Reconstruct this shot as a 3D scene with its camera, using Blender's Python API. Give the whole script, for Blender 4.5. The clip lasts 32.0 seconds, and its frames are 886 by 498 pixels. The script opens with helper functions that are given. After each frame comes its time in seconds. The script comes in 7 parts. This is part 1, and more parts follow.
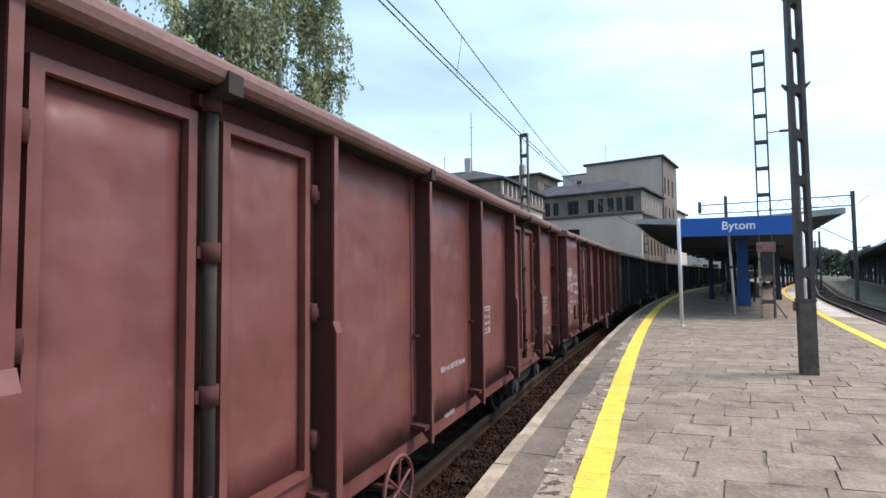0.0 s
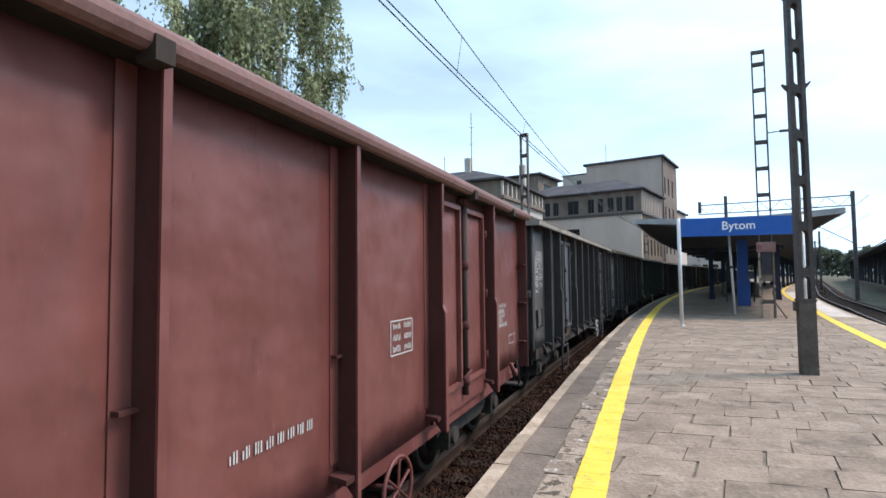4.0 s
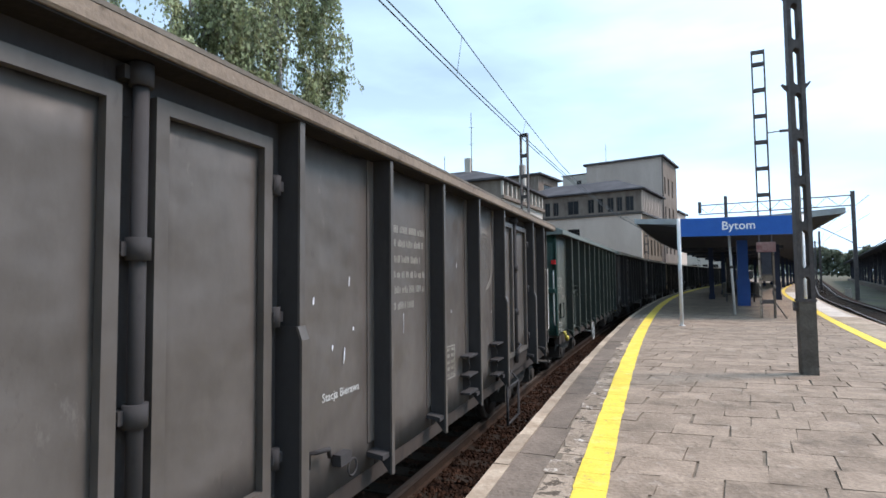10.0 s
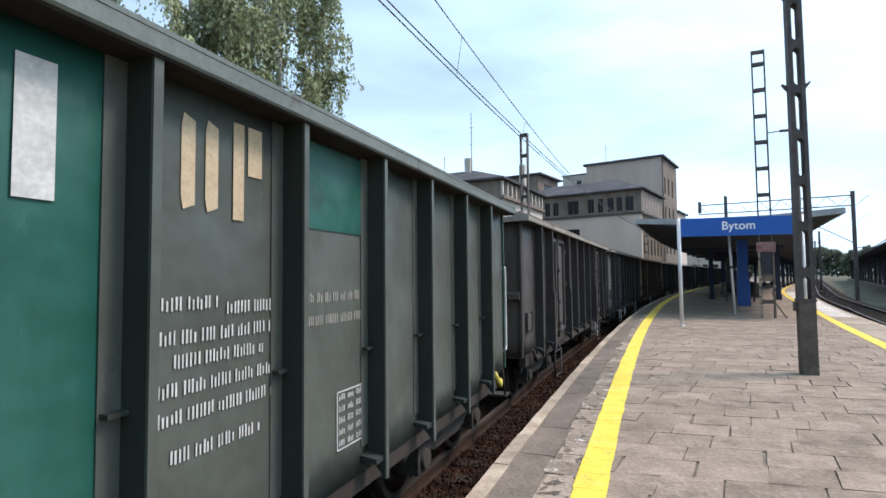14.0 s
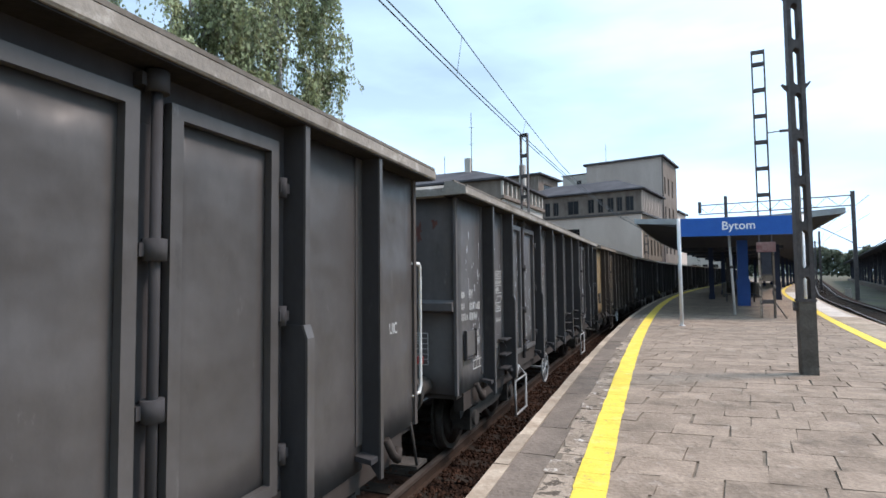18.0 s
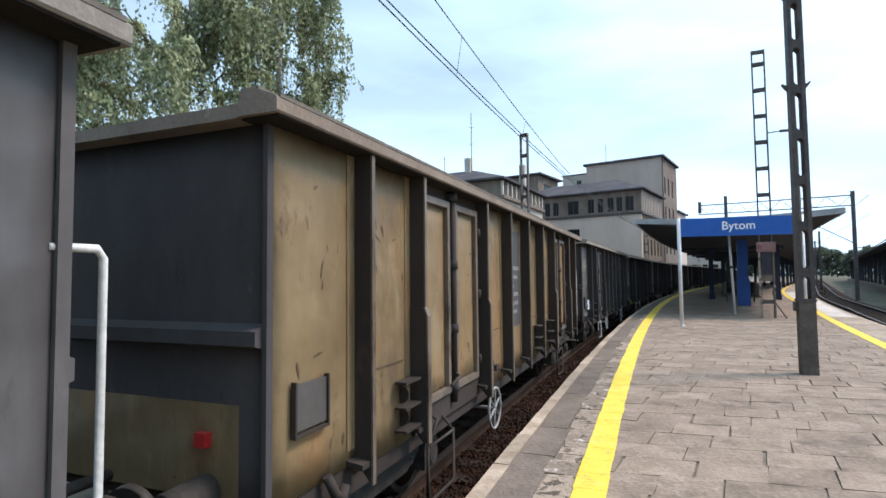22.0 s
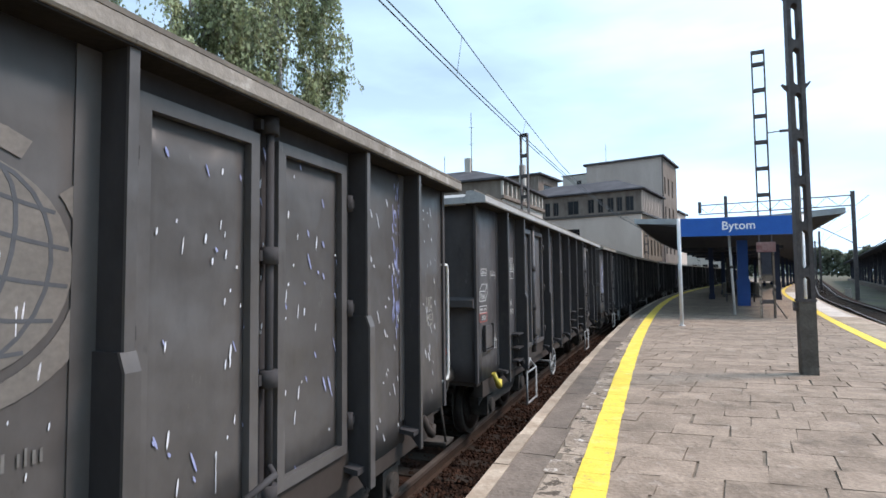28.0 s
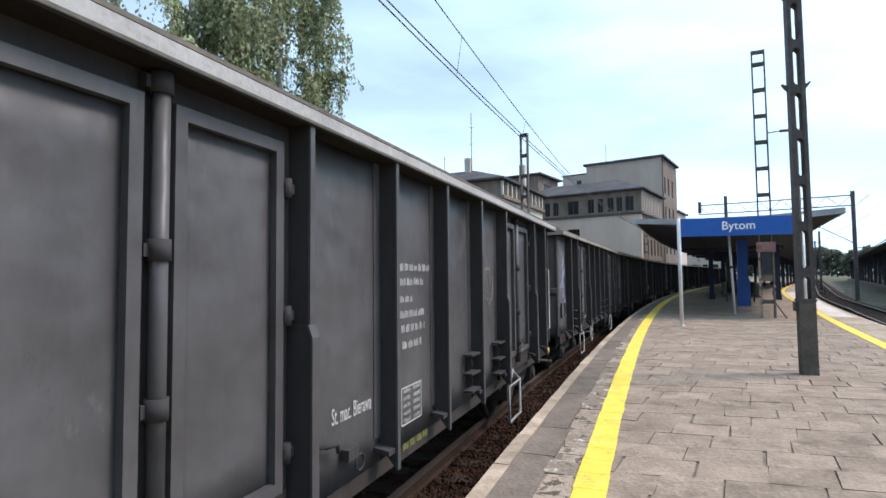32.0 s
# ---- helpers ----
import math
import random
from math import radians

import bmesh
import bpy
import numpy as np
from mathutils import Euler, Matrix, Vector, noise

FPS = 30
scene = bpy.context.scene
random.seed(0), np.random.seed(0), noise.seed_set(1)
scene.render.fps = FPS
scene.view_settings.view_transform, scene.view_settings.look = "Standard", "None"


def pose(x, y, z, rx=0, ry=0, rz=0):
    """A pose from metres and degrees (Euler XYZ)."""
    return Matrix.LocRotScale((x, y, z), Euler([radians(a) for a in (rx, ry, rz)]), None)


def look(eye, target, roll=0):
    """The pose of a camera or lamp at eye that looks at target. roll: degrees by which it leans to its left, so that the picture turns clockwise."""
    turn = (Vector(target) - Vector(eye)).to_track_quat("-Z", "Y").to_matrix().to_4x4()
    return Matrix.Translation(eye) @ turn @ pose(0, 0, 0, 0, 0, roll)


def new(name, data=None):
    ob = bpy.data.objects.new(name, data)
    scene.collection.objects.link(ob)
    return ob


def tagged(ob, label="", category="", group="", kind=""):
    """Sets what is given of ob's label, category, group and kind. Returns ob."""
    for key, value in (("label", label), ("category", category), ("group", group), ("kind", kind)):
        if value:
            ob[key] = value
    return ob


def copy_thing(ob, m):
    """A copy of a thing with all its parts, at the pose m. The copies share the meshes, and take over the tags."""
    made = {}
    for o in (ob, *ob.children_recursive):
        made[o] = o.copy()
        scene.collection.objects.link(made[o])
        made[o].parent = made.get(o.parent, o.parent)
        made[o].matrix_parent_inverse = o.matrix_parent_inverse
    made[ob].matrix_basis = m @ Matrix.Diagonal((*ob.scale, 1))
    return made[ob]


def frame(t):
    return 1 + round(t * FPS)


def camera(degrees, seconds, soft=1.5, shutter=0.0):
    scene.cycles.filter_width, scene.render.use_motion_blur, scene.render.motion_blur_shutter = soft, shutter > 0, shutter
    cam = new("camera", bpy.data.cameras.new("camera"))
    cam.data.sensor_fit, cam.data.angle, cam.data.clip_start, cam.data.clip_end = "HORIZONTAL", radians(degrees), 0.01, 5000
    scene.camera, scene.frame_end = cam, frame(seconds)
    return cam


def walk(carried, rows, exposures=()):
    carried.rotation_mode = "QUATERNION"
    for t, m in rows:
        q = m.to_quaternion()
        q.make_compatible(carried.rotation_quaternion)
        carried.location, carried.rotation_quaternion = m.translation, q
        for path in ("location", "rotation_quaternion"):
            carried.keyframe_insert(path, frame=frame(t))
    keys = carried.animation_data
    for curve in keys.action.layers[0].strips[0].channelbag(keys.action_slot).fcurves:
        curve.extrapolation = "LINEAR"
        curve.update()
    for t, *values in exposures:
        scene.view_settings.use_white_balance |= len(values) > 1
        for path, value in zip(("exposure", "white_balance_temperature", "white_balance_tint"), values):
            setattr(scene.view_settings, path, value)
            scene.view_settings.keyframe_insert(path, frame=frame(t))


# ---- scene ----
# ---- camera ----
EYE = (0, 0, 1.766)
cam = camera(79.56, 32.0, soft=1.6)
STAND = look(EYE, (0, 10, EYE[2] + 10 * math.tan(0.05237)), roll=math.degrees(-0.01061))
walk(cam, [(0.0, STAND), (32.0, STAND)])

# ---- sky, sun, exposure ----
SUN_EL, SUN_AZ = radians(52), radians(86)   # azimuth clockwise from +y
scene.view_settings.exposure = 0.42
world = bpy.data.worlds.new("sky")
scene.world = world
world.use_nodes = True
wn, wl = world.node_tree.nodes, world.node_tree.links
wn.clear()
w_out, w_bg = wn.new("ShaderNodeOutputWorld"), wn.new("ShaderNodeBackground")
w_sky = wn.new("ShaderNodeTexSky")
w_sky.sky_type, w_sky.sun_disc = "NISHITA", False
w_sky.sun_elevation, w_sky.sun_rotation = SUN_EL, SUN_AZ
w_sky.air_density, w_sky.dust_density, w_sky.ozone_density = 1.0, 2.4, 1.7
w_co, w_map, w_noise, w_dot = wn.new("ShaderNodeTexCoord"), wn.new("ShaderNodeMapping"), wn.new("ShaderNodeTexNoise"), wn.new("ShaderNodeVectorMath")
w_sep, w_low, w_max = wn.new("ShaderNodeSeparateXYZ"), wn.new("ShaderNodeMapRange"), wn.new("ShaderNodeMath")
w_max.operation = "MAXIMUM"
w_cloud, w_glow, w_sum, w_mix = wn.new("ShaderNodeMapRange"), wn.new("ShaderNodeMapRange"), wn.new("ShaderNodeMath"), wn.new("ShaderNodeMix")
w_map.inputs["Scale"].default_value = (1.0, 1.0, 3.5)
w_noise.inputs["Scale"].default_value, w_noise.inputs["Detail"].default_value = 1.9, 6
w_dot.operation = "DOT_PRODUCT"     # thin haze, whiter towards the sun and the horizon
w_dot.inputs[1].default_value = (math.sin(SUN_AZ) * math.cos(SUN_EL), math.cos(SUN_AZ) * math.cos(SUN_EL), math.sin(SUN_EL))
for node, row in ((w_cloud, (0.42, 0.72, 0.0, 0.7)), (w_glow, (0.2, 0.7, 0.0, 0.9)), (w_low, (0.0, 0.7, 0.78, 0.08))):
    for key, value in zip(("From Min", "From Max", "To Min", "To Max"), row):
        node.inputs[key].default_value = value
w_sum.operation, w_sum.use_clamp = "ADD", True
w_mul = wn.new("ShaderNodeMath")
w_mul.operation = "MULTIPLY"
w_mix.data_type = "RGBA"
w_mix.inputs[7].default_value = (12.5, 17.3, 22.4, 1)
wl.new(w_co.outputs["Generated"], w_map.inputs[0]); wl.new(w_map.outputs[0], w_noise.inputs["Vector"])
wl.new(w_noise.outputs["Fac"], w_cloud.inputs[0]); wl.new(w_co.outputs["Generated"], w_dot.inputs[0]); wl.new(w_dot.outputs["Value"], w_glow.inputs[0])
wl.new(w_cloud.outputs[0], w_mul.inputs[0]); wl.new(w_co.outputs["Generated"], w_sep.inputs[0]); wl.new(w_sep.outputs["Z"], w_low.inputs[0]); wl.new(w_low.outputs[0], w_max.inputs[0]); wl.new(w_glow.outputs[0], w_max.inputs[1]); wl.new(w_max.outputs[0], w_mul.inputs[1]); wl.new(w_mul.outputs[0], w_sum.inputs[0]); wl.new(w_max.outputs[0], w_sum.inputs[1])
wl.new(w_sum.outputs[0], w_mix.inputs[0]); wl.new(w_sky.outputs[0], w_mix.inputs[6]); wl.new(w_mix.outputs[2], w_bg.inputs[0])
w_bg.inputs["Strength"].default_value = 0.069
wl.new(w_bg.outputs[0], w_out.inputs[0])
sun = new("sun", bpy.data.lights.new("sun", "SUN"))
sun.data.energy, sun.data.angle, sun.data.color = 2.9, radians(16), (1.0, 0.85, 0.79)
sun.matrix_world = look((math.sin(SUN_AZ) * 60, math.cos(SUN_AZ) * 60, 60 * math.tan(SUN_EL)), (0, 0, 0))


# ---- materials ----
def surface(name, c1, c2, scale=3.0, rough=0.7, bump=0.15, grain=40.0, spots=None, metal=0.0, rand=0.0, island=0.0, streak=0.0, spec=0.5, fleck=0.28, dent=0.0):
    """Two-scale colour variation between c1 and c2, fine relief, optional spots (colour, threshold, scale)."""
    m = bpy.data.materials.new(name)
    m.use_nodes = True
    n, l = m.node_tree.nodes, m.node_tree.links
    b = n["Principled BSDF"]
    co = n.new("ShaderNodeTexCoord")
    mp = n.new("ShaderNodeMapping")
    l.new(co.outputs["Object"], mp.inputs[0])
    if streak:
        mp.inputs["Scale"].default_value = (1, 1, streak)
    big, fine = n.new("ShaderNodeTexNoise"), n.new("ShaderNodeTexNoise")
    big.inputs["Scale"].default_value, big.inputs["Detail"].default_value, big.inputs["Roughness"].default_value = scale, 6, 0.62
    fine.inputs["Scale"].default_value, fine.inputs["Detail"].default_value = grain, 5
    l.new(mp.outputs[0], big.inputs["Vector"]); l.new(co.outputs["Object"], fine.inputs["Vector"])
    ramp = n.new("ShaderNodeValToRGB")
    ramp.color_ramp.elements[0].position, ramp.color_ramp.elements[1].position = 0.32, 0.68
    ramp.color_ramp.elements[0].color, ramp.color_ramp.elements[1].color = (*c1, 1), (*c2, 1)
    l.new(big.outputs["Fac"], ramp.inputs[0])
    col = ramp.outputs[0]
    mr = n.new("ShaderNodeMapRange")
    mr.inputs["To Min"].default_value, mr.inputs["To Max"].default_value = 1 - fleck, 1 + fleck
    l.new(fine.outputs["Fac"], mr.inputs[0])
    mul = n.new("ShaderNodeMix"); mul.data_type, mul.blend_type = "RGBA", "MULTIPLY"
    mul.inputs[0].default_value = 1.0
    l.new(col, mul.inputs[6]); l.new(mr.outputs[0], mul.inputs[7])
    col = mul.outputs[2]
    if rand or island:
        src = n.new("ShaderNodeObjectInfo").outputs["Random"] if rand else n.new("ShaderNodeNewGeometry").outputs["Random Per Island"]
        v = rand or island
        r2 = n.new("ShaderNodeMapRange")
        r2.inputs["To Min"].default_value, r2.inputs["To Max"].default_value = 1 - v, 1 + v
        l.new(src, r2.inputs[0])
        m2 = n.new("ShaderNodeMix"); m2.data_type, m2.blend_type = "RGBA", "MULTIPLY"; m2.inputs[0].default_value = 1.0
        l.new(col, m2.inputs[6]); l.new(r2.outputs[0], m2.inputs[7])
        col = m2.outputs[2]
    if spots:
        for colour, thr, sc, *wide in (spots if isinstance(spots, list) else [spots]):
            sp = n.new("ShaderNodeTexNoise")
            sp.inputs["Scale"].default_value, sp.inputs["Detail"].default_value, sp.inputs["Roughness"].default_value = sc, 8, 0.7
            sr = n.new("ShaderNodeValToRGB")
            sr.color_ramp.elements[0].position, sr.color_ramp.elements[1].position = thr, thr + (wide[0] if wide else 0.07)
            l.new(mp.outputs[0], sp.inputs["Vector"]); l.new(sp.outputs["Fac"], sr.inputs[0])
            m3 = n.new("ShaderNodeMix"); m3.data_type = "RGBA"
            l.new(sr.outputs[0], m3.inputs[0]); l.new(col, m3.inputs[6]); m3.inputs[7].default_value = (*colour, 1)
            col = m3.outputs[2]
    l.new(col, b.inputs["Base Color"])
    rr = n.new("ShaderNodeMapRange")
    rr.inputs["To Min"].default_value, rr.inputs["To Max"].default_value = max(0.05, rough - 0.14), min(1, rough + 0.14)
    l.new(big.outputs["Fac"], rr.inputs[0]); l.new(rr.outputs[0], b.inputs["Roughness"])
    b.inputs["Metallic"].default_value = metal
    b.inputs["Specular IOR Level"].default_value = spec
    bp = n.new("ShaderNodeBump")
    bp.inputs["Strength"].default_value, bp.inputs["Distance"].default_value = bump, 0.02
    l.new(fine.outputs["Fac"], bp.inputs["Height"]); l.new(bp.outputs[0], b.inputs["Normal"])
    if dent:
        dn, db = n.new("ShaderNodeTexNoise"), n.new("ShaderNodeBump")
        dn.inputs["Scale"].default_value, dn.inputs["Detail"].default_value, dn.inputs["Roughness"].default_value = 1.6, 2.5, 0.45
        db.inputs["Strength"].default_value, db.inputs["Distance"].default_value = 1.0, dent
        l.new(co.outputs["Object"], dn.inputs["Vector"]); l.new(dn.outputs["Fac"], db.inputs["Height"]); l.new(db.outputs[0], bp.inputs["Normal"])
    return m


def glass(name, tint=(0.02, 0.025, 0.03)):
    m = bpy.data.materials.new(name)
    m.use_nodes = True
    b = m.node_tree.nodes["Principled BSDF"]
    b.inputs["Base Color"].default_value = (*tint, 1)
    b.inputs["Roughness"].default_value, b.inputs["Specular IOR Level"].default_value = 0.25, 0.18
    return m


RUST = (0.09, 0.04, 0.022)
M_PAVE = surface("concrete_paving", (0.207, 0.158, 0.119), (0.322, 0.25, 0.193), 2.6, 0.9, 0.9, 22, [((0.12, 0.093, 0.072), 0.53, 1.7, 0.2), ((0.375, 0.312, 0.258), 0.57, 3.1, 0.16), ((0.34, 0.282, 0.235), 0.62, 11, 0.1), ((0.1, 0.077, 0.06), 0.63, 13, 0.08)], rand=0.13, spec=0.15, fleck=0.4)
M_PAVE_FAR = surface("concrete_paving_far", (0.207, 0.158, 0.119), (0.322, 0.25, 0.193), 2.6, 0.9, 0.9, 22, [((0.12, 0.093, 0.072), 0.53, 1.7, 0.2), ((0.375, 0.312, 0.258), 0.57, 3.1, 0.16), ((0.34, 0.282, 0.235), 0.62, 11, 0.1), ((0.1, 0.077, 0.06), 0.63, 13, 0.08)], island=0.13, spec=0.15, fleck=0.4)
M_JOINT = surface("joint_dirt", (0.1, 0.08, 0.062), (0.25, 0.205, 0.16), 3, 0.95, 0.4, spec=0.15)
M_EDGE = surface("edge_slab_concrete", (0.125, 0.1, 0.08), (0.205, 0.164, 0.134), 2.4, 0.9, 0.8, 22, [((0.085, 0.07, 0.056), 0.55, 2.2, 0.15), ((0.27, 0.225, 0.185), 0.6, 6, 0.1)], rand=0.14, spec=0.15)
M_CURB = surface("whitewashed_kerb", (0.27, 0.205, 0.15), (0.44, 0.36, 0.28), 4, 0.9, 0.4, 25, [((0.25, 0.2, 0.15), 0.58, 5)], rand=0.2, spec=0.15)
M_PALE_EDGE = surface("pale_edge_concrete", (0.5, 0.44, 0.39), (0.66, 0.6, 0.54), 2.5, 0.9, 0.4, 25, [((0.34, 0.29, 0.24), 0.6, 4, 0.1)], rand=0.1, spec=0.15)
M_RUBBLE = surface("crumbled_concrete", (0.2, 0.158, 0.12), (0.38, 0.305, 0.24), 5, 0.95, 1.0, 22, [((0.1, 0.08, 0.062), 0.53, 5, 0.05), ((0.55, 0.49, 0.43), 0.58, 4.5, 0.06), ((0.08, 0.063, 0.05), 0.63, 14, 0.05)], rand=0.3, spec=0.15)
M_YELLOW = surface("yellow_road_paint", (0.64, 0.45, 0.04), (0.82, 0.61, 0.07), 3, 0.8, 0.3, 30, [((0.8, 0.66, 0.2), 0.54, 2.2, 0.2), ((0.36, 0.28, 0.11), 0.58, 7, 0.12), ((0.2, 0.16, 0.1), 0.65, 14)])
# ballast, sleepers, rail sides: the shadow under the train is in these dark colours
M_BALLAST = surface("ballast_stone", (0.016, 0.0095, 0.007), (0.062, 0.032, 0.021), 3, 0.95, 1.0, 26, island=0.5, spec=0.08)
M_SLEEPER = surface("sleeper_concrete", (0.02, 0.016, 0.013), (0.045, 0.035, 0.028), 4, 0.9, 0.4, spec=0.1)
M_RAIL = surface("rail_side_rust", (0.03, 0.02, 0.015), (0.065, 0.04, 0.028), 6, 0.7, 0.3, spec=0.2)
M_RAILHEAD = surface("rail_head_steel", (0.08, 0.06, 0.05), (0.15, 0.12, 0.1), 6, 0.5, 0.1, metal=0.4)
M_GROUND = surface("track_bed_gravel", (0.075, 0.066, 0.05), (0.15, 0.135, 0.1), 0.25, 0.95, 0.6, 9, [((0.12, 0.13, 0.06), 0.5, 0.12, 0.2), ((0.05, 0.043, 0.035), 0.55, 0.4, 0.1)], spec=0.1)
M_STEEL_MAST = surface("weathered_mast_steel", (0.06, 0.055, 0.055), (0.12, 0.105, 0.1), 5, 0.75, 0.3, 30, [(RUST, 0.62, 4)], spec=0.3)
M_MAST_BASE = surface("mast_base_concrete", (0.085, 0.075, 0.065), (0.15, 0.135, 0.115), 4, 0.9, 0.5, 25, spec=0.15)
M_WHITE_POST = surface("white_post_paint", (0.6, 0.6, 0.6), (0.75, 0.75, 0.74), 4, 0.5, 0.1)
M_BLUE_SIGN = surface("blue_sign_enamel", (0.016, 0.1, 0.4), (0.022, 0.12, 0.46), 3, 0.35, 0.05)
M_WHITE_TXT = surface("white_lettering", (0.86, 0.86, 0.86), (0.92, 0.92, 0.92), 8, 0.5, 0.05)
# columns and roof underside: darker than their paint, the shelter's shade is included
M_BLUE_COL = surface("blue_column_paint", (0.005, 0.012, 0.035), (0.007, 0.016, 0.05), 3, 0.5, 0.15)
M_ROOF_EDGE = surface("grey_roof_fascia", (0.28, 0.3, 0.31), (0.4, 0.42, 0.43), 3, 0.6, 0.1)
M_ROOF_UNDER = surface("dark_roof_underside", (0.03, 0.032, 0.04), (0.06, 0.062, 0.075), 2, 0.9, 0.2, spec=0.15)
M_ATTIC = surface("brown_attic_brick", (0.15, 0.118, 0.098), (0.25, 0.205, 0.17), 0.9, 0.92, 0.3, 14, [((0.09, 0.07, 0.06), 0.58, 0.7, 0.15)], streak=0.4, spec=0.08)
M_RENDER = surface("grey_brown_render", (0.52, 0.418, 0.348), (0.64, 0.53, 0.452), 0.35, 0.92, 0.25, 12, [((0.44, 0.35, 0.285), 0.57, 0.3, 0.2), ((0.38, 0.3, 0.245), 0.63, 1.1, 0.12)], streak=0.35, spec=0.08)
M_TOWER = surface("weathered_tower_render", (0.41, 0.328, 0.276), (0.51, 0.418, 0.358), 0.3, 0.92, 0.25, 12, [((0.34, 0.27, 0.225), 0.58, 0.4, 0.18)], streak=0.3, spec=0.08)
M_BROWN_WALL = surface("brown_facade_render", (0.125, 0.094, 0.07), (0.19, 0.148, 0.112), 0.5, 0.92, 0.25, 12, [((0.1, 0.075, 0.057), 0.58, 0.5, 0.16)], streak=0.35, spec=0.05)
M_RENDER2 = surface("pale_plaster", (0.42, 0.37, 0.32), (0.54, 0.49, 0.43), 0.4, 0.9, 0.2, 12, spec=0.08)
M_ROOFING = surface("grey_roofing_felt", (0.055, 0.052, 0.056), (0.105, 0.1, 0.106), 0.4, 0.85, 0.2, 14, spec=0.12)
M_PANE = glass("window_pane", (0.012, 0.012, 0.014))
M_FRAME = surface("dark_window_frame", (0.06, 0.05, 0.045), (0.1, 0.085, 0.075), 4, 0.6, 0.1, spec=0.2)
M_WIRE = surface("wire_copper_dark", (0.03, 0.035, 0.04), (0.05, 0.055, 0.06), 5, 0.5, 0.0, metal=0.4)
M_BARK = surface("birch_bark", (0.24, 0.22, 0.2), (0.42, 0.4, 0.37), 2.5, 0.85, 0.5, 20, [((0.04, 0.035, 0.03), 0.58, 7)], streak=3.0, spec=0.2)
M_TWIG = surface("birch_twig", (0.09, 0.065, 0.05), (0.16, 0.12, 0.09), 6, 0.85, 0.2)
M_RED_PAINT = surface("red_lamp_plastic", (0.4, 0.02, 0.02), (0.5, 0.03, 0.03), 5, 0.35, 0.05)
M_HOOK_YELLOW = surface("yellow_hook_paint", (0.4, 0.32, 0.05), (0.6, 0.48, 0.06), 9, 0.6, 0.1)
M_BOGIE = surface("bogie_grime", (0.034, 0.03, 0.027), (0.075, 0.063, 0.053), 5, 0.85, 0.4, 25, spec=0.2)
M_WHEEL = surface("wheel_steel", (0.025, 0.022, 0.019), (0.06, 0.05, 0.04), 6, 0.65, 0.2, metal=0.3)
# near-black for the wagon rims' undersides, standing in for shade
M_RIM_SHADE = surface("rim_shade_black", (0.018, 0.016, 0.015), (0.03, 0.026, 0.024), 4, 0.95, 0.2, 30, spec=0.1)
M_WHEEL_PAINT = surface("worn_grey_wheel_paint", (0.22, 0.215, 0.205), (0.36, 0.35, 0.335), 8, 0.6, 0.1, 30, [((0.1, 0.085, 0.07), 0.6, 6)])
M_RAILING = surface("white_handrail_paint", (0.5, 0.5, 0.48), (0.66, 0.65, 0.62), 8, 0.5, 0.1)


def foliage(name, c1, c2):
    m = surface(name, c1, c2, 0.6, 0.45, 0.0, 3, island=0.6, spec=0.4)
    b = m.node_tree.nodes["Principled BSDF"]
    n, l = m.node_tree.nodes, m.node_tree.links
    tl, mx = n.new("ShaderNodeBsdfTranslucent"), n.new("ShaderNodeMixShader")
    l.new(b.inputs["Base Color"].links[0].from_socket, tl.inputs["Color"])
    mx.inputs[0].default_value = 0.55
    l.new(b.outputs[0], mx.inputs[1]); l.new(tl.outputs[0], mx.inputs[2])
    l.new(mx.outputs[0], n["Material Output"].inputs["Surface"])
    return m


M_LEAF = foliage("birch_leaves", (0.15, 0.182, 0.088), (0.5, 0.535, 0.32))
# far leaves paled and greyed: distance haze is put into the green
M_LEAF_FAR = foliage("distant_leaves", (0.095, 0.115, 0.08), (0.17, 0.195, 0.14))


# ---- shape helpers ----
def box(bm, x0, x1, y0, y1, z0, z1, m=None):
    v = [bm.verts.new((x, y, z)) for z in (z0, z1) for y in (y0, y1) for x in (x0, x1)]
    if m is not None:
        for q in v:
            q.co = m @ q.co
    for a in ((0, 2, 3, 1), (4, 5, 7, 6), (0, 1, 5, 4), (1, 3, 7, 5), (3, 2, 6, 7), (2, 0, 4, 6)):
        bm.faces.new([v[i] for i in a])
    return v


def rod(bm, p0, p1, r, n=8, r1=None):
    p0, p1 = Vector(p0), Vector(p1)
    q = (p1 - p0).to_track_quat("Z", "Y").to_matrix()
    rings = []
    for p, rad in ((p0, r), (p1, r if r1 is None else r1)):
        rings.append([bm.verts.new(p + q @ Vector((rad * math.cos(2 * math.pi * i / n), rad * math.sin(2 * math.pi * i / n), 0))) for i in range(n)])
    for i in range(n):
        f = bm.faces.new((rings[0][i], rings[0][(i + 1) % n], rings[1][(i + 1) % n], rings[1][i]))
        f.smooth = n > 6
    bm.faces.new(rings[0][::-1]); bm.faces.new(rings[1])


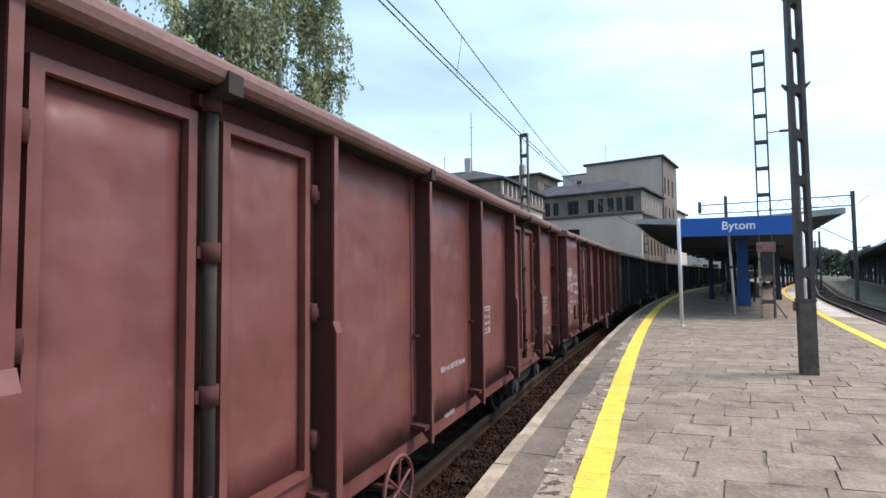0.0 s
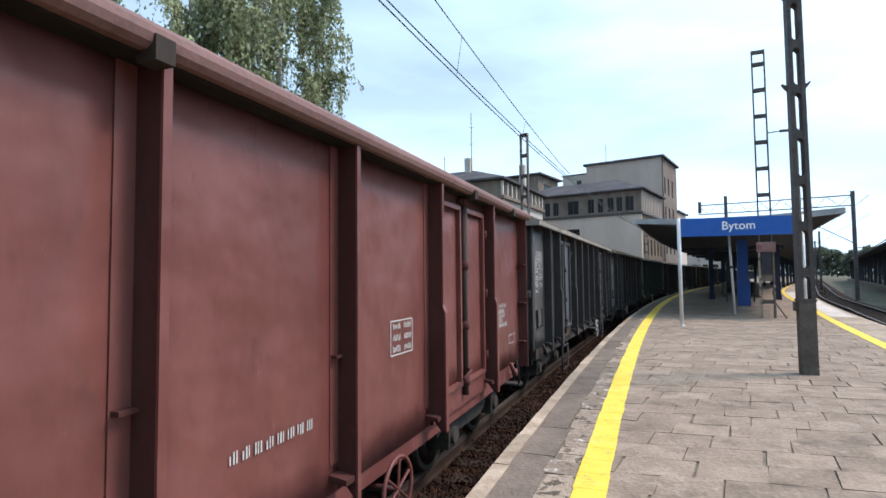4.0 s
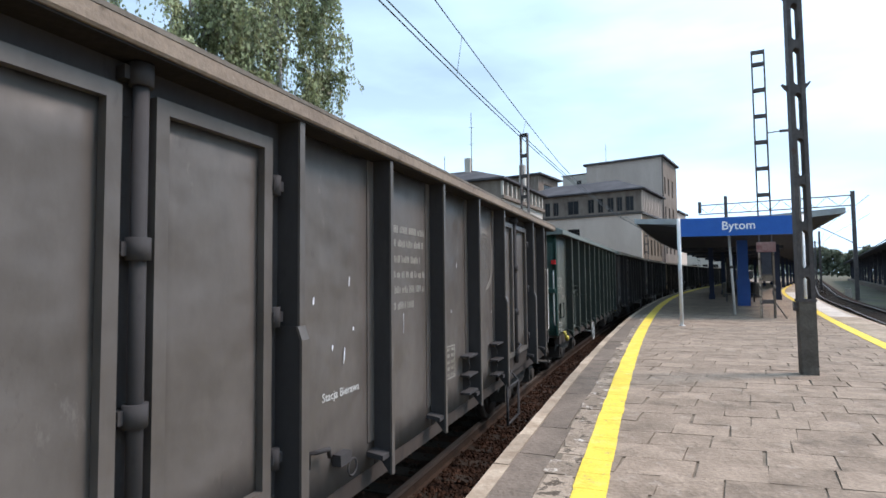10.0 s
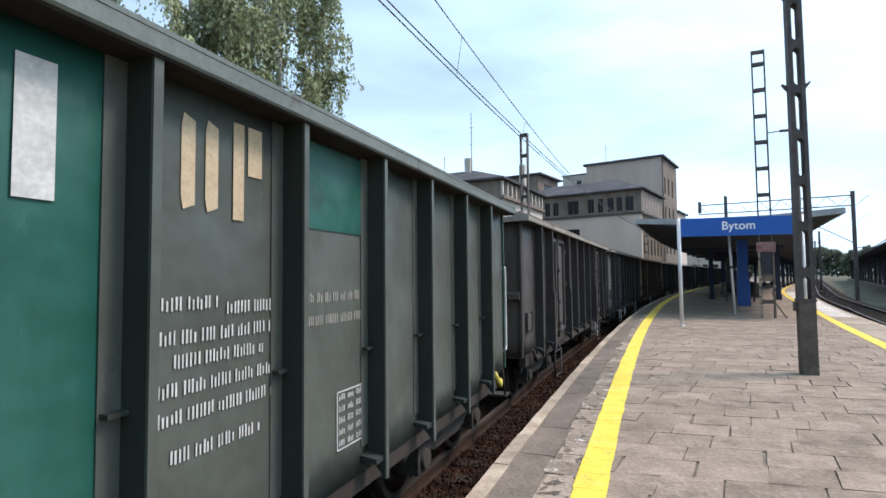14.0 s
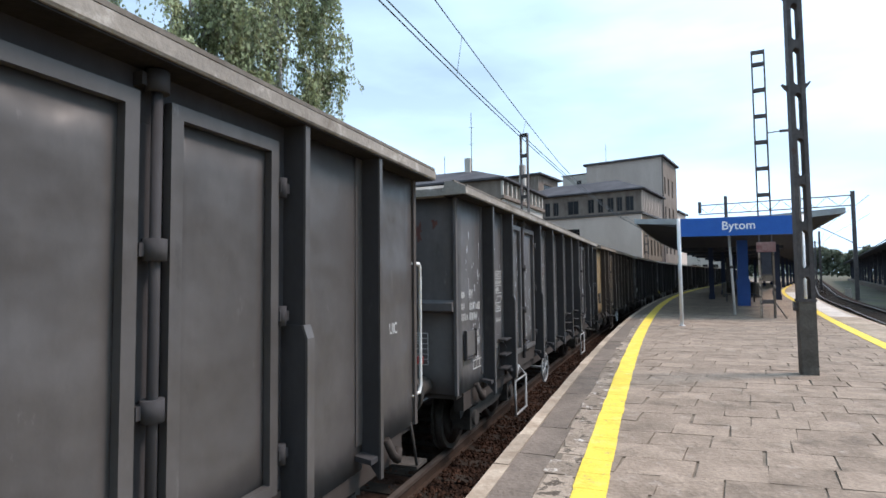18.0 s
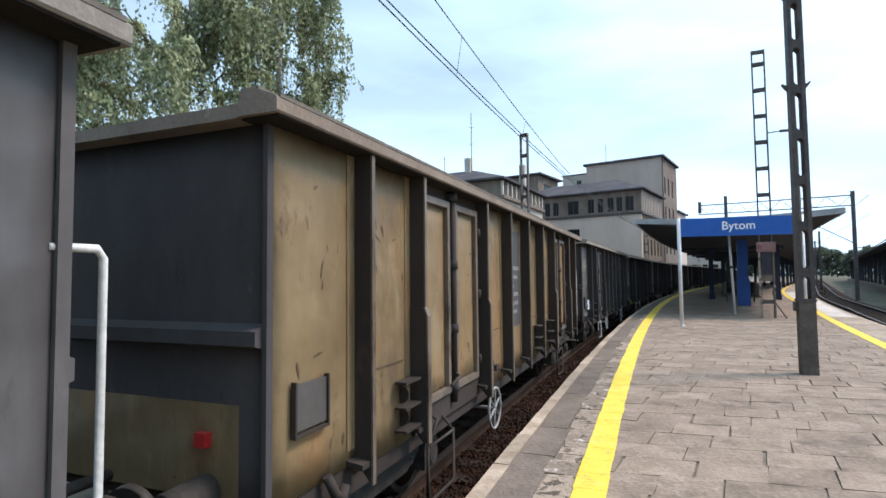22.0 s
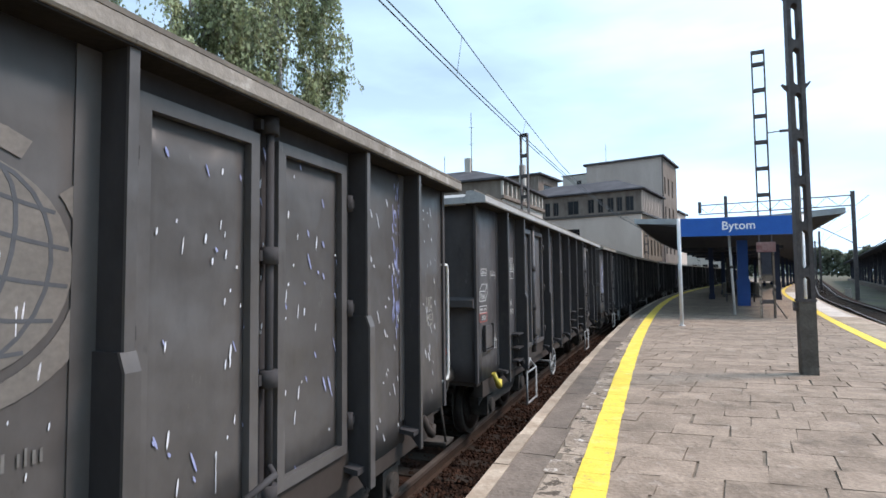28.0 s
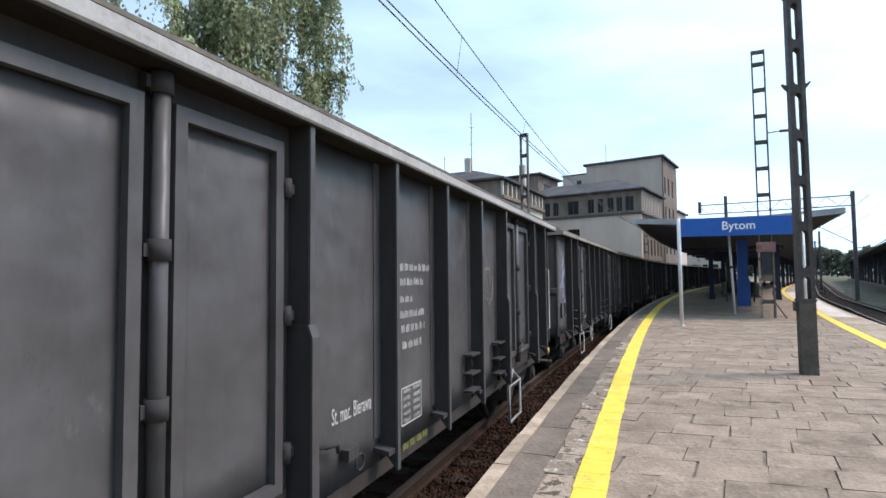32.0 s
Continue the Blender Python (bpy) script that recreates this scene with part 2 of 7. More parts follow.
def bent_rod(bm, pts, r, n=8):
    """One continuous tube along the points, closed at both ends."""
    pts = [Vector(p) for p in pts]
    rings, up = [], None
    for i, p in enumerate(pts):
        d = (pts[min(i + 1, len(pts) - 1)] - pts[max(i - 1, 0)]).normalized()
        if up is None:
            up = Vector((0, 0, 1)) if abs(d.z) < 0.9 else Vector((1, 0, 0))
        side = d.cross(up).normalized()
        up = side.cross(d)
        bend = 1.0
        if 0 < i < len(pts) - 1:
            u, w = (p - pts[i - 1]).normalized(), (pts[i + 1] - p).normalized()
            bend = min(1.5, 1 / max(0.4, math.sqrt((1 + u.dot(w)) / 2)))
        rings.append([bm.verts.new(p + (side * math.cos(2 * math.pi * j / n) + up * math.sin(2 * math.pi * j / n)) * r * bend) for j in range(n)])
    for a, b in zip(rings, rings[1:]):
        for j in range(n):
            bm.faces.new((a[j], a[(j + 1) % n], b[(j + 1) % n], b[j])).smooth = True
    bm.faces.new(rings[0][::-1]); bm.faces.new(rings[-1])


def torus(bm, c, axis, big, small, n=28, k=8):
    q = Vector(axis).to_track_quat("Z", "Y").to_matrix()
    g = [[bm.verts.new(Vector(c) + q @ Vector(((big + small * math.cos(2 * math.pi * j / k)) * math.cos(2 * math.pi * i / n),
          (big + small * math.cos(2 * math.pi * j / k)) * math.sin(2 * math.pi * i / n), small * math.sin(2 * math.pi * j / k)))) for j in range(k)] for i in range(n)]
    for i in range(n):
        for j in range(k):
            bm.faces.new((g[i][j], g[(i + 1) % n][j], g[(i + 1) % n][(j + 1) % k], g[i][(j + 1) % k])).smooth = True


def prism(bm, outline, axis, a0, a1):
    """A closed outline of (u, v) drawn out along an axis: 'x': u, v are y, z; 'y': x, z; 'z': x, y."""
    def put(u, v, a):
        return {"x": (a, u, v), "y": (u, a, v), "z": (u, v, a)}[axis]
    lo, hi = [bm.verts.new(put(u, v, a0)) for u, v in outline], [bm.verts.new(put(u, v, a1)) for u, v in outline]
    k = len(outline)
    for i in range(k):
        bm.faces.new((lo[i], lo[(i + 1) % k], hi[(i + 1) % k], hi[i]))
    bm.faces.new(lo[::-1]); bm.faces.new(hi)


def soften(bm, w=0.008, seg=1):
    bmesh.ops.bevel(bm, geom=[e for e in bm.edges if len(e.link_faces) == 2 and e.calc_face_angle(0) > 0.6], offset=w, segments=seg, affect="EDGES", clamp_overlap=True)


def mesh_of(name, bm, material, bevel=0.0):
    if bevel:
        soften(bm, bevel)
    bmesh.ops.recalc_face_normals(bm, faces=bm.faces)
    me = bpy.data.meshes.new(name)
    bm.to_mesh(me); bm.free()
    me.materials.append(material)
    return me


def part(name, bm, material, parent, label="", bevel=0.0):
    ob = new(name, mesh_of(name, bm, material, bevel))
    ob.parent = parent
    return tagged(ob, label)


def piece(name, me, parent, m=None, label=""):
    ob = new(name, me)
    ob.parent = parent
    if m is not None:
        ob.matrix_basis = m
    return tagged(ob, label)


def thing(name, m, label, category, group="", kind=""):
    ob = new(name)
    ob.empty_display_size = 0.2
    ob.matrix_basis = m
    return tagged(ob, label, category, group, kind)


def structure(name, bm, material, label, category, bevel=0.0):
    return tagged(new(name, mesh_of(name, bm, material, bevel)), label, category, kind="structure")


LETTERS = {}


def lettering(text, size, material, spacing=1.0, weight=0.012):
    key = (text, size, material.name, spacing, weight)
    if key not in LETTERS:
        cu = bpy.data.curves.new("lettering", "FONT")
        cu.body, cu.size, cu.extrude, cu.space_character = text, size, 0.001, spacing
        cu.resolution_u, cu.offset = 3, weight * size
        tmp = bpy.data.objects.new("lettering", cu)
        scene.collection.objects.link(tmp)
        bpy.context.view_layer.update()
        me = bpy.data.meshes.new_from_object(tmp.evaluated_get(bpy.context.evaluated_depsgraph_get()))
        bpy.data.objects.remove(tmp)
        me.materials.clear(); me.materials.append(material)
        LETTERS[key] = me
    return LETTERS[key]


# ---- the line of the track ----
# the train's outer side runs on this arc; off is metres to the right of it, s metres along it
H0, K0, X0 = 0.35863, 0.0027, -2.10
BEND = 78.0        # beyond this the line is straight
TRACK = -1.45      # centre line of the train's track
RAIL_Z = -0.60


def heading(s):
    return H0 + K0 * min(s, BEND)


def along(s, off=0.0, z=0.0):
    a, far = heading(s), max(0, s - BEND)
    x = X0 + (math.cos(H0) - math.cos(a)) / K0 + far * math.sin(a)
    y = (math.sin(a) - math.sin(H0)) / K0 + far * math.cos(a)
    return Vector((x + off * math.cos(a), y - off * math.sin(a), z))


def frame_at(s, off=0.0, z=0.0):
    """A pose on the line: y along it, x to its right."""
    p = along(s, off, z)
    return Matrix.Translation(p) @ Matrix.Rotation(-heading(s), 4, "Z")


def ribbon(bm, s0, s1, step, left, right, z0, z1):
    """A bar that follows the line from s0 to s1. left, right: offsets, numbers or functions of s."""
    n = max(1, round((s1 - s0) / step))
    fl = left if callable(left) else lambda s: left
    fr = right if callable(right) else lambda s: right
    rows = []
    for i in range(n + 1):
        s = s0 + (s1 - s0) * i / n
        rows.append([bm.verts.new(along(s, o, z)) for o, z in ((fl(s), z0), (fr(s), z0), (fr(s), z1), (fl(s), z1))])
    for a, b in zip(rows, rows[1:]):
        for i in range(4):
            bm.faces.new((a[i], a[(i + 1) % 4], b[(i + 1) % 4], b[i]))
    bm.faces.new(rows[0]); bm.faces.new(rows[-1][::-1])


# ---- ground, tracks, platform ----
def right_edge(s):
    return 6.95 + 0.078 * min(s, 45) + 0.035 * max(0, s - 45)


def right_yellow(s):
    return 5.55 + 0.085 * min(s, 35) + 0.035 * max(0, s - 35)


bm = bmesh.new()
bmesh.ops.create_grid(bm, x_segments=2, y_segments=2, size=3000)
for v in bm.verts:
    v.co.z = -1.0
structure("ground", bm, M_GROUND, "dark gravel and weedy ground of the railway yard", "ground")


def track_bed(name, s0, s1, centre, label):
    """Ballast bed with rails; sleepers and loose stones lie in it."""
    bm = bmesh.new()
    ribbon(bm, s0, s1, 4, lambda s: centre(s) - 1.75, lambda s: centre(s) + 1.75, -0.99, RAIL_Z - 0.19)
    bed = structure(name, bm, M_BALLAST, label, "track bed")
    for side in (-0.7535, 0.7535):
        bm = bmesh.new()
        ribbon(bm, s0, s1, 2, lambda s: centre(s) + side - 0.065, lambda s: centre(s) + side + 0.065, RAIL_Z - 0.17, RAIL_Z - 0.155)
        ribbon(bm, s0, s1, 2, lambda s: centre(s) + side - 0.009, lambda s: centre(s) + side + 0.009, RAIL_Z - 0.155, RAIL_Z - 0.04)
        rail = part("rail", bm, M_RAIL, bed, "rusty steel rail")
        bm = bmesh.new()
        ribbon(bm, s0, s1, 2, lambda s: centre(s) + side - 0.035, lambda s: centre(s) + side + 0.035, RAIL_Z - 0.04, RAIL_Z)
        part("rail_head", bm, M_RAILHEAD, rail)
    bm = bmesh.new()
    s = s0
    while s < s1:
        box(bm, centre(s) - 1.28, centre(s) + 1.28, -0.13, 0.13, RAIL_Z - 0.36, RAIL_Z - 0.172, frame_at(s))
        s += 0.6
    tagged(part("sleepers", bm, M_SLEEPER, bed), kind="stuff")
    return bed


def train_line(s):
    return TRACK


def right_line(s):
    return right_edge(s) + 2.35


bed_left = track_bed("track_left", -150, 300, train_line, "dark ballast bed under the goods train")
bed_right = track_bed("track_right", -40, 260, right_line, "curving ballasted track beside the platform")


def stones(parent, s0, s1, o0, o1, z, count, seed):
    rng = np.random.default_rng(seed)
    verts, faces = [], []
    for i in range(count):
        s, o = rng.uniform(s0, s1), rng.uniform(o0, o1)
        c = along(s, o, z + rng.uniform(-0.015, 0.025))
        r = rng.uniform(0.018, 0.042)
        k = len(verts)
        for d in ((1, 0, 0), (0, 1, 0), (-1, 0, 0), (0, -1, 0), (0, 0, 1), (0, 0, -1)):
            j = rng.uniform(0.6, 1.2)
            verts.append((c.x + d[0] * r * j + rng.uniform(-.4, .4) * r, c.y + d[1] * r * j + rng.uniform(-.4, .4) * r, c.z + d[2] * r * j * 0.8))
        for a, b in ((0, 1), (1, 2), (2, 3), (3, 0)):
            faces += [(k + a, k + b, k + 4), (k + b, k + a, k + 5)]
    me = bpy.data.meshes.new("ballast_stones")
    me.from_pydata(verts, [], faces)
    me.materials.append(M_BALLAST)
    ob = piece("ballast_stones", me, parent)
    return tagged(ob, "loose brown ballast stones", kind="stuff")


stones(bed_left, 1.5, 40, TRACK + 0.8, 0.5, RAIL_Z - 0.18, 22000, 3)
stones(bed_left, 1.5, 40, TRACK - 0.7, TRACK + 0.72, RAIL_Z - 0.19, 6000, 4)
stones(bed_right, 14, 60, 8, 15, RAIL_Z - 0.19, 100, 5)

# platform body under its paving
bm = bmesh.new()
ribbon(bm, -20, 230, 3, 0.66, lambda s: right_edge(s) - 0.1, -0.98, -0.016)
platform = structure("platform", bm, M_JOINT, "worn island platform of grey concrete slabs", "platform")
bm = bmesh.new()
ribbon(bm, -20, 230, 3, 0.60, 0.655, -0.98, -0.11)
part("platform_wall", bm, M_EDGE, platform, "stained concrete platform wall")
bm = bmesh.new()
ribbon(bm, -20, 230, 3, lambda s: right_edge(s) - 0.098, lambda s: right_edge(s) - 0.04, -0.98, -0.11)
part("platform_wall", bm, M_EDGE, platform)


def patch(bm, s0, s1, o0, o1, z0, z1, jitter=0.0, rng=random):
    j = lambda: rng.uniform(-jitter, jitter)
    lo, hi = [], []
    tilt = rng.uniform(-1, 1) * jitter * 0.25
    for s, o in ((s0, o0), (s0, o1), (s1, o1), (s1, o0)):
        p = along(s + j(), o + j())
        lo.append(bm.verts.new((p.x, p.y, z0)))
        hi.append(bm.verts.new((p.x, p.y, z1 + (tilt if o == o0 else -tilt))))
    for i in range(4):
        bm.faces.new((lo[i], lo[(i + 1) % 4], hi[(i + 1) % 4], hi[i]))
    bm.faces.new(hi)


rng = random.Random(11)
# pale kerb stones on both edges
s = -18.0
while s < 120:
    ln = rng.choice((0.95, 1.0, 1.0, 1.05))
    bm = bmesh.new()
    patch(bm, s + 0.006, s + ln - 0.006, 0.555, 0.70, -0.12, 0.004 + rng.uniform(-0.006, 0.006), 0.006, rng)
    part("kerb_stone", bm, M_CURB, platform)
    s += ln
bm = bmesh.new()
s = -18.0
while s < 200:
    patch(bm, s + 0.008, s + 0.99, right_edge(s) - 0.16, right_edge(s), -0.12, 0.004, 0.005, rng)
    s += 1.0
tagged(part("kerb_stones", bm, M_CURB, platform, "pale kerb stones on the platform edge"), kind="stuff")
# wide edge slabs
s = -18.0
while s < 110:
    ln = rng.choice((1.0, 1.5, 2.0, 1.9))
    bm = bmesh.new()
    patch(bm, s + 0.008, s + ln - 0.008, 0.703, 1.06 + rng.uniform(-0.03, 0.03), -0.1, rng.uniform(-0.008, 0.002), 0.008, rng)
    part("edge_slab", bm, M_EDGE, platform)
    s += ln
# pale slabs along the other edge, whiter from 27 to 60 m
s = 8.0
while s < 110:
    ln = rng.choice((0.7, 0.9, 1.0))
    bm = bmesh.new()
    patch(bm, s + 0.006, s + ln - 0.006, right_yellow(s) + 0.2, right_edge(s) - 0.165, -0.1, 0.004, 0.008, rng)
    part("edge_slab", bm, M_PALE_EDGE if 27 < s < 60 else M_CURB, platform)
    s += ln
# crumbled mortar strip
s = -18.0
while s < 110:
    ln = rng.uniform(0.15, 0.75)
    bm = bmesh.new()
    patch(bm, s, s + ln + 0.03, 1.06 + rng.uniform(-0.03, 0.03), 1.345, -0.1, rng.uniform(-0.014, -0.003), 0.028, rng)
    part("mortar_patch", bm, M_RUBBLE, platform)
    s += ln
# paving slabs in running bond; their rows and joints run askew, cut off by the lines of the edges
ROW, SKEW = 0.2586, 0.5025


def edge_x(y, off):
    lo, hi = -30.0, 260.0
    for _ in range(22):
        m = (lo + hi) / 2
        p = along(m, off(m) if callable(off) else off)
        lo, hi = (m, hi) if p.y + ROW * p.x < y else (lo, m)
    return along(lo, off(lo) if callable(off) else off).x


def slab(bm, corners, z0, z1, jit, rng):
    t = rng.uniform(-1, 1) * 0.003
    lo, hi = [], []
    for k, (x, y) in enumerate(corners):
        x, y = x + rng.uniform(-jit, jit), y + rng.uniform(-jit, jit)
        lo.append(bm.verts.new((x, y, z0))); hi.append(bm.verts.new((x, y, z1 + (t if k in (0, 3) else -t))))
    for k in range(4):
        bm.faces.new((lo[k], lo[(k + 1) % 4], hi[(k + 1) % 4], hi[k]))
    bm.faces.new(hi)


near, far_bm = 0, bmesh.new()
row, y, rowd = 0, -6.0, 0.47
while y < 150:
    if y > 26:
        rowd = 1.41
    y1 = y + rowd
    la, lb = edge_x(y, 1.33), edge_x(y1, 1.33)
    ra, rb = edge_x(y, lambda s: right_edge(s) - 0.17), edge_x(y1, lambda s: right_edge(s) - 0.17)
    x = min(la, lb - SKEW * rowd) - (row % 2) * 0.32 - rng.uniform(0, 0.15)
    while x < max(ra, rb):
        w = rng.choice((0.5, 0.58, 0.64, 0.68, 0.72)) * (1 if y < 26 else 2)
        k = SKEW * rowd
        a0, a1, b0, b1 = max(x, la), max(x + k, lb), min(x + w, ra), min(x + w + k, rb)
        x += w
        if b0 - a0 < 0.05 and b1 - a1 < 0.05:
            continue
        b0, b1 = max(b0, a0 + 0.02), max(b1, a1 + 0.02)
        g, h = rng.choice((0.003, 0.005, 0.008, 0.014)), rng.choice((0.001, 0.001, 0.002, 0.004))
        quad_ = [(p, c - ROW * p) for p, c in ((a0 + g, y + h), (b0 - g, y + h), (b1 - g, y1 - h), (a1 + g, y1 - h))]
        z = rng.uniform(-0.005, 0.002)
        ym = quad_[0][1]
        if 3.9 < ym < 13.5 and near < 300 and (a0 + b0) / 2 < 0.87 * ym + 0.4:
            bm = bmesh.new()
            slab(bm, quad_, -0.09, z, 0.012, rng)
            part("paving_slab", bm, M_PAVE, platform)
            near += 1
        else:
            slab(far_bm, quad_, -0.09, z, 0.007, rng)
    y = y1
    row += 1
tagged(part("paving_slabs", far_bm, M_PAVE_FAR, platform, "grey concrete paving slabs"), kind="stuff")


def painted_line(s0, s1, o0, o1, name):
    bm = bmesh.new()
    rng = random.Random(5)
    s = s0
    while s < s1:
        step = 0.375 if s < 25 else 1.5
        e = s + step - 0.004
        w = (rng.uniform(-0.006, 0.006), rng.uniform(-0.006, 0.006))
        vs = [bm.verts.new(along(q, o, z)) for z in (0.0, 0.0075) for q, o in ((s, o0(s) + w[0]), (s, o1(s) + w[1]), (e, o1(e) + w[1]), (e, o0(e) + w[0]))]
        for f in ((4, 5, 6, 7), (0, 1, 5, 4), (1, 2, 6, 5), (2, 3, 7, 6), (3, 0, 4, 7)):
            bm.faces.new([vs[i] for i in f])
        s += step
    part(name, bm, M_YELLOW, platform, "bright yellow safety line painted on the slabs")


painted_line(-10, 150, lambda s: 1.335 - 0.006 * max(0, s - 5), lambda s: 1.60 - 0.0035 * max(0, s - 5), "safety_line")
painted_line(-10, 150, lambda s: right_yellow(s) - 0.14, lambda s: right_yellow(s) + 0.14, "safety_line")


# ---- goods wagons ----
PITCH, BODY = 14.04, 12.80
CAP_Z, POST_Z, SILL_Z = 3.334, 0.80, 0.86      # above the rails
WALL_X, POST_X = 1.285, 1.45
BAYS_GREY = [1.0, 2.0, 4.01, 5.21, 6.40, 7.60, 8.80, 10.80, 11.80]
BAYS_RED = [1.95, 3.90, 5.55, 7.20, 8.90, 10.85]
BAYS_GREEN = [1.15, 2.2, 3.27, 4.2, 5.28, 6.38, 7.45, 8.52, 9.52, 10.6, 11.65]


def wagon_paint(name, c, worn, rust=0.66, extra=None, matt=False):
    c = tuple(v * (1.0 if matt else 1.17) for v in c)
    c1 = tuple(v * 0.85 for v in c)
    c2 = tuple(v * 1.15 for v in c)
    pale = tuple(min(1, v * 1.25 + 0.02) for v in c)
    soot = tuple(v * 0.62 for v in c)
    spots = [(pale, 0.5, 0.7, 0.3), (soot, 0.53, 0.5, 0.25), (worn, 0.6, 1.1), (soot, 0.62, 4.5, 0.12), (pale, 0.64, 7.5, 0.08), (RUST, rust, 2.3)]
    if extra:
        spots += extra
    return surface(name, c1, c2, 0.9, 0.85 if matt else 0.46, 0.05, 16, spots, streak=0.4, spec=0.2 if matt else 0.32, fleck=0.12, dent=0.0 if matt else 0.09)


PAINTS = {
    "red": wagon_paint("oxide_red_wagon_paint", (0.132, 0.0455, 0.039), (0.118, 0.052, 0.046), 0.7),
    "slate": wagon_paint("slate_grey_wagon_paint", (0.076, 0.0725, 0.0725), (0.09, 0.085, 0.084), 0.78),
    "brown": wagon_paint("brown_grey_wagon_paint", (0.08, 0.0705, 0.064), (0.1, 0.086, 0.076), 0.72),
    "umber": wagon_paint("umber_grey_wagon_paint", (0.062, 0.0565, 0.054), (0.076, 0.069, 0.065), 0.76),
    "slate_dark": wagon_paint("dark_slate_wagon_paint", (0.066, 0.0635, 0.064), (0.079, 0.0755, 0.0755), 0.8),
    # end sheets: how lit the wagon ends look is put into their tones
    "grey_end": wagon_paint("grey_end_sheet", (0.1, 0.093, 0.092), (0.12, 0.11, 0.106), 0.68, matt=True),
    "dark_end": wagon_paint("dark_end_sheet", (0.066, 0.061, 0.061), (0.08, 0.073, 0.071), 0.7, matt=True),
    "brown_end": wagon_paint("brown_end_sheet", (0.072, 0.061, 0.055), (0.09, 0.075, 0.065), 0.66, matt=True),
    "red_end": wagon_paint("red_end_sheet", (0.1, 0.036, 0.032), (0.085, 0.04, 0.036), 0.7, matt=True),
    "green": wagon_paint("dark_green_wagon_paint", (0.068, 0.076, 0.066), (0.084, 0.078, 0.069), 0.76),
    "bright_green": wagon_paint("fresh_green_wagon_paint", (0.012, 0.072, 0.056), (0.022, 0.068, 0.056), 0.78),
    "yellow": wagon_paint("worn_yellow_wagon_paint", (0.182, 0.13, 0.068), (0.19, 0.108, 0.053), 0.64, [((0.3, 0.16, 0.065), 0.5, 0.8, 0.2), ((0.3, 0.235, 0.14), 0.56, 1.9, 0.14), ((0.11, 0.078, 0.05), 0.54, 1.2, 0.2), ((0.13, 0.085, 0.045), 0.6, 5.0, 0.1), ((0.06, 0.042, 0.03), 0.65, 3.2, 0.06), ((0.05, 0.035, 0.025), 0.68, 9.0, 0.04)]),
    "blue_grey": wagon_paint("blue_grey_door_paint", (0.062, 0.072, 0.088), (0.075, 0.083, 0.097), 0.8),
    "dark": wagon_paint("dark_grey_wagon_paint", (0.071, 0.0655, 0.063), (0.081, 0.074, 0.07), 0.78),
    "fresh": wagon_paint("fresh_grey_wagon_paint", (0.062, 0.0585, 0.06), (0.068, 0.064, 0.065), 0.84),
    # post webs: darker than the post faces, their shade is put into the colour
    "brown_post": wagon_paint("dark_brown_steel", (0.045, 0.036, 0.031), (0.066, 0.05, 0.041), 0.66, matt=True),
    "red_post": wagon_paint("dark_red_steel", (0.072, 0.026, 0.023), (0.07, 0.032, 0.028), 0.7, matt=True),
    "grey_post": wagon_paint("dark_grey_steel", (0.043, 0.04, 0.041), (0.06, 0.055, 0.053), 0.74, matt=True),
    "green_post": wagon_paint("dark_green_steel", (0.03, 0.037, 0.033), (0.042, 0.042, 0.038), 0.74, matt=True),
    "teal": wagon_paint("dark_teal_wagon_paint", (0.02, 0.052, 0.045), (0.03, 0.055, 0.048), 0.8),
    "tan_post": wagon_paint("grimy_tan_steel", (0.125, 0.1, 0.078), (0.09, 0.068, 0.052), 0.58, [((0.045, 0.036, 0.03), 0.55, 2.2, 0.1)]),
    "cap_dark": surface("grimy_rim_bead", (0.1, 0.085, 0.07), (0.17, 0.15, 0.125), 5, 0.9, 0.3, 30),
    "cap_grey": surface("dusty_grey_rim", (0.2, 0.178, 0.152), (0.3, 0.27, 0.235), 2.5, 0.85, 0.3, 30, [((0.38, 0.35, 0.31), 0.57, 5), ((0.07, 0.055, 0.045), 0.64, 8), ((0.14, 0.115, 0.09), 0.56, 2.2, 0.12)]),
    "cap_brown": surface("dusty_brown_rim", (0.17, 0.13, 0.1), (0.25, 0.2, 0.155), 2.5, 0.85, 0.3, 30, [((0.3, 0.25, 0.2), 0.6, 6), ((0.06, 0.045, 0.035), 0.66, 8), ((0.1, 0.075, 0.055), 0.6, 3)]),
    "cap_pale": surface("pale_grey_rim", (0.3, 0.295, 0.285), (0.42, 0.41, 0.4), 2.5, 0.75, 0.2, 30, [((0.2, 0.19, 0.17), 0.64, 3)]),
    "cap_red": surface("dusty_red_rim", (0.14, 0.072, 0.064), (0.2, 0.11, 0.1), 2.5, 0.8, 0.2, 30, [((0.12, 0.06, 0.05), 0.6, 3)]),
    "cap_green": surface("grey_green_rim", (0.1, 0.125, 0.12), (0.15, 0.17, 0.16), 2.5, 0.8, 0.2, 30, [((0.08, 0.08, 0.07), 0.6, 3)]),
}


def bm_box(*a):
    bm = bmesh.new()
    box(bm, *a)
    return bm


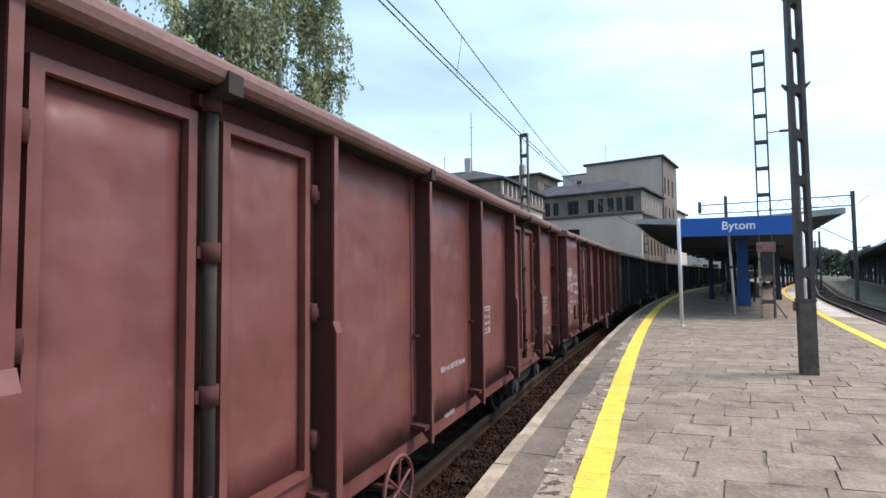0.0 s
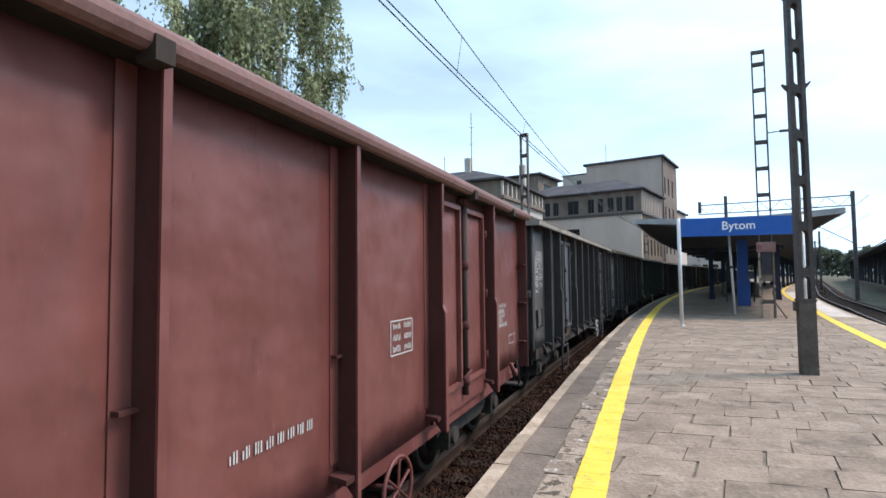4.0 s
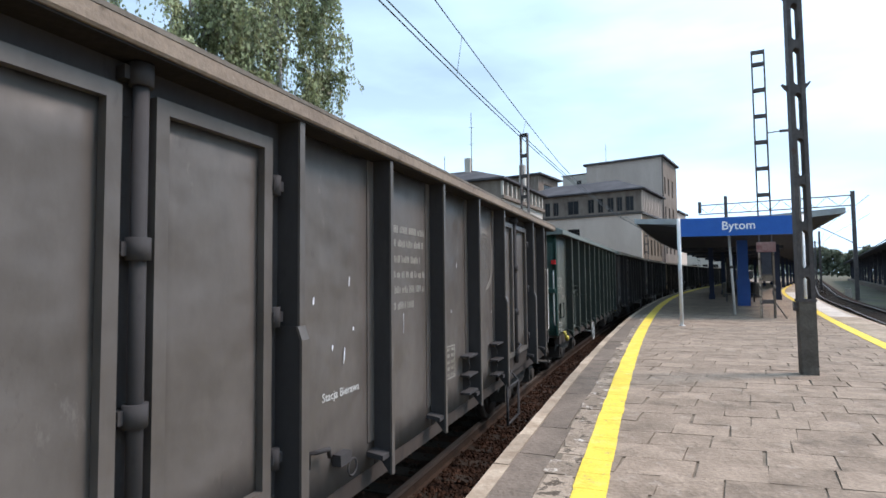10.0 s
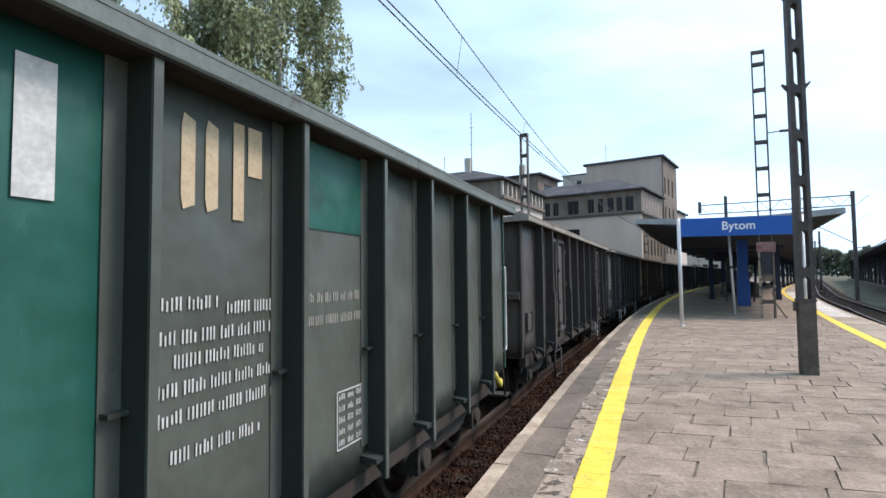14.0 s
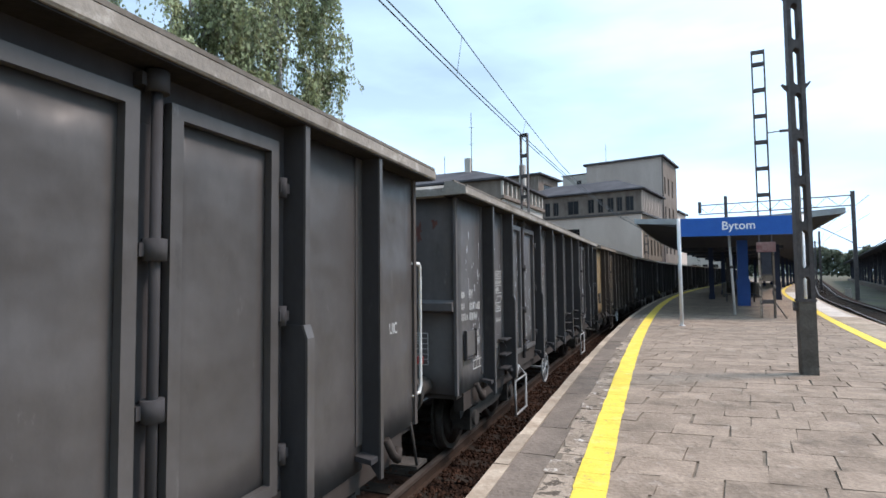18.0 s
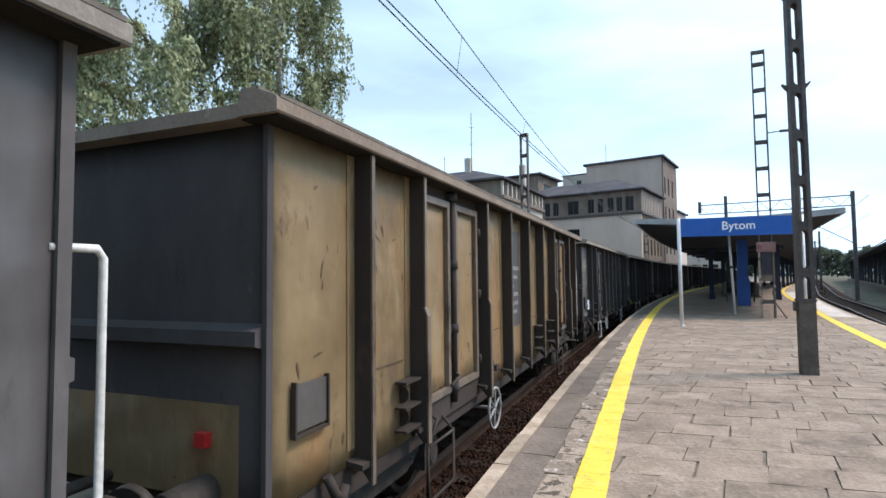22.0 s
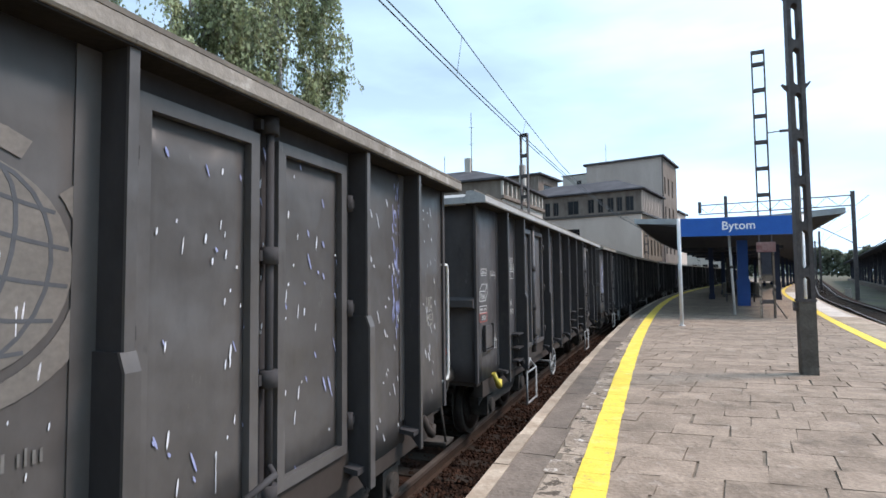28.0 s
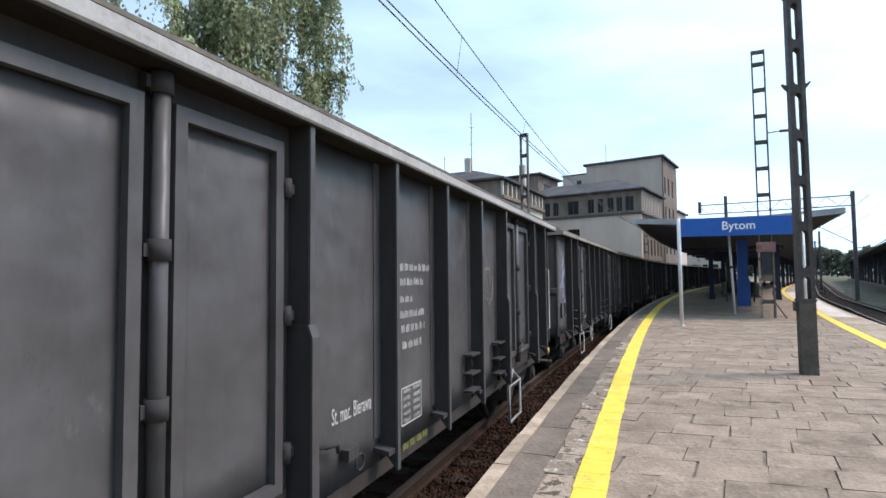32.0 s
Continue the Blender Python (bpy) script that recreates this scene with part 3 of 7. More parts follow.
def sheet(x, y0, y1, z0, z1, dent, seed):
    """A pressed steel sheet, slightly dented, 5 mm thick, standing at x (sign: which side)."""
    bm = bmesh.new()
    ny, nz = 7, 9
    sg = 1 if x > 0 else -1
    lay = []
    for side in (0, 1):
        g = []
        for i in range(ny):
            for j in range(nz):
                y, z = y0 + (y1 - y0) * i / (ny - 1), z0 + (z1 - z0) * j / (nz - 1)
                edge = min(i, ny - 1 - i, j, nz - 1 - j)
                d = dent * noise.noise(Vector((seed * 7.1, y * 1.3, z * 1.1))) * min(1, edge / 1.5)
                g.append(bm.verts.new((x - sg * 0.006 * side + d, y, z)))
        lay.append(g)
    for k, g in enumerate(lay):
        for i in range(ny - 1):
            for j in range(nz - 1):
                f = (g[i * nz + j], g[(i + 1) * nz + j], g[(i + 1) * nz + j + 1], g[i * nz + j + 1])
                bm.faces.new(f if k else f[::-1]).smooth = True
    rim = [(i, 0) for i in range(ny)] + [(ny - 1, j) for j in range(1, nz)] + [(i, nz - 1) for i in range(ny - 2, -1, -1)] + [(0, j) for j in range(nz - 2, 0, -1)]
    for (a, b), (c, d) in zip(rim, rim[1:] + rim[:1]):
        bm.faces.new((lay[0][a * nz + b], lay[0][c * nz + d], lay[1][c * nz + d], lay[1][a * nz + b]))
    return bm


def door_leaf(sg, y0, y1, z0, z1, body, frame_mat, wagon):
    """A hinged leaf: raised rim of angle steel round a sunken sheet."""
    x = sg * (WALL_X + 0.012)
    leaf = part("door_leaf", sheet(x, y0 + 0.02, y1 - 0.02, z0 + 0.02, z1 - 0.02, 0.007, y0 + sg), body, wagon)
    w = 0.052 if body.name.startswith("oxide") else 0.07
    bm = bmesh.new()
    xa, xb = sorted((x + sg * 0.002, x + sg * 0.05))
    o = [(y0, z0), (y1, z0), (y1, z1), (y0, z1)]
    q = [(y0 + w, z0 + w), (y1 - w, z0 + w), (y1 - w, z1 - w), (y0 + w, z1 - w)]
    for i in range(4):
        k = (i + 1) % 4
        prism(bm, [o[i], o[k], q[k], q[i]], "x", xa, xb)
    part("door_frame", bm, frame_mat, leaf, bevel=0.006)
    return leaf


def bogie(wagon, y):
    bg = part("bogie", bm_box(-0.95, 0.95, y - 0.25, y + 0.25, 0.5, 0.74), M_BOGIE, wagon, "grimy two-axle bogie", bevel=0.03)
    for sg in (-1, 1):
        bm = bmesh.new()
        prism(bm, [(y - 1.25, 0.50), (y - 0.95, 0.62), (y - 0.45, 0.40), (y + 0.45, 0.40), (y + 0.95, 0.62), (y + 1.25, 0.50), (y + 1.25, 0.62), (y + 0.9, 0.76), (y + 0.4, 0.70), (y - 0.4, 0.70), (y - 0.9, 0.76), (y - 1.25, 0.62)], "x", sg * 1.0 - 0.07, sg * 1.0 + 0.07)
        part("side_frame", bm, M_BOGIE, bg, bevel=0.01)
        for dy in (-0.9, 0.9):
            bm = bmesh.new()
            box(bm, sg * 1.0 - 0.12, sg * 1.0 + 0.14, y + dy - 0.16, y + dy + 0.16, 0.32, 0.60)
            rod(bm, (sg * 1.06, y + dy, 0.46), (sg * 1.18, y + dy, 0.46), 0.1, 12)
            part("axle_box", bm, M_BOGIE, bg, bevel=0.01)
            bm = bmesh.new()
            for k in range(4):
                torus(bm, (sg * 1.0, y + dy * 0.62, 0.45 + 0.055 * k), (0, 0, 1), 0.065, 0.02, 10, 5)
            part("coil_spring", bm, M_BOGIE, bg)


def wheelset_mesh():
    bm = bmesh.new()
    for sg in (-1, 1):
        for x0, x1, r0, r1 in ((0.70, 0.735, 0.475, 0.475), (0.735, 0.84, 0.462, 0.455)):
            rod(bm, (sg * x0, 0, 0), (sg * x1, 0, 0), r0, 28, r1)
        rod(bm, (sg * 0.84, 0, 0), (sg * 0.845, 0, 0), 0.39, 24, 0.2)
        for k in range(4):
            a = k * math.pi / 2
            rod(bm, (sg * 0.845, 0.25 * math.cos(a), 0.25 * math.sin(a)), (sg * 0.86, 0.25 * math.cos(a), 0.25 * math.sin(a)), 0.04, 8)
    rod(bm, (-1.0, 0, 0), (1.0, 0, 0), 0.085, 12)
    return mesh_of("wheelset", bm, M_WHEEL)


WHEELSET = wheelset_mesh()


def end_y(sg, red_type):
    """How far each end wall stands from the wagon's middle."""
    if red_type:
        return BODY / 2 + (0.17 if sg > 0 else -0.1)
    return BODY / 2 + (0.05 if sg > 0 else 0.0)


def end_wall(wagon, sg, body, dark, cap, red_type):
    """End wall with its ribs, corner posts, buffers, coupling hook, steps and hand rail. sg: -1 near end, 1 far end."""
    ey = end_y(sg, red_type)
    y = sg * (ey - 0.03)
    bm = bmesh.new()
    ew_bm = sheet(2.0, -WALL_X + 0.01, WALL_X - 0.01, 0.955, CAP_Z + 0.02, 0.007, sg * 1.7)
    for v in ew_bm.verts:
        v.co = (v.co.y, y + sg * (v.co.x - 2.0), v.co.z)
    ew = part("end_wall", ew_bm, body, wagon)
    bm = bmesh.new()
    d = sg * 0.095
    prism(bm, [(y + sg * 0.002, 1.93), (y + d, 1.96), (y + d, 2.05), (y + sg * 0.002, 2.09)], "x", -WALL_X + 0.03, WALL_X - 0.03)
    part("rib", bm, body, ew, bevel=0.006)
    if red_type:
        for x in (-0.62, 0.62):
            xa, xb = x - 0.1, x + 0.1
            ya, yb = sorted((y + sg * 0.004, y + sg * 0.13))
            part("upright", bm_box(xa, xb, ya, yb, 1.15, CAP_Z - 0.34), body, ew, bevel=0.01)
        ya, yb = sorted((y + sg * 0.004, y + sg * 0.16))
        part("end_beam", bm_box(-1.16, 1.16, ya, yb, CAP_Z - 0.33, CAP_Z - 0.16), body, ew, bevel=0.01)
    for x in (-1, 1):
        proud = 0.15 if red_type else 0.024 if sg > 0 else 0.006
        xa, xb = sorted((x * (WALL_X + proud), x * (WALL_X - 0.03)))
        ya, yb = sorted((sg * (ey + 0.005), sg * (ey - 0.052 if not red_type else ey - 0.03)))
        post = part("corner_post", bm_box(xa, xb, ya, yb, 0.95 if not red_type else 0.82, CAP_Z + 0.01), body, wagon, bevel=0.006)
        if red_type and sg > 0:
            for z in (1.25, 1.9, 2.55):
                part("cleat", bm_box(*sorted((x * (WALL_X + 0.004), x * (WALL_X + 0.13))), ey - 0.14, ey - 0.031, z, z + 0.02), body, post)
    bm = bmesh.new()
    ya, yb = sorted((sg * (ey - 0.045), sg * (BODY / 2 - 0.23)))
    box(bm, -WALL_X + 0.03, WALL_X - 0.03, ya, yb, 0.9, 1.155)
    beam = part("head_stock", bm, dark, wagon, "headstock beam of thick steel", bevel=0.012)
    for x in (-0.875, 0.875):
        bm = bmesh.new()
        y0 = sg * (BODY / 2 + 0.04)
        rod(bm, (x, y0, 1.06), (x, y0 + sg * 0.33, 1.06), 0.11, 16, 0.1)
        rod(bm, (x, y0 + sg * 0.33, 1.06), (x, y0 + sg * 0.50, 1.06), 0.075, 14)
        bf = part("buffer", bm, M_BOGIE, wagon)
        bm = bmesh.new()
        rod(bm, (x, y0 + sg * 0.50, 1.06), (x, y0 + sg * 0.545, 1.06), 0.225, 22, 0.215)
        part("buffer_head", bm, M_WHEEL, bf)
    bm = bmesh.new()
    y0 = sg * (BODY / 2 + 0.04)
    bent_rod(bm, [(0, y0, 1.05), (0, y0 + sg * 0.3, 1.05), (0, y0 + sg * 0.36, 0.98), (0, y0 + sg * 0.3, 0.93)], 0.04)
    bent_rod(bm, [(0, y0 + sg * 0.33, 1.0), (0.03, y0 + sg * 0.42, 0.8), (-0.03, y0 + sg * 0.45, 0.6)], 0.03)
    part("coupling", bm, M_BOGIE, wagon, "hanging screw coupling")
    return ew


def wagon(kind, paint, cap_mat, label, bays, doors, post_mat=None, frame_mat=None, bright=(), leaf_mat=None, wheel=4.3):
    """One four-axle open wagon; local y along the train, z above the rails, the near end at -BODY/2."""
    body = PAINTS[paint]
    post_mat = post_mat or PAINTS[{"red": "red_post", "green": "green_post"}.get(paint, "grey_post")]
    dark = PAINTS["brown_post"] if paint != "red" else body
    cap = PAINTS[cap_mat]
    bead = cap if kind == "green" else PAINTS["cap_dark"]
    wg = thing("open_wagon", Matrix.Identity(4), label, "goods wagon", "wagons of the goods train")
    half = BODY / 2
    # floor and frame
    bm = bmesh.new()
    box(bm, -WALL_X + 0.012, WALL_X - 0.012, -half + 0.11, half - 0.11, 1.16, 1.22)
    part("floor", bm, M_BOGIE, wg, "coal-black wagon floor")
    bm = bmesh.new()
    for x in (-0.45, 0.45):
        box(bm, x - 0.07, x + 0.07, -half + 0.23, half - 0.23, 0.8, 1.155)
    part("centre_sill", bm, M_BOGIE, wg, bevel=0.01)
    bm = bmesh.new()
    rod(bm, (-0.75, -0.6, 0.72), (-0.75, 0.5, 0.72), 0.17, 14)
    part("brake_cylinder", bm, M_BOGIE, wg)
    bm = bmesh.new()
    rod(bm, (0.82, 0.9, 0.66), (0.82, 1.7, 0.66), 0.19, 14)
    part("air_tank", bm, M_BOGIE, wg)
    for y in (-4.5, 4.5):
        bogie(wg, y)
        for dy in (-0.9, 0.9):
            piece("wheelset", WHEELSET, wg, Matrix.Translation((0, y + dy, 0.475)), "steel wheelset")
    cuts = [0.0] + list(bays) + [BODY]
    for sg in (-1, 1):
        # solebar
        x0, x1 = sorted((sg * (WALL_X - 0.14), sg * (WALL_X - 0.012)))
        part("solebar", bm_box(x0, x1, -half + 0.24, half - 0.24, 0.72, 1.155), dark, wg, bevel=0.01)
        for i, (a, b) in enumerate(zip(cuts, cuts[1:])):
            y0, y1 = a - half, b - half
            end = i in (0, len(cuts) - 2)
            if end:
                y0, y1 = (-end_y(-1, kind == "red") + 0.05, y1) if i == 0 else (y0, end_y(1, kind == "red") - 0.05)
            if i in doors:
                mid = (y0 + y1) / 2
                for u, w in ((y0 + 0.125, mid - 0.085), (mid + 0.085, y1 - 0.125)):
                    leaf = door_leaf(sg, u, w, 1.10, CAP_Z - 0.135, leaf_mat or body, frame_mat or body, wg)
                    for z in (1.32, 2.14, 2.92):
                        yy, d = (u - 0.03, -0.05) if u < mid - 0.1 else (w + 0.03, 0.05)
                        bm = bmesh.new()
                        rod(bm, (sg * (WALL_X + 0.06), yy, z - 0.06), (sg * (WALL_X + 0.06), yy, z + 0.06), 0.03, 10)
                        box(bm, *sorted((sg * (WALL_X + 0.012), sg * (WALL_X + 0.075))), *sorted((yy - 0.6 * d, yy + 1.1 * d)), z - 0.03, z + 0.03)
                        part("hinge", bm, post_mat, leaf)
                bm = bmesh.new()
                rod(bm, (sg * (WALL_X + 0.065), mid, 0.98), (sg * (WALL_X + 0.065), mid, CAP_Z - 0.03), {"fresh": 0.04, "red": 0.036, "brown": 0.034, "yellow": 0.036}.get(paint, 0.024), 12)
                bar = part("lock_bar", bm, body if paint == "fresh" else PAINTS["brown_post"] if paint == "red" else post_mat, wg, "vertical door locking bar")
                for z in (1.14, 1.79, 2.5, CAP_Z - 0.07):
                    bm = bmesh.new()
                    rod(bm, (sg * (WALL_X + 0.065), mid, z - 0.05), (sg * (WALL_X + 0.065), mid, z + 0.05), 0.052, 12)
                    box(bm, *sorted((sg * (WALL_X + 0.004), sg * (WALL_X + 0.06))), mid - 0.075, mid + 0.03, z - 0.03, z + 0.03)
                    part("bar_bracket", bm, PAINTS["grey_post"] if paint != "red" else post_mat, bar)
                bm = bmesh.new()
                bent_rod(bm, [(sg * (WALL_X + 0.07), mid, 1.3), (sg * (WALL_X + 0.15), mid - 0.05, 1.27), (sg * (WALL_X + 0.15), mid - 0.32, 1.22)], 0.018)
                part("lock_handle", bm, post_mat, bar)
                # frame of the opening, and its sill
                x0, x1 = sorted((sg * (WALL_X - 0.05), sg * (WALL_X + 0.003)))
                # header, jambs and mullion share the web colour, darkened for their recess
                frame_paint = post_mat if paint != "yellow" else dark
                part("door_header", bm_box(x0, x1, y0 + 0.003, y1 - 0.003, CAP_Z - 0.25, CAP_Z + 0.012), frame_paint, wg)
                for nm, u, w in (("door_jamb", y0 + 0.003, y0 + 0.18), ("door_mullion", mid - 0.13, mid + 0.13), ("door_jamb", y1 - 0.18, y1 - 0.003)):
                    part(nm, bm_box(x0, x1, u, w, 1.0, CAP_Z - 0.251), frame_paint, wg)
                x0, x1 = sorted((sg * (WALL_X - 0.008), sg * (WALL_X + 0.03)))
                part("door_sill", bm_box(x0, x1, y0 + 0.05, y1 - 0.05, SILL_Z, 1.09), dark, wg, bevel=0.008)
            else:
                m = PAINTS[bright[0]] if bright and i in bright[1] else body
                z0 = SILL_Z if not end else SILL_Z + 0.09
                x_of = WALL_X
                if kind == "red" and i == 0 and sg > 0:
                    # the first panel bulges out, with a groove before the door post in the posts' dark colour
                    x_of, y1 = 1.40, y1 - 0.15
                    part("panel_return", bm_box(WALL_X - 0.004, 1.394, y1 + 0.001, y1 + 0.012, z0, CAP_Z - 0.013), post_mat, wg)
                    part("side_panel", bm_box(WALL_X - 0.006, WALL_X, y1 + 0.013, b - half, z0, CAP_Z - 0.013), post_mat, wg)
                part("side_panel", sheet(sg * x_of, y0 + 0.0005, y1 - 0.0005, z0, CAP_Z + 0.012, 0.007, i * 3.3 + sg), m, wg)
        for i, a in enumerate(bays):
            # top-hat post: deep web, narrow face, tapering foot
            y = a - half
            bm = bmesh.new()
            xo, xi = sg * POST_X, sg * (WALL_X + 0.002)
            prism(bm, [(xi, POST_Z + 0.18), (xo - sg * 0.013, POST_Z), (xo - sg * 0.013, CAP_Z + 0.004), (xi, CAP_Z + 0.012)], "y", y - 0.004, y + 0.022)
            prism(bm, [(xi, POST_Z + 0.16), (xo - sg * 0.02, POST_Z + 0.14), (xo - sg * 0.02, POST_Z + 0.18), (xi, POST_Z + 0.2)], "y", y - 0.12, y - 0.006)
            if i in doors or i + 1 in doors:
                # shoulder: the lower half is deeper and wider
                prism(bm, [(xi, POST_Z + 0.19), (xo + sg * 0.017, POST_Z + 0.02), (xo + sg * 0.017, 2.0), (xo - sg * 0.014, 2.08), (xi, 2.08)], "y", y - 0.02, y + 0.046)
            elif kind != "grey":
                prism(bm, [(xi, 1.80), (xi + sg * 0.055, 1.80), (xi + sg * 0.055, 1.822), (xi, 1.822)], "y", y - 0.1, y - 0.005)
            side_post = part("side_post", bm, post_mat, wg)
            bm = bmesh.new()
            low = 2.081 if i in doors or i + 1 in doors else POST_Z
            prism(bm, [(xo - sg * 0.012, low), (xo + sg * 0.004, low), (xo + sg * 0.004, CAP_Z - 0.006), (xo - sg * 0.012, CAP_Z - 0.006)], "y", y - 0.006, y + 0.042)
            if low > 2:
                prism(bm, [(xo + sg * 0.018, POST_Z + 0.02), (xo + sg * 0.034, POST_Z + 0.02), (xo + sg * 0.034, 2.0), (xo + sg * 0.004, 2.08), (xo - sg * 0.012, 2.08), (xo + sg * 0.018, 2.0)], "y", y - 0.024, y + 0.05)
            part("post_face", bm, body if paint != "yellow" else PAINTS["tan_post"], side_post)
            if i not in doors:
                part("post_flange", bm_box(*sorted((xi, xi + sg * 0.006)), y - 0.11, y - 0.005, POST_Z + 0.26, CAP_Z - 0.015), body, side_post)
        # rim
        bm = bmesh.new()
        if kind == "red":
            pts = [(sg * (1.40 + 0.105 * math.cos(q)), CAP_Z + 0.06 + 0.085 * math.sin(q)) for q in [k * math.pi * 2 / 14 for k in range(14)]]
            pts = [(x, max(z, CAP_Z)) for x, z in pts]
            prism(bm, pts, "y", -half - 0.1, half + 0.28)
        else:
            pts = [(sg * 1.18, CAP_Z), (sg * 1.475, CAP_Z), (sg * 1.485, CAP_Z + 0.012), (sg * 1.485, CAP_Z + 0.085), (sg * 1.465, CAP_Z + 0.1), (sg * 1.30, CAP_Z + 0.165), (sg * 1.22, CAP_Z + 0.165)]
            prism(bm, pts, "y", -half - 0.16, half + 0.16)
        rim = part("side_rim", bm, cap, wg, bevel=0.006)
        if kind != "red":
            part("rim_bead", bm_box(*sorted((sg * 1.468, sg * 1.488)), -half - 0.13, half + 0.13, CAP_Z + 0.088, CAP_Z + 0.112), bead, rim, "worn dark bead along the rim")
            part("rim_bead", bm_box(*sorted((sg * 1.30, sg * 1.325)), -half - 0.13, half + 0.13, CAP_Z + 0.16, CAP_Z + 0.18), bead, rim)
        # angle under the rim; the rim's shade is put into its near-black colour
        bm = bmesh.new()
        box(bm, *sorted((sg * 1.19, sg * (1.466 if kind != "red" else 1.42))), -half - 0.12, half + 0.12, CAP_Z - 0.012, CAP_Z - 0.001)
        part("rim_angle", bm, M_RIM_SHADE, wg, "underside of the rim, coloured as dark as its shade")
    for sg in (-1, 1):
        end_wall(wg, sg, PAINTS[{"green": "teal", "brown": "brown_end", "umber": "brown_end", "red": "red_end", "slate": "grey_end"}.get(paint, "dark_end")], dark, cap, kind == "red")
        bm = bmesh.new()
        ya, yb = sorted((sg * (half + 0.13), sg * (half - 0.16)))
        if kind == "red":
            box(bm, -1.29, 1.29, *sorted((sg * (half + (0.27 if sg > 0 else 0.09)), sg * (half - (-0.1 if sg > 0 else 0.1)))), CAP_Z + 0.002, CAP_Z + 0.14)
        else:
            prism(bm, [(ya, CAP_Z + 0.003), (yb, CAP_Z + 0.003), (yb, CAP_Z + 0.09), ((ya + yb) / 2, CAP_Z + 0.15), (ya, CAP_Z + 0.09)], "x", -1.178, 1.178)
        part("end_rim", bm, cap, wg, bevel=0.008)
    # shunter's hand rails, lamp brackets, steps
    for sg in (-1, 1):
        x, y = sg * 1.28, sg * (half + (0.36 if kind == "red" and sg > 0 else 0.21))
        bm = bmesh.new()
        bent_rod(bm, [(x, sg * (half - 0.02), 2.5), (x, y - sg * 0.03, 2.5), (x, y, 2.46), (x, y, 1.28), (x, y - sg * 0.04, 1.22), (x, sg * (half - 0.02), 1.22)], 0.017)
        part("hand_rail", bm, M_RAILING if kind != "red" else PAINTS["red_post"], wg, "shunter's hand rail")
        bm = bmesh.new()
        xa, xb = sorted((sg * 0.98, sg * 1.3))
        box(bm, xa, xb, *sorted((sg * (half + 0.05), sg * (half + 0.3))), 0.5, 0.53)
        for q in (xa + 0.02, xb - 0.02):
            rod(bm, (q, sg * (half + 0.1), 0.52), (q, sg * (half - 0.05), 0.98), 0.015)
        part("foot_step", bm, M_BOGIE, wg, "hanging shunter's foot step")
        for z in (1.5, 1.85):
            part("rung", bm_box(*sorted((sg * 0.92, sg * 1.2)), *sorted((sg * (half - 0.02), sg * (half + 0.11))), z, z + 0.03), dark, wg)
    bm = bmesh.new()
    box(bm, 0.75, 0.84, -half - 0.035 + (0.1 if kind == "red" else 0), -half + 0.027 + (0.1 if kind == "red" else 0), 1.31, 1.4)
    part("tail_lamp", bm, M_RED_PAINT, wg, "small red tail lamp bracket", bevel=0.012)
    # hand-brake wheel below the door, towing hook, side ladder, number plate holder
    for sg in (-1, 1):
        bm = bmesh.new()
        c = (sg * 1.42, sg * (wheel - half), 0.62)
        torus(bm, c, (1, 0, 0), 0.26, 0.018, 26, 6)
        for k in range(3):
            a = 0.4 + k * math.pi / 3
            rod(bm, (c[0], c[1] - 0.23 * math.cos(a), c[2] - 0.23 * math.sin(a)), (c[0], c[1] + 0.23 * math.cos(a), c[2] + 0.23 * math.sin(a)), 0.013, 6)
        rod(bm, (c[0], c[1], c[2]), (c[0] - sg * 0.4, c[1], c[2]), 0.022)
        part("hand_brake_wheel", bm, M_WHEEL_PAINT if kind != "red" else PAINTS["red"], wg, "spoked hand-brake wheel")
        for y in (() if kind != "grey" or wheel > 5 else (1.80, 7.40, 8.60)):
            y = sg * (y - half)
            bm = bmesh.new()
            for z in (1.0, 1.2, 1.42):
                box(bm, *sorted((sg * (WALL_X + 0.02), sg * (WALL_X + 0.135))), y - 0.16, y + 0.16, z, z + 0.022)
            for z in (1.024, 1.224):
                arc = [(sg * (WALL_X + 0.008 + 0.095 * math.sin(q)), z + 0.088 - 0.085 * math.cos(q)) for q in [k * math.pi / 8 for k in range(9)]]
                prism(bm, arc, "y", y - 0.045, y - 0.033)
            part("side_step", bm, post_mat, wg, "climbing steps pressed from steel")
        for y in (() if kind != "grey" else (4.33, 4.66)):
            y = sg * (y - half)
            bm = bmesh.new()
            u = sg * (WALL_X + 0.014)
            if abs(y) > 1.9:
                bent_rod(bm, [(u, y - 0.02, 1.12), (u, y - 0.02, 1.22), (u + sg * 0.05, y, 1.23), (u + sg * 0.05, y + 0.14, 1.21), (u + sg * 0.05, y + 0.15, 1.15)], 0.014)
            else:
                box(bm, *sorted((u, u + sg * 0.07)), y - 0.07, y + 0.07, 1.05, 1.13)
                torus(bm, (u + sg * 0.06, y + 0.1, 1.0), (1, 0, 0), 0.06, 0.008, 14, 5)
            part("rope_hook", bm, post_mat, wg, "steel rope hook")
        for y in (() if kind != "grey" else (2.38, 9.18)):
            y = sg * (y - half)
            bm = bmesh.new()
            xs = sg * 1.44
            bent_rod(bm, [(xs, y - 0.33, 0.78), (xs, y - 0.33, 0.25), (xs, y + 0.33, 0.25), (xs, y + 0.33, 0.78)], 0.015)
            rod(bm, (xs, y - 0.33, 0.76), (xs, y + 0.33, 0.76), 0.014)
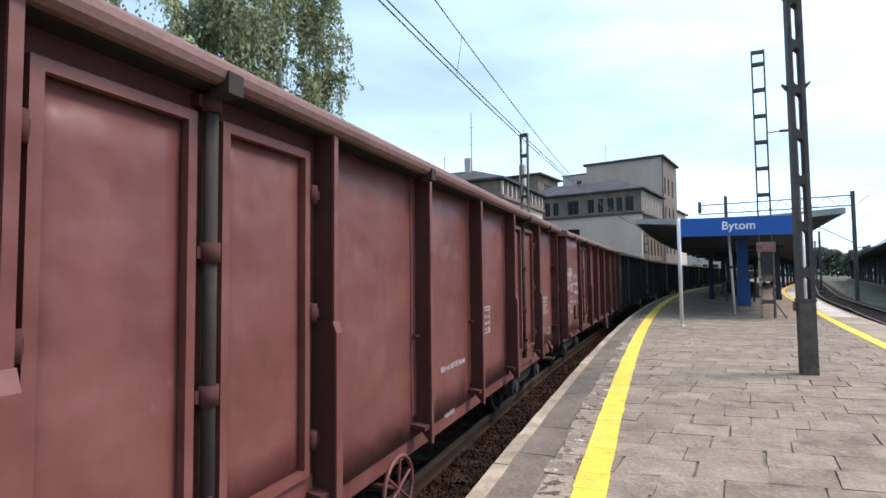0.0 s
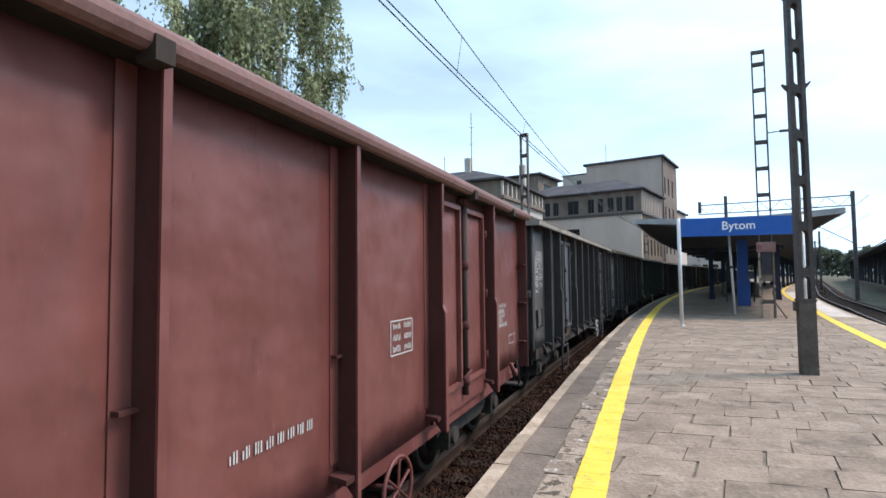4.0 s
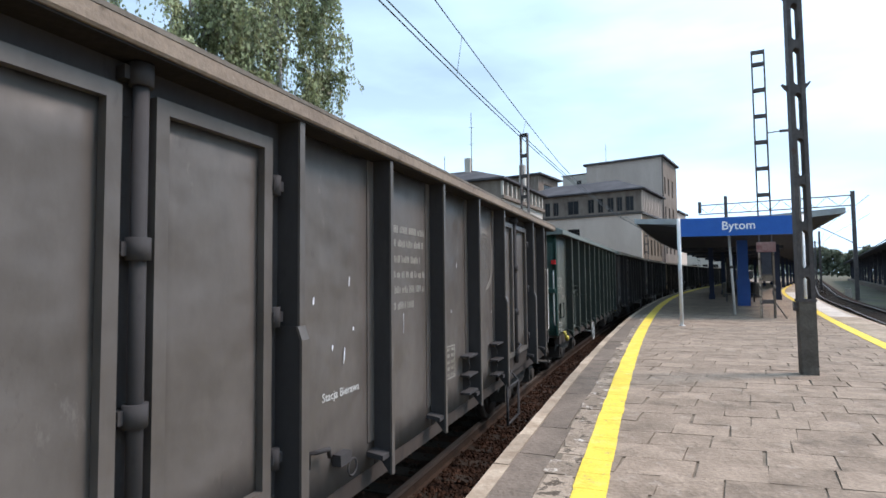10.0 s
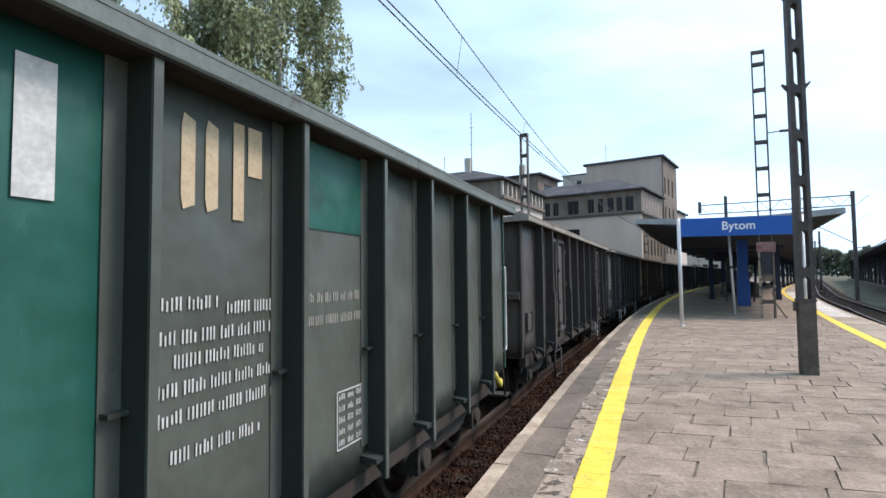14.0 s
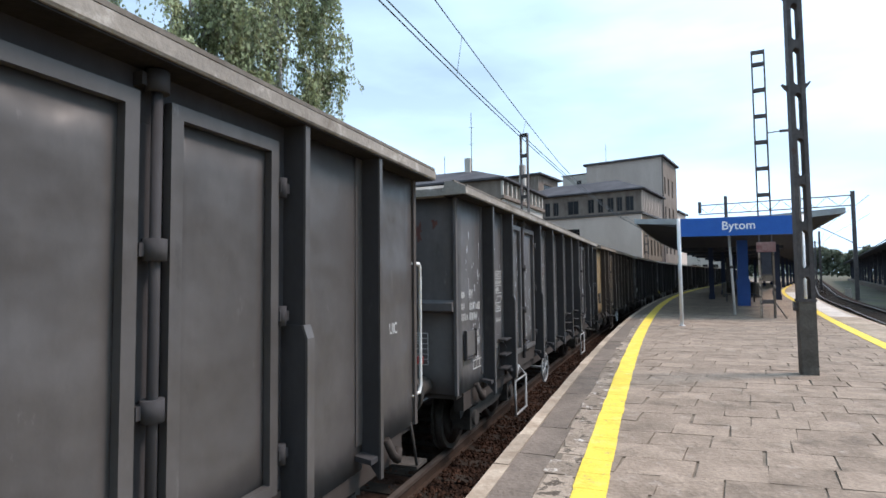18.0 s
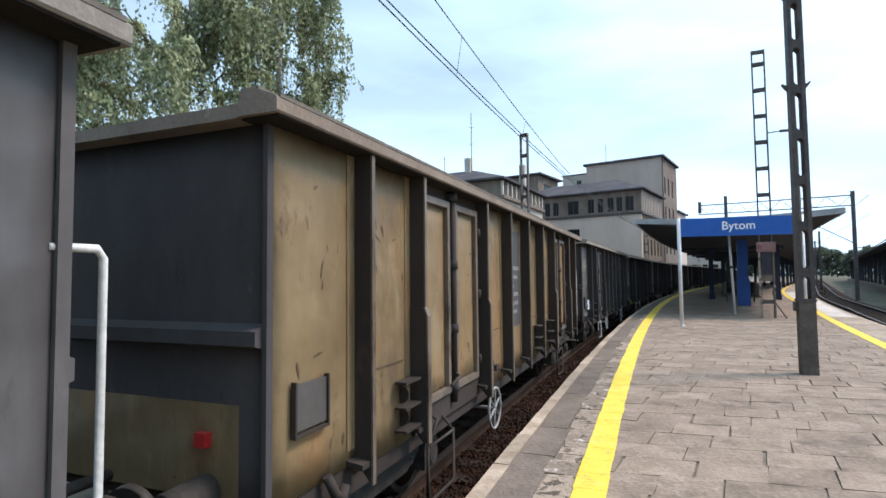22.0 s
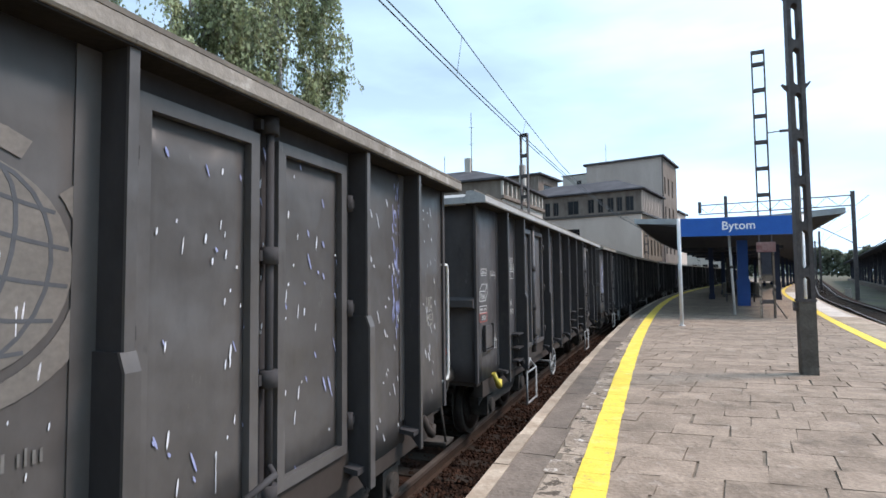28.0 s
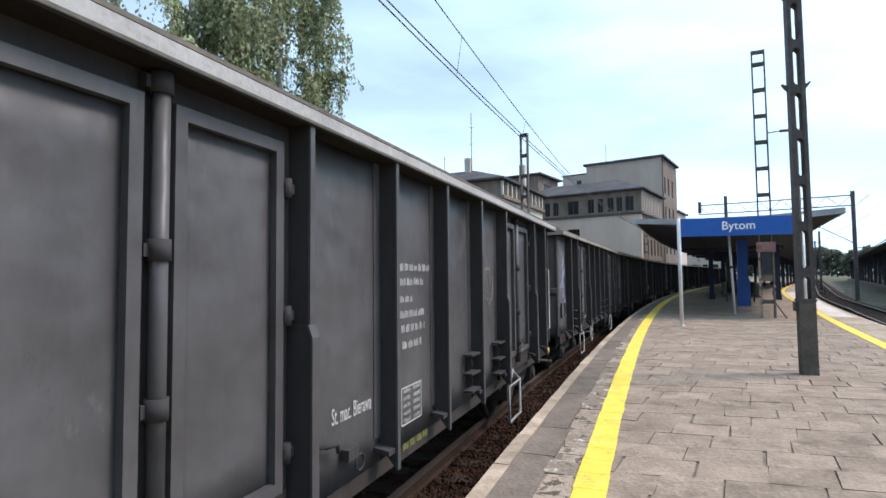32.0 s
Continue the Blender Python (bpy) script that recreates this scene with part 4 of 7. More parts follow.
            bent_rod(bm, [(xs, y - 0.33, 0.76), (xs, y - 0.1, 0.97), (sg * 1.3, y - 0.06, 1.02)], 0.015)
            bent_rod(bm, [(xs, y + 0.33, 0.76), (sg * 1.27, y + 0.33, 0.95)], 0.014)
            part("stirrup", bm, M_WHEEL_PAINT if paint in ("fresh", "slate", "dark") else post_mat, wg, "hanging step stirrup")
        for ys in (-1, 1):
            bm = bmesh.new()
            y = ys * (half - 0.62)
            bent_rod(bm, [(sg * 1.33, y - 0.05, 1.0), (sg * 1.37, y, 0.86), (sg * 1.36, y + 0.09, 0.80), (sg * 1.36, y + 0.14, 0.88)], 0.034)
            part("tow_hook", bm, M_HOOK_YELLOW if paint in ("green", "fresh") else dark, wg, "hooked towing lug")
            if ys > 0:
                continue
            y, wx = (ys * (half - 0.41), WALL_X) if kind != "red" else (ys * (half - 1.25), 1.40 if sg > 0 else WALL_X)
            hz = -0.11 if kind == "red" else 0.0
            xa, xb = sorted((sg * (wx + 0.012), sg * (wx + 0.035)))
            flap = part("label_holder", bm_box(xa, xb, y - 0.17, y + 0.17, 1.38 + hz, 1.68 + hz), PAINTS["dark"] if paint == "yellow" else body, wg, "flap of the consignment label holder", bevel=0.004)
            bm = bmesh.new()
            prism(bm, [(y + u, v + hz) for u, v in ((-0.19, 1.34), (0.19, 1.34), (0.19, 1.7), (0.172, 1.7), (0.172, 1.36), (-0.172, 1.36), (-0.172, 1.7), (-0.19, 1.7))], "x", *sorted((sg * (wx + 0.012), sg * (wx + 0.05))))
            part("holder_frame", bm, post_mat, flap)
    return wg


D_GREY, D_RED, D_GREEN = (2, 7), (1, 5), ()
WAGONS = {}
WAGONS[1] = wagon("red", "red", "cap_red", "oxide red open wagon with rounded rim and double doors", BAYS_RED, D_RED, wheel=4.9)
WAGONS[2] = wagon("red", "red", "cap_red", "oxide red open wagon with white stencilled data", BAYS_RED, D_RED, wheel=7.9)
WAGONS[3] = wagon("grey", "slate_dark", "cap_grey", "slate grey open wagon with bluish doors", BAYS_GREY, D_GREY, wheel=8.2, leaf_mat=PAINTS["blue_grey"])
WAGONS[4] = wagon("grey", "brown", "cap_brown", "weathered brown-grey open wagon with dusty rim", BAYS_GREY, D_GREY)
WAGONS[5] = wagon("green", "green", "cap_green", "dark green open wagon with bright green panels", BAYS_GREEN, D_GREEN, bright=("bright_green", (4, 5)), wheel=4.75)
WAGONS[6] = wagon("grey", "umber", "cap_grey", "brown-grey open wagon with faded white writing", BAYS_GREY, D_GREY, wheel=8.96)
WAGONS[7] = wagon("grey", "slate", "cap_grey", "slate grey open wagon splashed with white paint", BAYS_GREY, D_GREY)
WAGONS[8] = wagon("grey", "yellow", "cap_brown", "worn ochre yellow open wagon with scratched panels", BAYS_GREY, D_GREY, post_mat=PAINTS["brown_post"], frame_mat=PAINTS["tan_post"])
WAGONS[9] = wagon("grey", "dark", "cap_grey", "dark grey open wagon spattered with paint", BAYS_GREY, D_GREY)
WAGONS[10] = wagon("grey", "fresh", "cap_pale", "freshly painted dark grey open wagon", BAYS_GREY, D_GREY)
WAGONS[11] = wagon("grey", "slate", "cap_grey", "grey open wagon with blue and white scrawls", BAYS_GREY, D_GREY)


# ---- stencilled markings on the wagons' platform side (y from the near end, z above the rails) ----
WHITE = surface("stencil_white", (0.42, 0.42, 0.41), (0.6, 0.6, 0.58), 9, 0.7, 0.05, 40)
PALE = surface("stencil_faded_cream", (0.26, 0.25, 0.22), (0.4, 0.38, 0.34), 9, 0.7, 0.05, 40)
FADED = surface("stencil_ghost_grey", (0.12, 0.115, 0.107), (0.165, 0.157, 0.148), 6, 0.7, 0.05, 40)
TAN = surface("stencil_tan", (0.42, 0.32, 0.2), (0.52, 0.42, 0.28), 6, 0.7, 0.05, 40)
RED_MARK = surface("stencil_red", (0.38, 0.07, 0.06), (0.46, 0.1, 0.09), 6, 0.7, 0.05, 40)
HOOK_TXT = surface("stencil_yellow_green", (0.2, 0.22, 0.05), (0.3, 0.3, 0.08), 6, 0.7, 0.05, 40)
M_DISC_DIM = surface("globe_worn_beige", (0.12, 0.108, 0.096), (0.17, 0.152, 0.134), 3, 0.7, 0.05, 40)
M_DISC = surface("globe_beige", (0.165, 0.155, 0.14), (0.22, 0.205, 0.185), 3, 0.7, 0.05, 40)
M_PATCH = surface("dark_grey_overpaint", (0.055, 0.058, 0.065), (0.07, 0.073, 0.08), 2, 0.6, 0.08, 30)
M_SPLASH = surface("white_paint_splash", (0.55, 0.57, 0.62), (0.75, 0.76, 0.8), 6, 0.6, 0.05, 30)
M_SPLASH_BLUE = surface("blue_paint_splash", (0.2, 0.23, 0.45), (0.42, 0.45, 0.68), 6, 0.6, 0.05, 30)
M_SCRATCH = surface("rust_scratch", (0.06, 0.04, 0.026), (0.13, 0.085, 0.05), 9, 0.85, 0.2, 30)
M_PAPER = surface("white_label_paper", (0.6, 0.66, 0.7), (0.75, 0.8, 0.84), 6, 0.6, 0.02, 30)
FACE = Matrix(((0, 0, 1, 0), (1, 0, 0, 0), (0, 1, 0, 0), (0, 0, 0, 1)))     # x along the wagon, y up, z outwards
LIFT = WALL_X + 0.0055


def lift(k, y):
    """Where the painted surface stands: the red wagons' first panel and the doors are further out."""
    if k in (1, 2):
        return 1.406 if y < 1.8 else LIFT
    on_door = k != 5 and (2.1 < y < 3.95 or 8.9 < y < 10.75)
    return LIFT + (0.0125 if on_door else 0.0)


def mark(k, bm, mat, name="marking", label=""):
    """bm is drawn in y from the near end and z, as (y, z); it stands just off the wall."""
    ob = part(name, bm, mat, WAGONS[k], label)
    if name in ("marking", "paint_splash"):
        tagged(ob, label, kind="stuff")
    ob.matrix_basis = Matrix.Translation((lift(k, ob.data.vertices[0].co.x), -BODY / 2, 0)) @ FACE
    return ob


def flat(bm, pts, t=0.0012):
    lo = [bm.verts.new((y, z, 0)) for y, z in pts]
    hi = [bm.verts.new((y, z, t)) for y, z in pts]
    n = len(pts)
    for i in range(n):
        bm.faces.new((lo[i], lo[(i + 1) % n], hi[(i + 1) % n], hi[i]))
    bm.faces.new(hi)


def quad(bm, y0, y1, z0, z1):
    flat(bm, [(y0, z0), (y1, z0), (y1, z1), (y0, z1)])


def stroke(bm, a, b, w=0.011):
    a, b = Vector(a), Vector(b)
    d = (b - a).normalized()
    n = Vector((-d.y, d.x)) * w / 2
    flat(bm, [tuple(a - n), tuple(b - n), tuple(b + n), tuple(a + n)])


def outline(bm, y0, y1, z0, z1, w=0.011):
    for a, b in (((y0, z0), (y1, z0)), ((y1, z0), (y1, z1)), ((y1, z1), (y0, z1)), ((y0, z1), (y0, z0))):
        stroke(bm, a, b, w)


def dashes(bm, y0, y1, z0, z1, n, rng):
    """Unreadable writing: a run of thin uneven bars."""
    h = z1 - z0
    n = max(2, int((y1 - y0) / max(0.019, 0.36 * h)))
    step = (y1 - y0) / n
    gap = rng.randrange(4, 9)
    for i in range(n):
        if n > 8 and i % gap == gap - 1:
            continue
        a = y0 + (i + rng.uniform(0.1, 0.3)) * step
        quad(bm, a, a + step * rng.uniform(0.34, 0.5), z0 + h * rng.choice((0, 0, 0, 0.08)), z1 - h * rng.choice((0, 0, 0.05, 0.26)))


def bar(k, y0, y1, z0, z1, mat=None, n=5):
    bm = bmesh.new()
    c, h = (z0 + z1) / 2, min(z1 - z0, 0.085 if n > 4 else 0.125) / 2
    rng = random.Random(int(y0 * 1000 + z0 * 100))
    h *= 0.8
    dashes(bm, y0, y1, c - h, c + h, max(n, int((y1 - y0) / 0.075)), rng)
    mark(k, bm, mat or WHITE)


def words(k, y0, y1, z0, z1, text, mat=None):
    me = lettering(text, 1.0, mat or WHITE, 1.0, 0.002)
    xs, ys = [v.co.x for v in me.vertices], [v.co.y for v in me.vertices]
    sx, sy = (y1 - y0) / (max(xs) - min(xs)), (z1 - z0) / (max(ys) - min(ys))
    key = ("fit", text, round(sx, 3), round(sy, 3), (mat or WHITE).name)
    if key not in LETTERS:
        m2 = me.copy()
        m2.transform(Matrix.Diagonal((sx, sy, 1, 1)) @ Matrix.Translation((-min(xs), -min(ys), 0)))
        LETTERS[key] = m2
    piece("lettering", LETTERS[key], WAGONS[k], Matrix.Translation((lift(k, y0), -BODY / 2 + y0, z0)) @ FACE, "stencilled letters")


def frame_mark(k, y0, y1, z0, z1, mat=None):
    bm = bmesh.new()
    outline(bm, y0, y1, z0, z1)
    mark(k, bm, mat or WHITE)


def grid(k, y0, y1, z0, z1, rows, cols, mat=None):
    bm = bmesh.new()
    outline(bm, y0, y1, z0, z1)
    rng = random.Random(int(y0 * 100 + k))
    for r in range(rows):
        for c in range(cols):
            a, b = y0 + (y1 - y0) * c / cols, y0 + (y1 - y0) * (c + 1) / cols
            u, v = z0 + (z1 - z0) * r / rows, z0 + (z1 - z0) * (r + 1) / rows
            dashes(bm, a + (b - a) * 0.18, b - (b - a) * 0.12, u + (v - u) * 0.25, v - (v - u) * 0.2, 3, rng)
    mark(k, bm, mat or WHITE, label="stencilled load table")


def load_table(k, y0, y1, z0, z1, mat=None, figures=None):
    """The load limit table: a head row A B1 B2 C and two rows of figures."""
    mat = mat or WHITE
    bm = bmesh.new()
    w, h = y1 - y0, z1 - z0
    c0 = y0 + w * 0.2
    z_1, z_2 = z0 + h * 0.33, z0 + h * 0.67
    outline(bm, y0, y1, z0, z_2); outline(bm, c0, y1, z_2, z1)
    stroke(bm, (y0, z_1), (y1, z_1)); stroke(bm, (c0, z0), (c0, z_2))
    rng = random.Random(k)
    for i in range(4):
        a = c0 + (y1 - c0) * i / 4
        if i:
            stroke(bm, (a, z_1), (a, z1))
        if figures:
            words(k, a + 0.012, a + (y1 - c0) / 4 - 0.014, z_1 + h * 0.07, z_2 - h * 0.06, figures[i], mat)
        else:
            dashes(bm, a + 0.02, a + (y1 - c0) / 4 - 0.012, z_1 + h * 0.07, z_2 - h * 0.06, 3, rng)
    if figures:
        words(k, c0 + w * 0.25, y1 - w * 0.3, z0 + h * 0.07, z_1 - h * 0.07, "00,0t", mat)
        words(k, y0 + 0.015, c0 - 0.02, z0 + h * 0.07, z_1 - h * 0.07, "120", mat)
    else:
        dashes(bm, c0 + w * 0.25, y1 - w * 0.25, z0 + h * 0.07, z_1 - h * 0.07, 4, rng)
        dashes(bm, y0 + 0.015, c0 - 0.012, z0 + h * 0.07, z_1 - h * 0.07, 2, rng)
    mark(k, bm, mat, label="stencilled load limit table")
    for i, t in enumerate(("A", "B1", "B2", "C")):
        a = c0 + (y1 - c0) * (i + 0.25) / 4
        words(k, a, a + (y1 - c0) / 8 * (1.35 if len(t) > 1 else 1), z_2 + h * 0.07, z1 - h * 0.07, t, mat)
    words(k, y0 + w * 0.06, y0 + w * 0.14, z_1 + h * 0.07, z_2 - h * 0.07, "S", mat)


def hexagon(k, y0, y1, z0, z1, text, mat=None):
    bm = bmesh.new()
    c, d = (z0 + z1) / 2, (y1 - y0) * 0.1
    p = [(y0, c), (y0 + d, z0), (y1 - d, z0), (y1, c), (y1 - d, z1), (y0 + d, z1)]
    for a, b in zip(p, p[1:] + p[:1]):
        stroke(bm, a, b)
    mark(k, bm, mat or WHITE)
    if text:
        words(k, y0 + d * 1.6, y1 - d * 1.8, z0 + (z1 - z0) * 0.2, z1 - (z1 - z0) * 0.2, text, mat)


def crate(k, y0, y1, z0, z1, mat=None):
    """The loading volume sign: a box in outline with its figure."""
    bm = bmesh.new()
    d, h = (y1 - y0) * 0.28, (z1 - z0) * 0.42
    outline(bm, y0, y1 - d, z0, z1 - h)
    for a, b in (((y0, z1 - h), (y0 + d, z1)), ((y0 + d, z1), (y1, z1)), ((y1, z1), (y1, z0 + h)), ((y1, z0 + h), (y1 - d, z0)), ((y1 - d, z1 - h), (y1, z1))):
        stroke(bm, a, b)
    mark(k, bm, mat or WHITE)
    words(k, y0 + 0.03, y1 - d - 0.03, z0 + (z1 - z0 - h) * 0.2, z1 - h - (z1 - z0 - h) * 0.2, "71.6m", mat)


def span_mark(k, y0, y1, z0, z1, text, mat=None):
    bm = bmesh.new()
    m = z0 + (z1 - z0) * 0.45
    stroke(bm, (y0, z0), (y0, z1)); stroke(bm, (y1, z0), (y1, z1)); stroke(bm, (y0, m), (y1, m))
    mark(k, bm, mat or WHITE)
    words(k, y0 + 0.03, y1 - 0.03, m + 0.02, z1, text, mat)


def arrow(k, y0, y1, z0, z1, mat=None):
    bm = bmesh.new()
    c = (z0 + z1) / 2
    for a, b in (((y0, z0 + 0.02), (y0, z1 - 0.02)), ((y1, z0 + 0.02), (y1, z1 - 0.02)), ((y0, c), (y0 + (y1 - y0) * 0.2, c)), ((y1, c), (y1 - (y1 - y0) * 0.2, c))):
        stroke(bm, a, b, 0.016)
    mark(k, bm, mat or WHITE)
    words(k, y0 + (y1 - y0) * 0.27, y1 - (y1 - y0) * 0.27, z0 + 0.015, z1 - 0.015, "14.04m", mat)


def rail_symbol(k, y0, y1, z0, z1, mat=None):
    bm = bmesh.new()
    h = z0 + (z1 - z0) * 0.5
    outline(bm, y0, y1, z0, h)
    for f in (0.36, 0.68):
        stroke(bm, (y0 + (y1 - y0) * f, z0), (y0 + (y1 - y0) * f, h))
    c = (y0 + y1) / 2
    stroke(bm, (c, h + 0.03), (c, z1)); stroke(bm, (c - 0.06, h + 0.03), (c + 0.06, h + 0.03))
    mark(k, bm, mat or WHITE)


def ring_mark(k, y0, y1, z0, z1, mat=None):
    bm = bmesh.new()
    c, r = Vector(((y0 + y1) / 2, (z0 + z1) / 2)), (z1 - z0) / 2
    q = [c + Vector((r * math.cos(a), r * math.sin(a))) for a in [i * math.pi / 12 for i in range(24)]]
    for i, (a, b) in enumerate(zip(q, q[1:] + q[:1])):
        if i % 12 not in (2, 9):
            stroke(bm, a, b)
    mark(k, bm, mat or WHITE)
    words(k, c.x - r * 0.62, c.x + r * 0.62, c.y - r * 0.4, c.y + r * 0.4, "MC", mat)


def big_letter(k, y0, y1, z0, z1, shape, mat=None):
    """Plain stencil blocks in place of a company name."""
    bm = bmesh.new()
    w, h = y1 - y0, z1 - z0
    if shape == 0:
        quad(bm, y0, y0 + w * 0.36, z0, z1)
        quad(bm, y0 + w * 0.5, y1, z0 + h * 0.48, z1)
    elif shape == 1:
        for a, b in ((y0, y0 + w * 0.36), (y0 + w * 0.64, y1)):
            flat(bm, [(a + w * 0.06, z0), (b, z0 + h * 0.06), (b, z1 - h * 0.06), (a + w * 0.06, z1), (a, z1 - h * 0.14), (a, z0 + h * 0.14)])
    else:
        quad(bm, y0 + w * 0.2, y0 + w * 0.75, z0, z1)
    mark(k, bm, mat or WHITE, label="white stencil blocks of a company name")


def globe(k, y0, y1, z0, z1):
    """A round emblem: pale disc under dark meridians, with an open ring round it."""
    c, r = Vector(((y0 + y1) / 2, (z0 + z1) / 2)), (z1 - z0) / 2 * 0.95
    disc = M_GLOBE_OCHRE if k == 8 else M_DISC if k == 7 else M_DISC_DIM
    if k in (3, 7, 8, 9):
        bm = bmesh.new()
        flat(bm, [(c.x + r * 0.74 * math.cos(a), c.y + r * 0.74 * math.sin(a)) for a in [i * math.pi / 18 for i in range(36)]])
        mark(k, bm, disc, "emblem", "faded round globe emblem")
    bm = bmesh.new()
    turn = Matrix.Rotation(radians(-16), 2)
    lines = [[(f * math.cos(a), math.sin(a)) for a in [-math.pi / 2 + i * math.pi / 12 for i in range(13)]] for f in (-0.8, -0.42, 0.0, 0.42, 0.8)]
    for f in (-0.62, -0.28, 0.08, 0.44, 0.75):
        w = math.sqrt(1 - f * f)
        lines.append([(w * u, f - 0.1 * (1 - u * u) * (1 - f)) for u in (-1, -0.6, -0.2, 0.2, 0.6, 1)])
    for q in lines:
        q = [c + turn @ Vector(v) * r * 0.72 for v in q]
        for a, b in zip(q, q[1:]):
            stroke(bm, a, b, 0.016)
    ln = mark(k, bm, M_GLOBE_PALE if k == 8 else M_PATCH if k in (3, 7, 9) else M_DISC_DIM)
    ln.matrix_basis = Matrix.Translation((0.0012, 0, 0)) @ ln.matrix_basis
    bm = bmesh.new()
    for a0, a1 in ((0.35 * math.pi, 1.3 * math.pi), (-0.45 * math.pi, 0.22 * math.pi)):
        n = 18
        for i in range(n):
            a, b = a0 + (a1 - a0) * i / n, a0 + (a1 - a0) * (i + 1) / n
            t = 0.075 * r * (1.5 - abs(i / n - 0.5))
            flat(bm, [(c.x + (r * 0.9 + s * t) * math.cos(u), c.y + (r * 0.9 + s * t) * math.sin(u)) for u, s in ((a, -1), (b, -1), (b, 1), (a, 1))])
    mark(k, bm, disc)


M_GLOBE_PALE = surface("globe_pale_lines", (0.215, 0.162, 0.1), (0.25, 0.19, 0.12), 3, 0.7, 0.05, 40)
M_GLOBE_OCHRE = surface("globe_ochre_stain", (0.155, 0.112, 0.066), (0.205, 0.146, 0.084), 3, 0.7, 0.05, 40)


def patch_mark(k, y0, y1, z0, z1):
    bm = bmesh.new()
    quad(bm, y0, y1, z0, z1)
    mark(k, bm, PAINTS["bright_green"], label="bright green repainted patch")


def dark_patch(k, y0, y1, z0, z1):
    bm = bmesh.new()
    quad(bm, 5.235, 6.385, z0, z1)
    ob = mark(k, bm, M_PATCH, label="dark grey overpainted field")
    ob.matrix_basis = Matrix.Translation((-0.0013, 0, 0)) @ ob.matrix_basis


def label_paper(k, y0, y1, z0, z1):
    bm = bmesh.new()
    quad(bm, y0, y1, z0, z1)
    ob = mark(k, bm, M_PAPER, "paper_label", "white consignment label")
    ob.matrix_basis = Matrix.Translation((0.045, 0, 0)) @ ob.matrix_basis
    bm = bmesh.new()
    rng = random.Random(2)
    for i in range(4):
        z = z0 + (z1 - z0) * (0.2 + 0.2 * i)
        dashes(bm, y0 + 0.02, y1 - 0.02, z, z + 0.025, 3, rng)
    ob = mark(k, bm, M_PATCH)
    ob.matrix_basis = Matrix.Translation((0.048, 0, 0)) @ ob.matrix_basis


def splashes(k, y0, y1, z0, z1, n, seed, mat=None, size=1.0, label="dried white paint splashes", slant=0.0):
    rng = random.Random(seed)
    bm = bmesh.new()
    for i in range(n):
        y, z = rng.gauss((y0 + y1) / 2, (y1 - y0) / 4), rng.gauss((z0 + z1) / 2, (z1 - z0) / 4)
        if slant:
            y, z = rng.uniform(y0, y1), rng.uniform(z0, z1)
        if not (y0 < y < y1 and z0 < z < z1):
            continue
        # a drop with a rounded head, some with a thin run below
        ln, w = rng.choice((0.012, 0.016, 0.022, 0.03, 0.05)) * size, rng.uniform(0.003, 0.008) * size
        flat(bm, [(y + w * math.cos(a) + (0.12 - slant) * ln * math.sin(a), z + ln * math.sin(a)) for a in [j * math.pi / 4 for j in range(8)]])
        if rng.random() < (0.03 if slant else 0.09):
            run = rng.uniform(0.06, 0.3)
            flat(bm, [(y - w * 0.4, z - ln * 0.8), (y - w * 0.25, z - ln - run), (y + w * 0.25, z - ln - run), (y + w * 0.4, z - ln * 0.8)], 0.002)
    mark(k, bm, mat or M_SPLASH, "paint_splash", label)


def drips(k, rows, mat):
    """Large drops with long runs: y, z, half width, half height, length of the run."""
    for y, z, w, h, run in rows:
        bm = bmesh.new()
        edge = [(y + w * math.cos(a), z + h * math.sin(a)) for a in [math.pi * j / 8 for j in range(9)]]
        tail = [(y - w * 0.5, z - h), (y - w * 0.2, z - h - run * 0.4), (y - w * 0.14, z - h - run), (y + w * 0.16, z - h - run), (y + w * 0.22, z - h - run * 0.35), (y + w * 0.6, z - h * 0.8)]
        flat(bm, edge + tail)
        mark(k, bm, mat, "paint_drip", "pale paint drop with a long run")


def scratches(k, n, seed, y0=0.2, y1=12.6):
    """Long bent scars, rubbed to rusty steel."""
    rng = random.Random(seed)
    for i in range(n):
        y, z = rng.uniform(y0, y1), rng.uniform(1.1, 3.1)
        if min(abs(y - b) for b in BAYS_GREY) < 0.14:
            continue
        a = rng.choice((-1.4, -1.2, -0.7, 0.5, 1.3, -1.5, 1.5))
        ln, w = rng.choice((0.05, 0.08, 0.1, 0.14, 0.24)) * rng.uniform(0.8, 1.2), rng.uniform(0.006, 0.014)
        m = 7
        pts, p = [], Vector((y, z))
        for j in range(m + 1):
            pts.append(p.copy())
            p += Vector((math.cos(a), math.sin(a))) * ln / m
            a += rng.uniform(-0.22, 0.22)
        up, down = [], []
        for j, q in enumerate(pts):
            d = (pts[min(j + 1, m)] - pts[max(j - 1, 0)]).normalized()
            h = w * math.sin(math.pi * (0.06 + 0.88 * (j / m) ** 0.6)) * rng.uniform(0.6, 1.25)
            up.append(tuple(q + Vector((-d.y, d.x)) * h)); down.append(tuple(q - Vector((-d.y, d.x)) * h * rng.uniform(0.6, 1.0)))
        bm = bmesh.new()
        flat(bm, up + down[::-1], 0.0008)
        mark(k, bm, M_SCRATCH, "scratch")


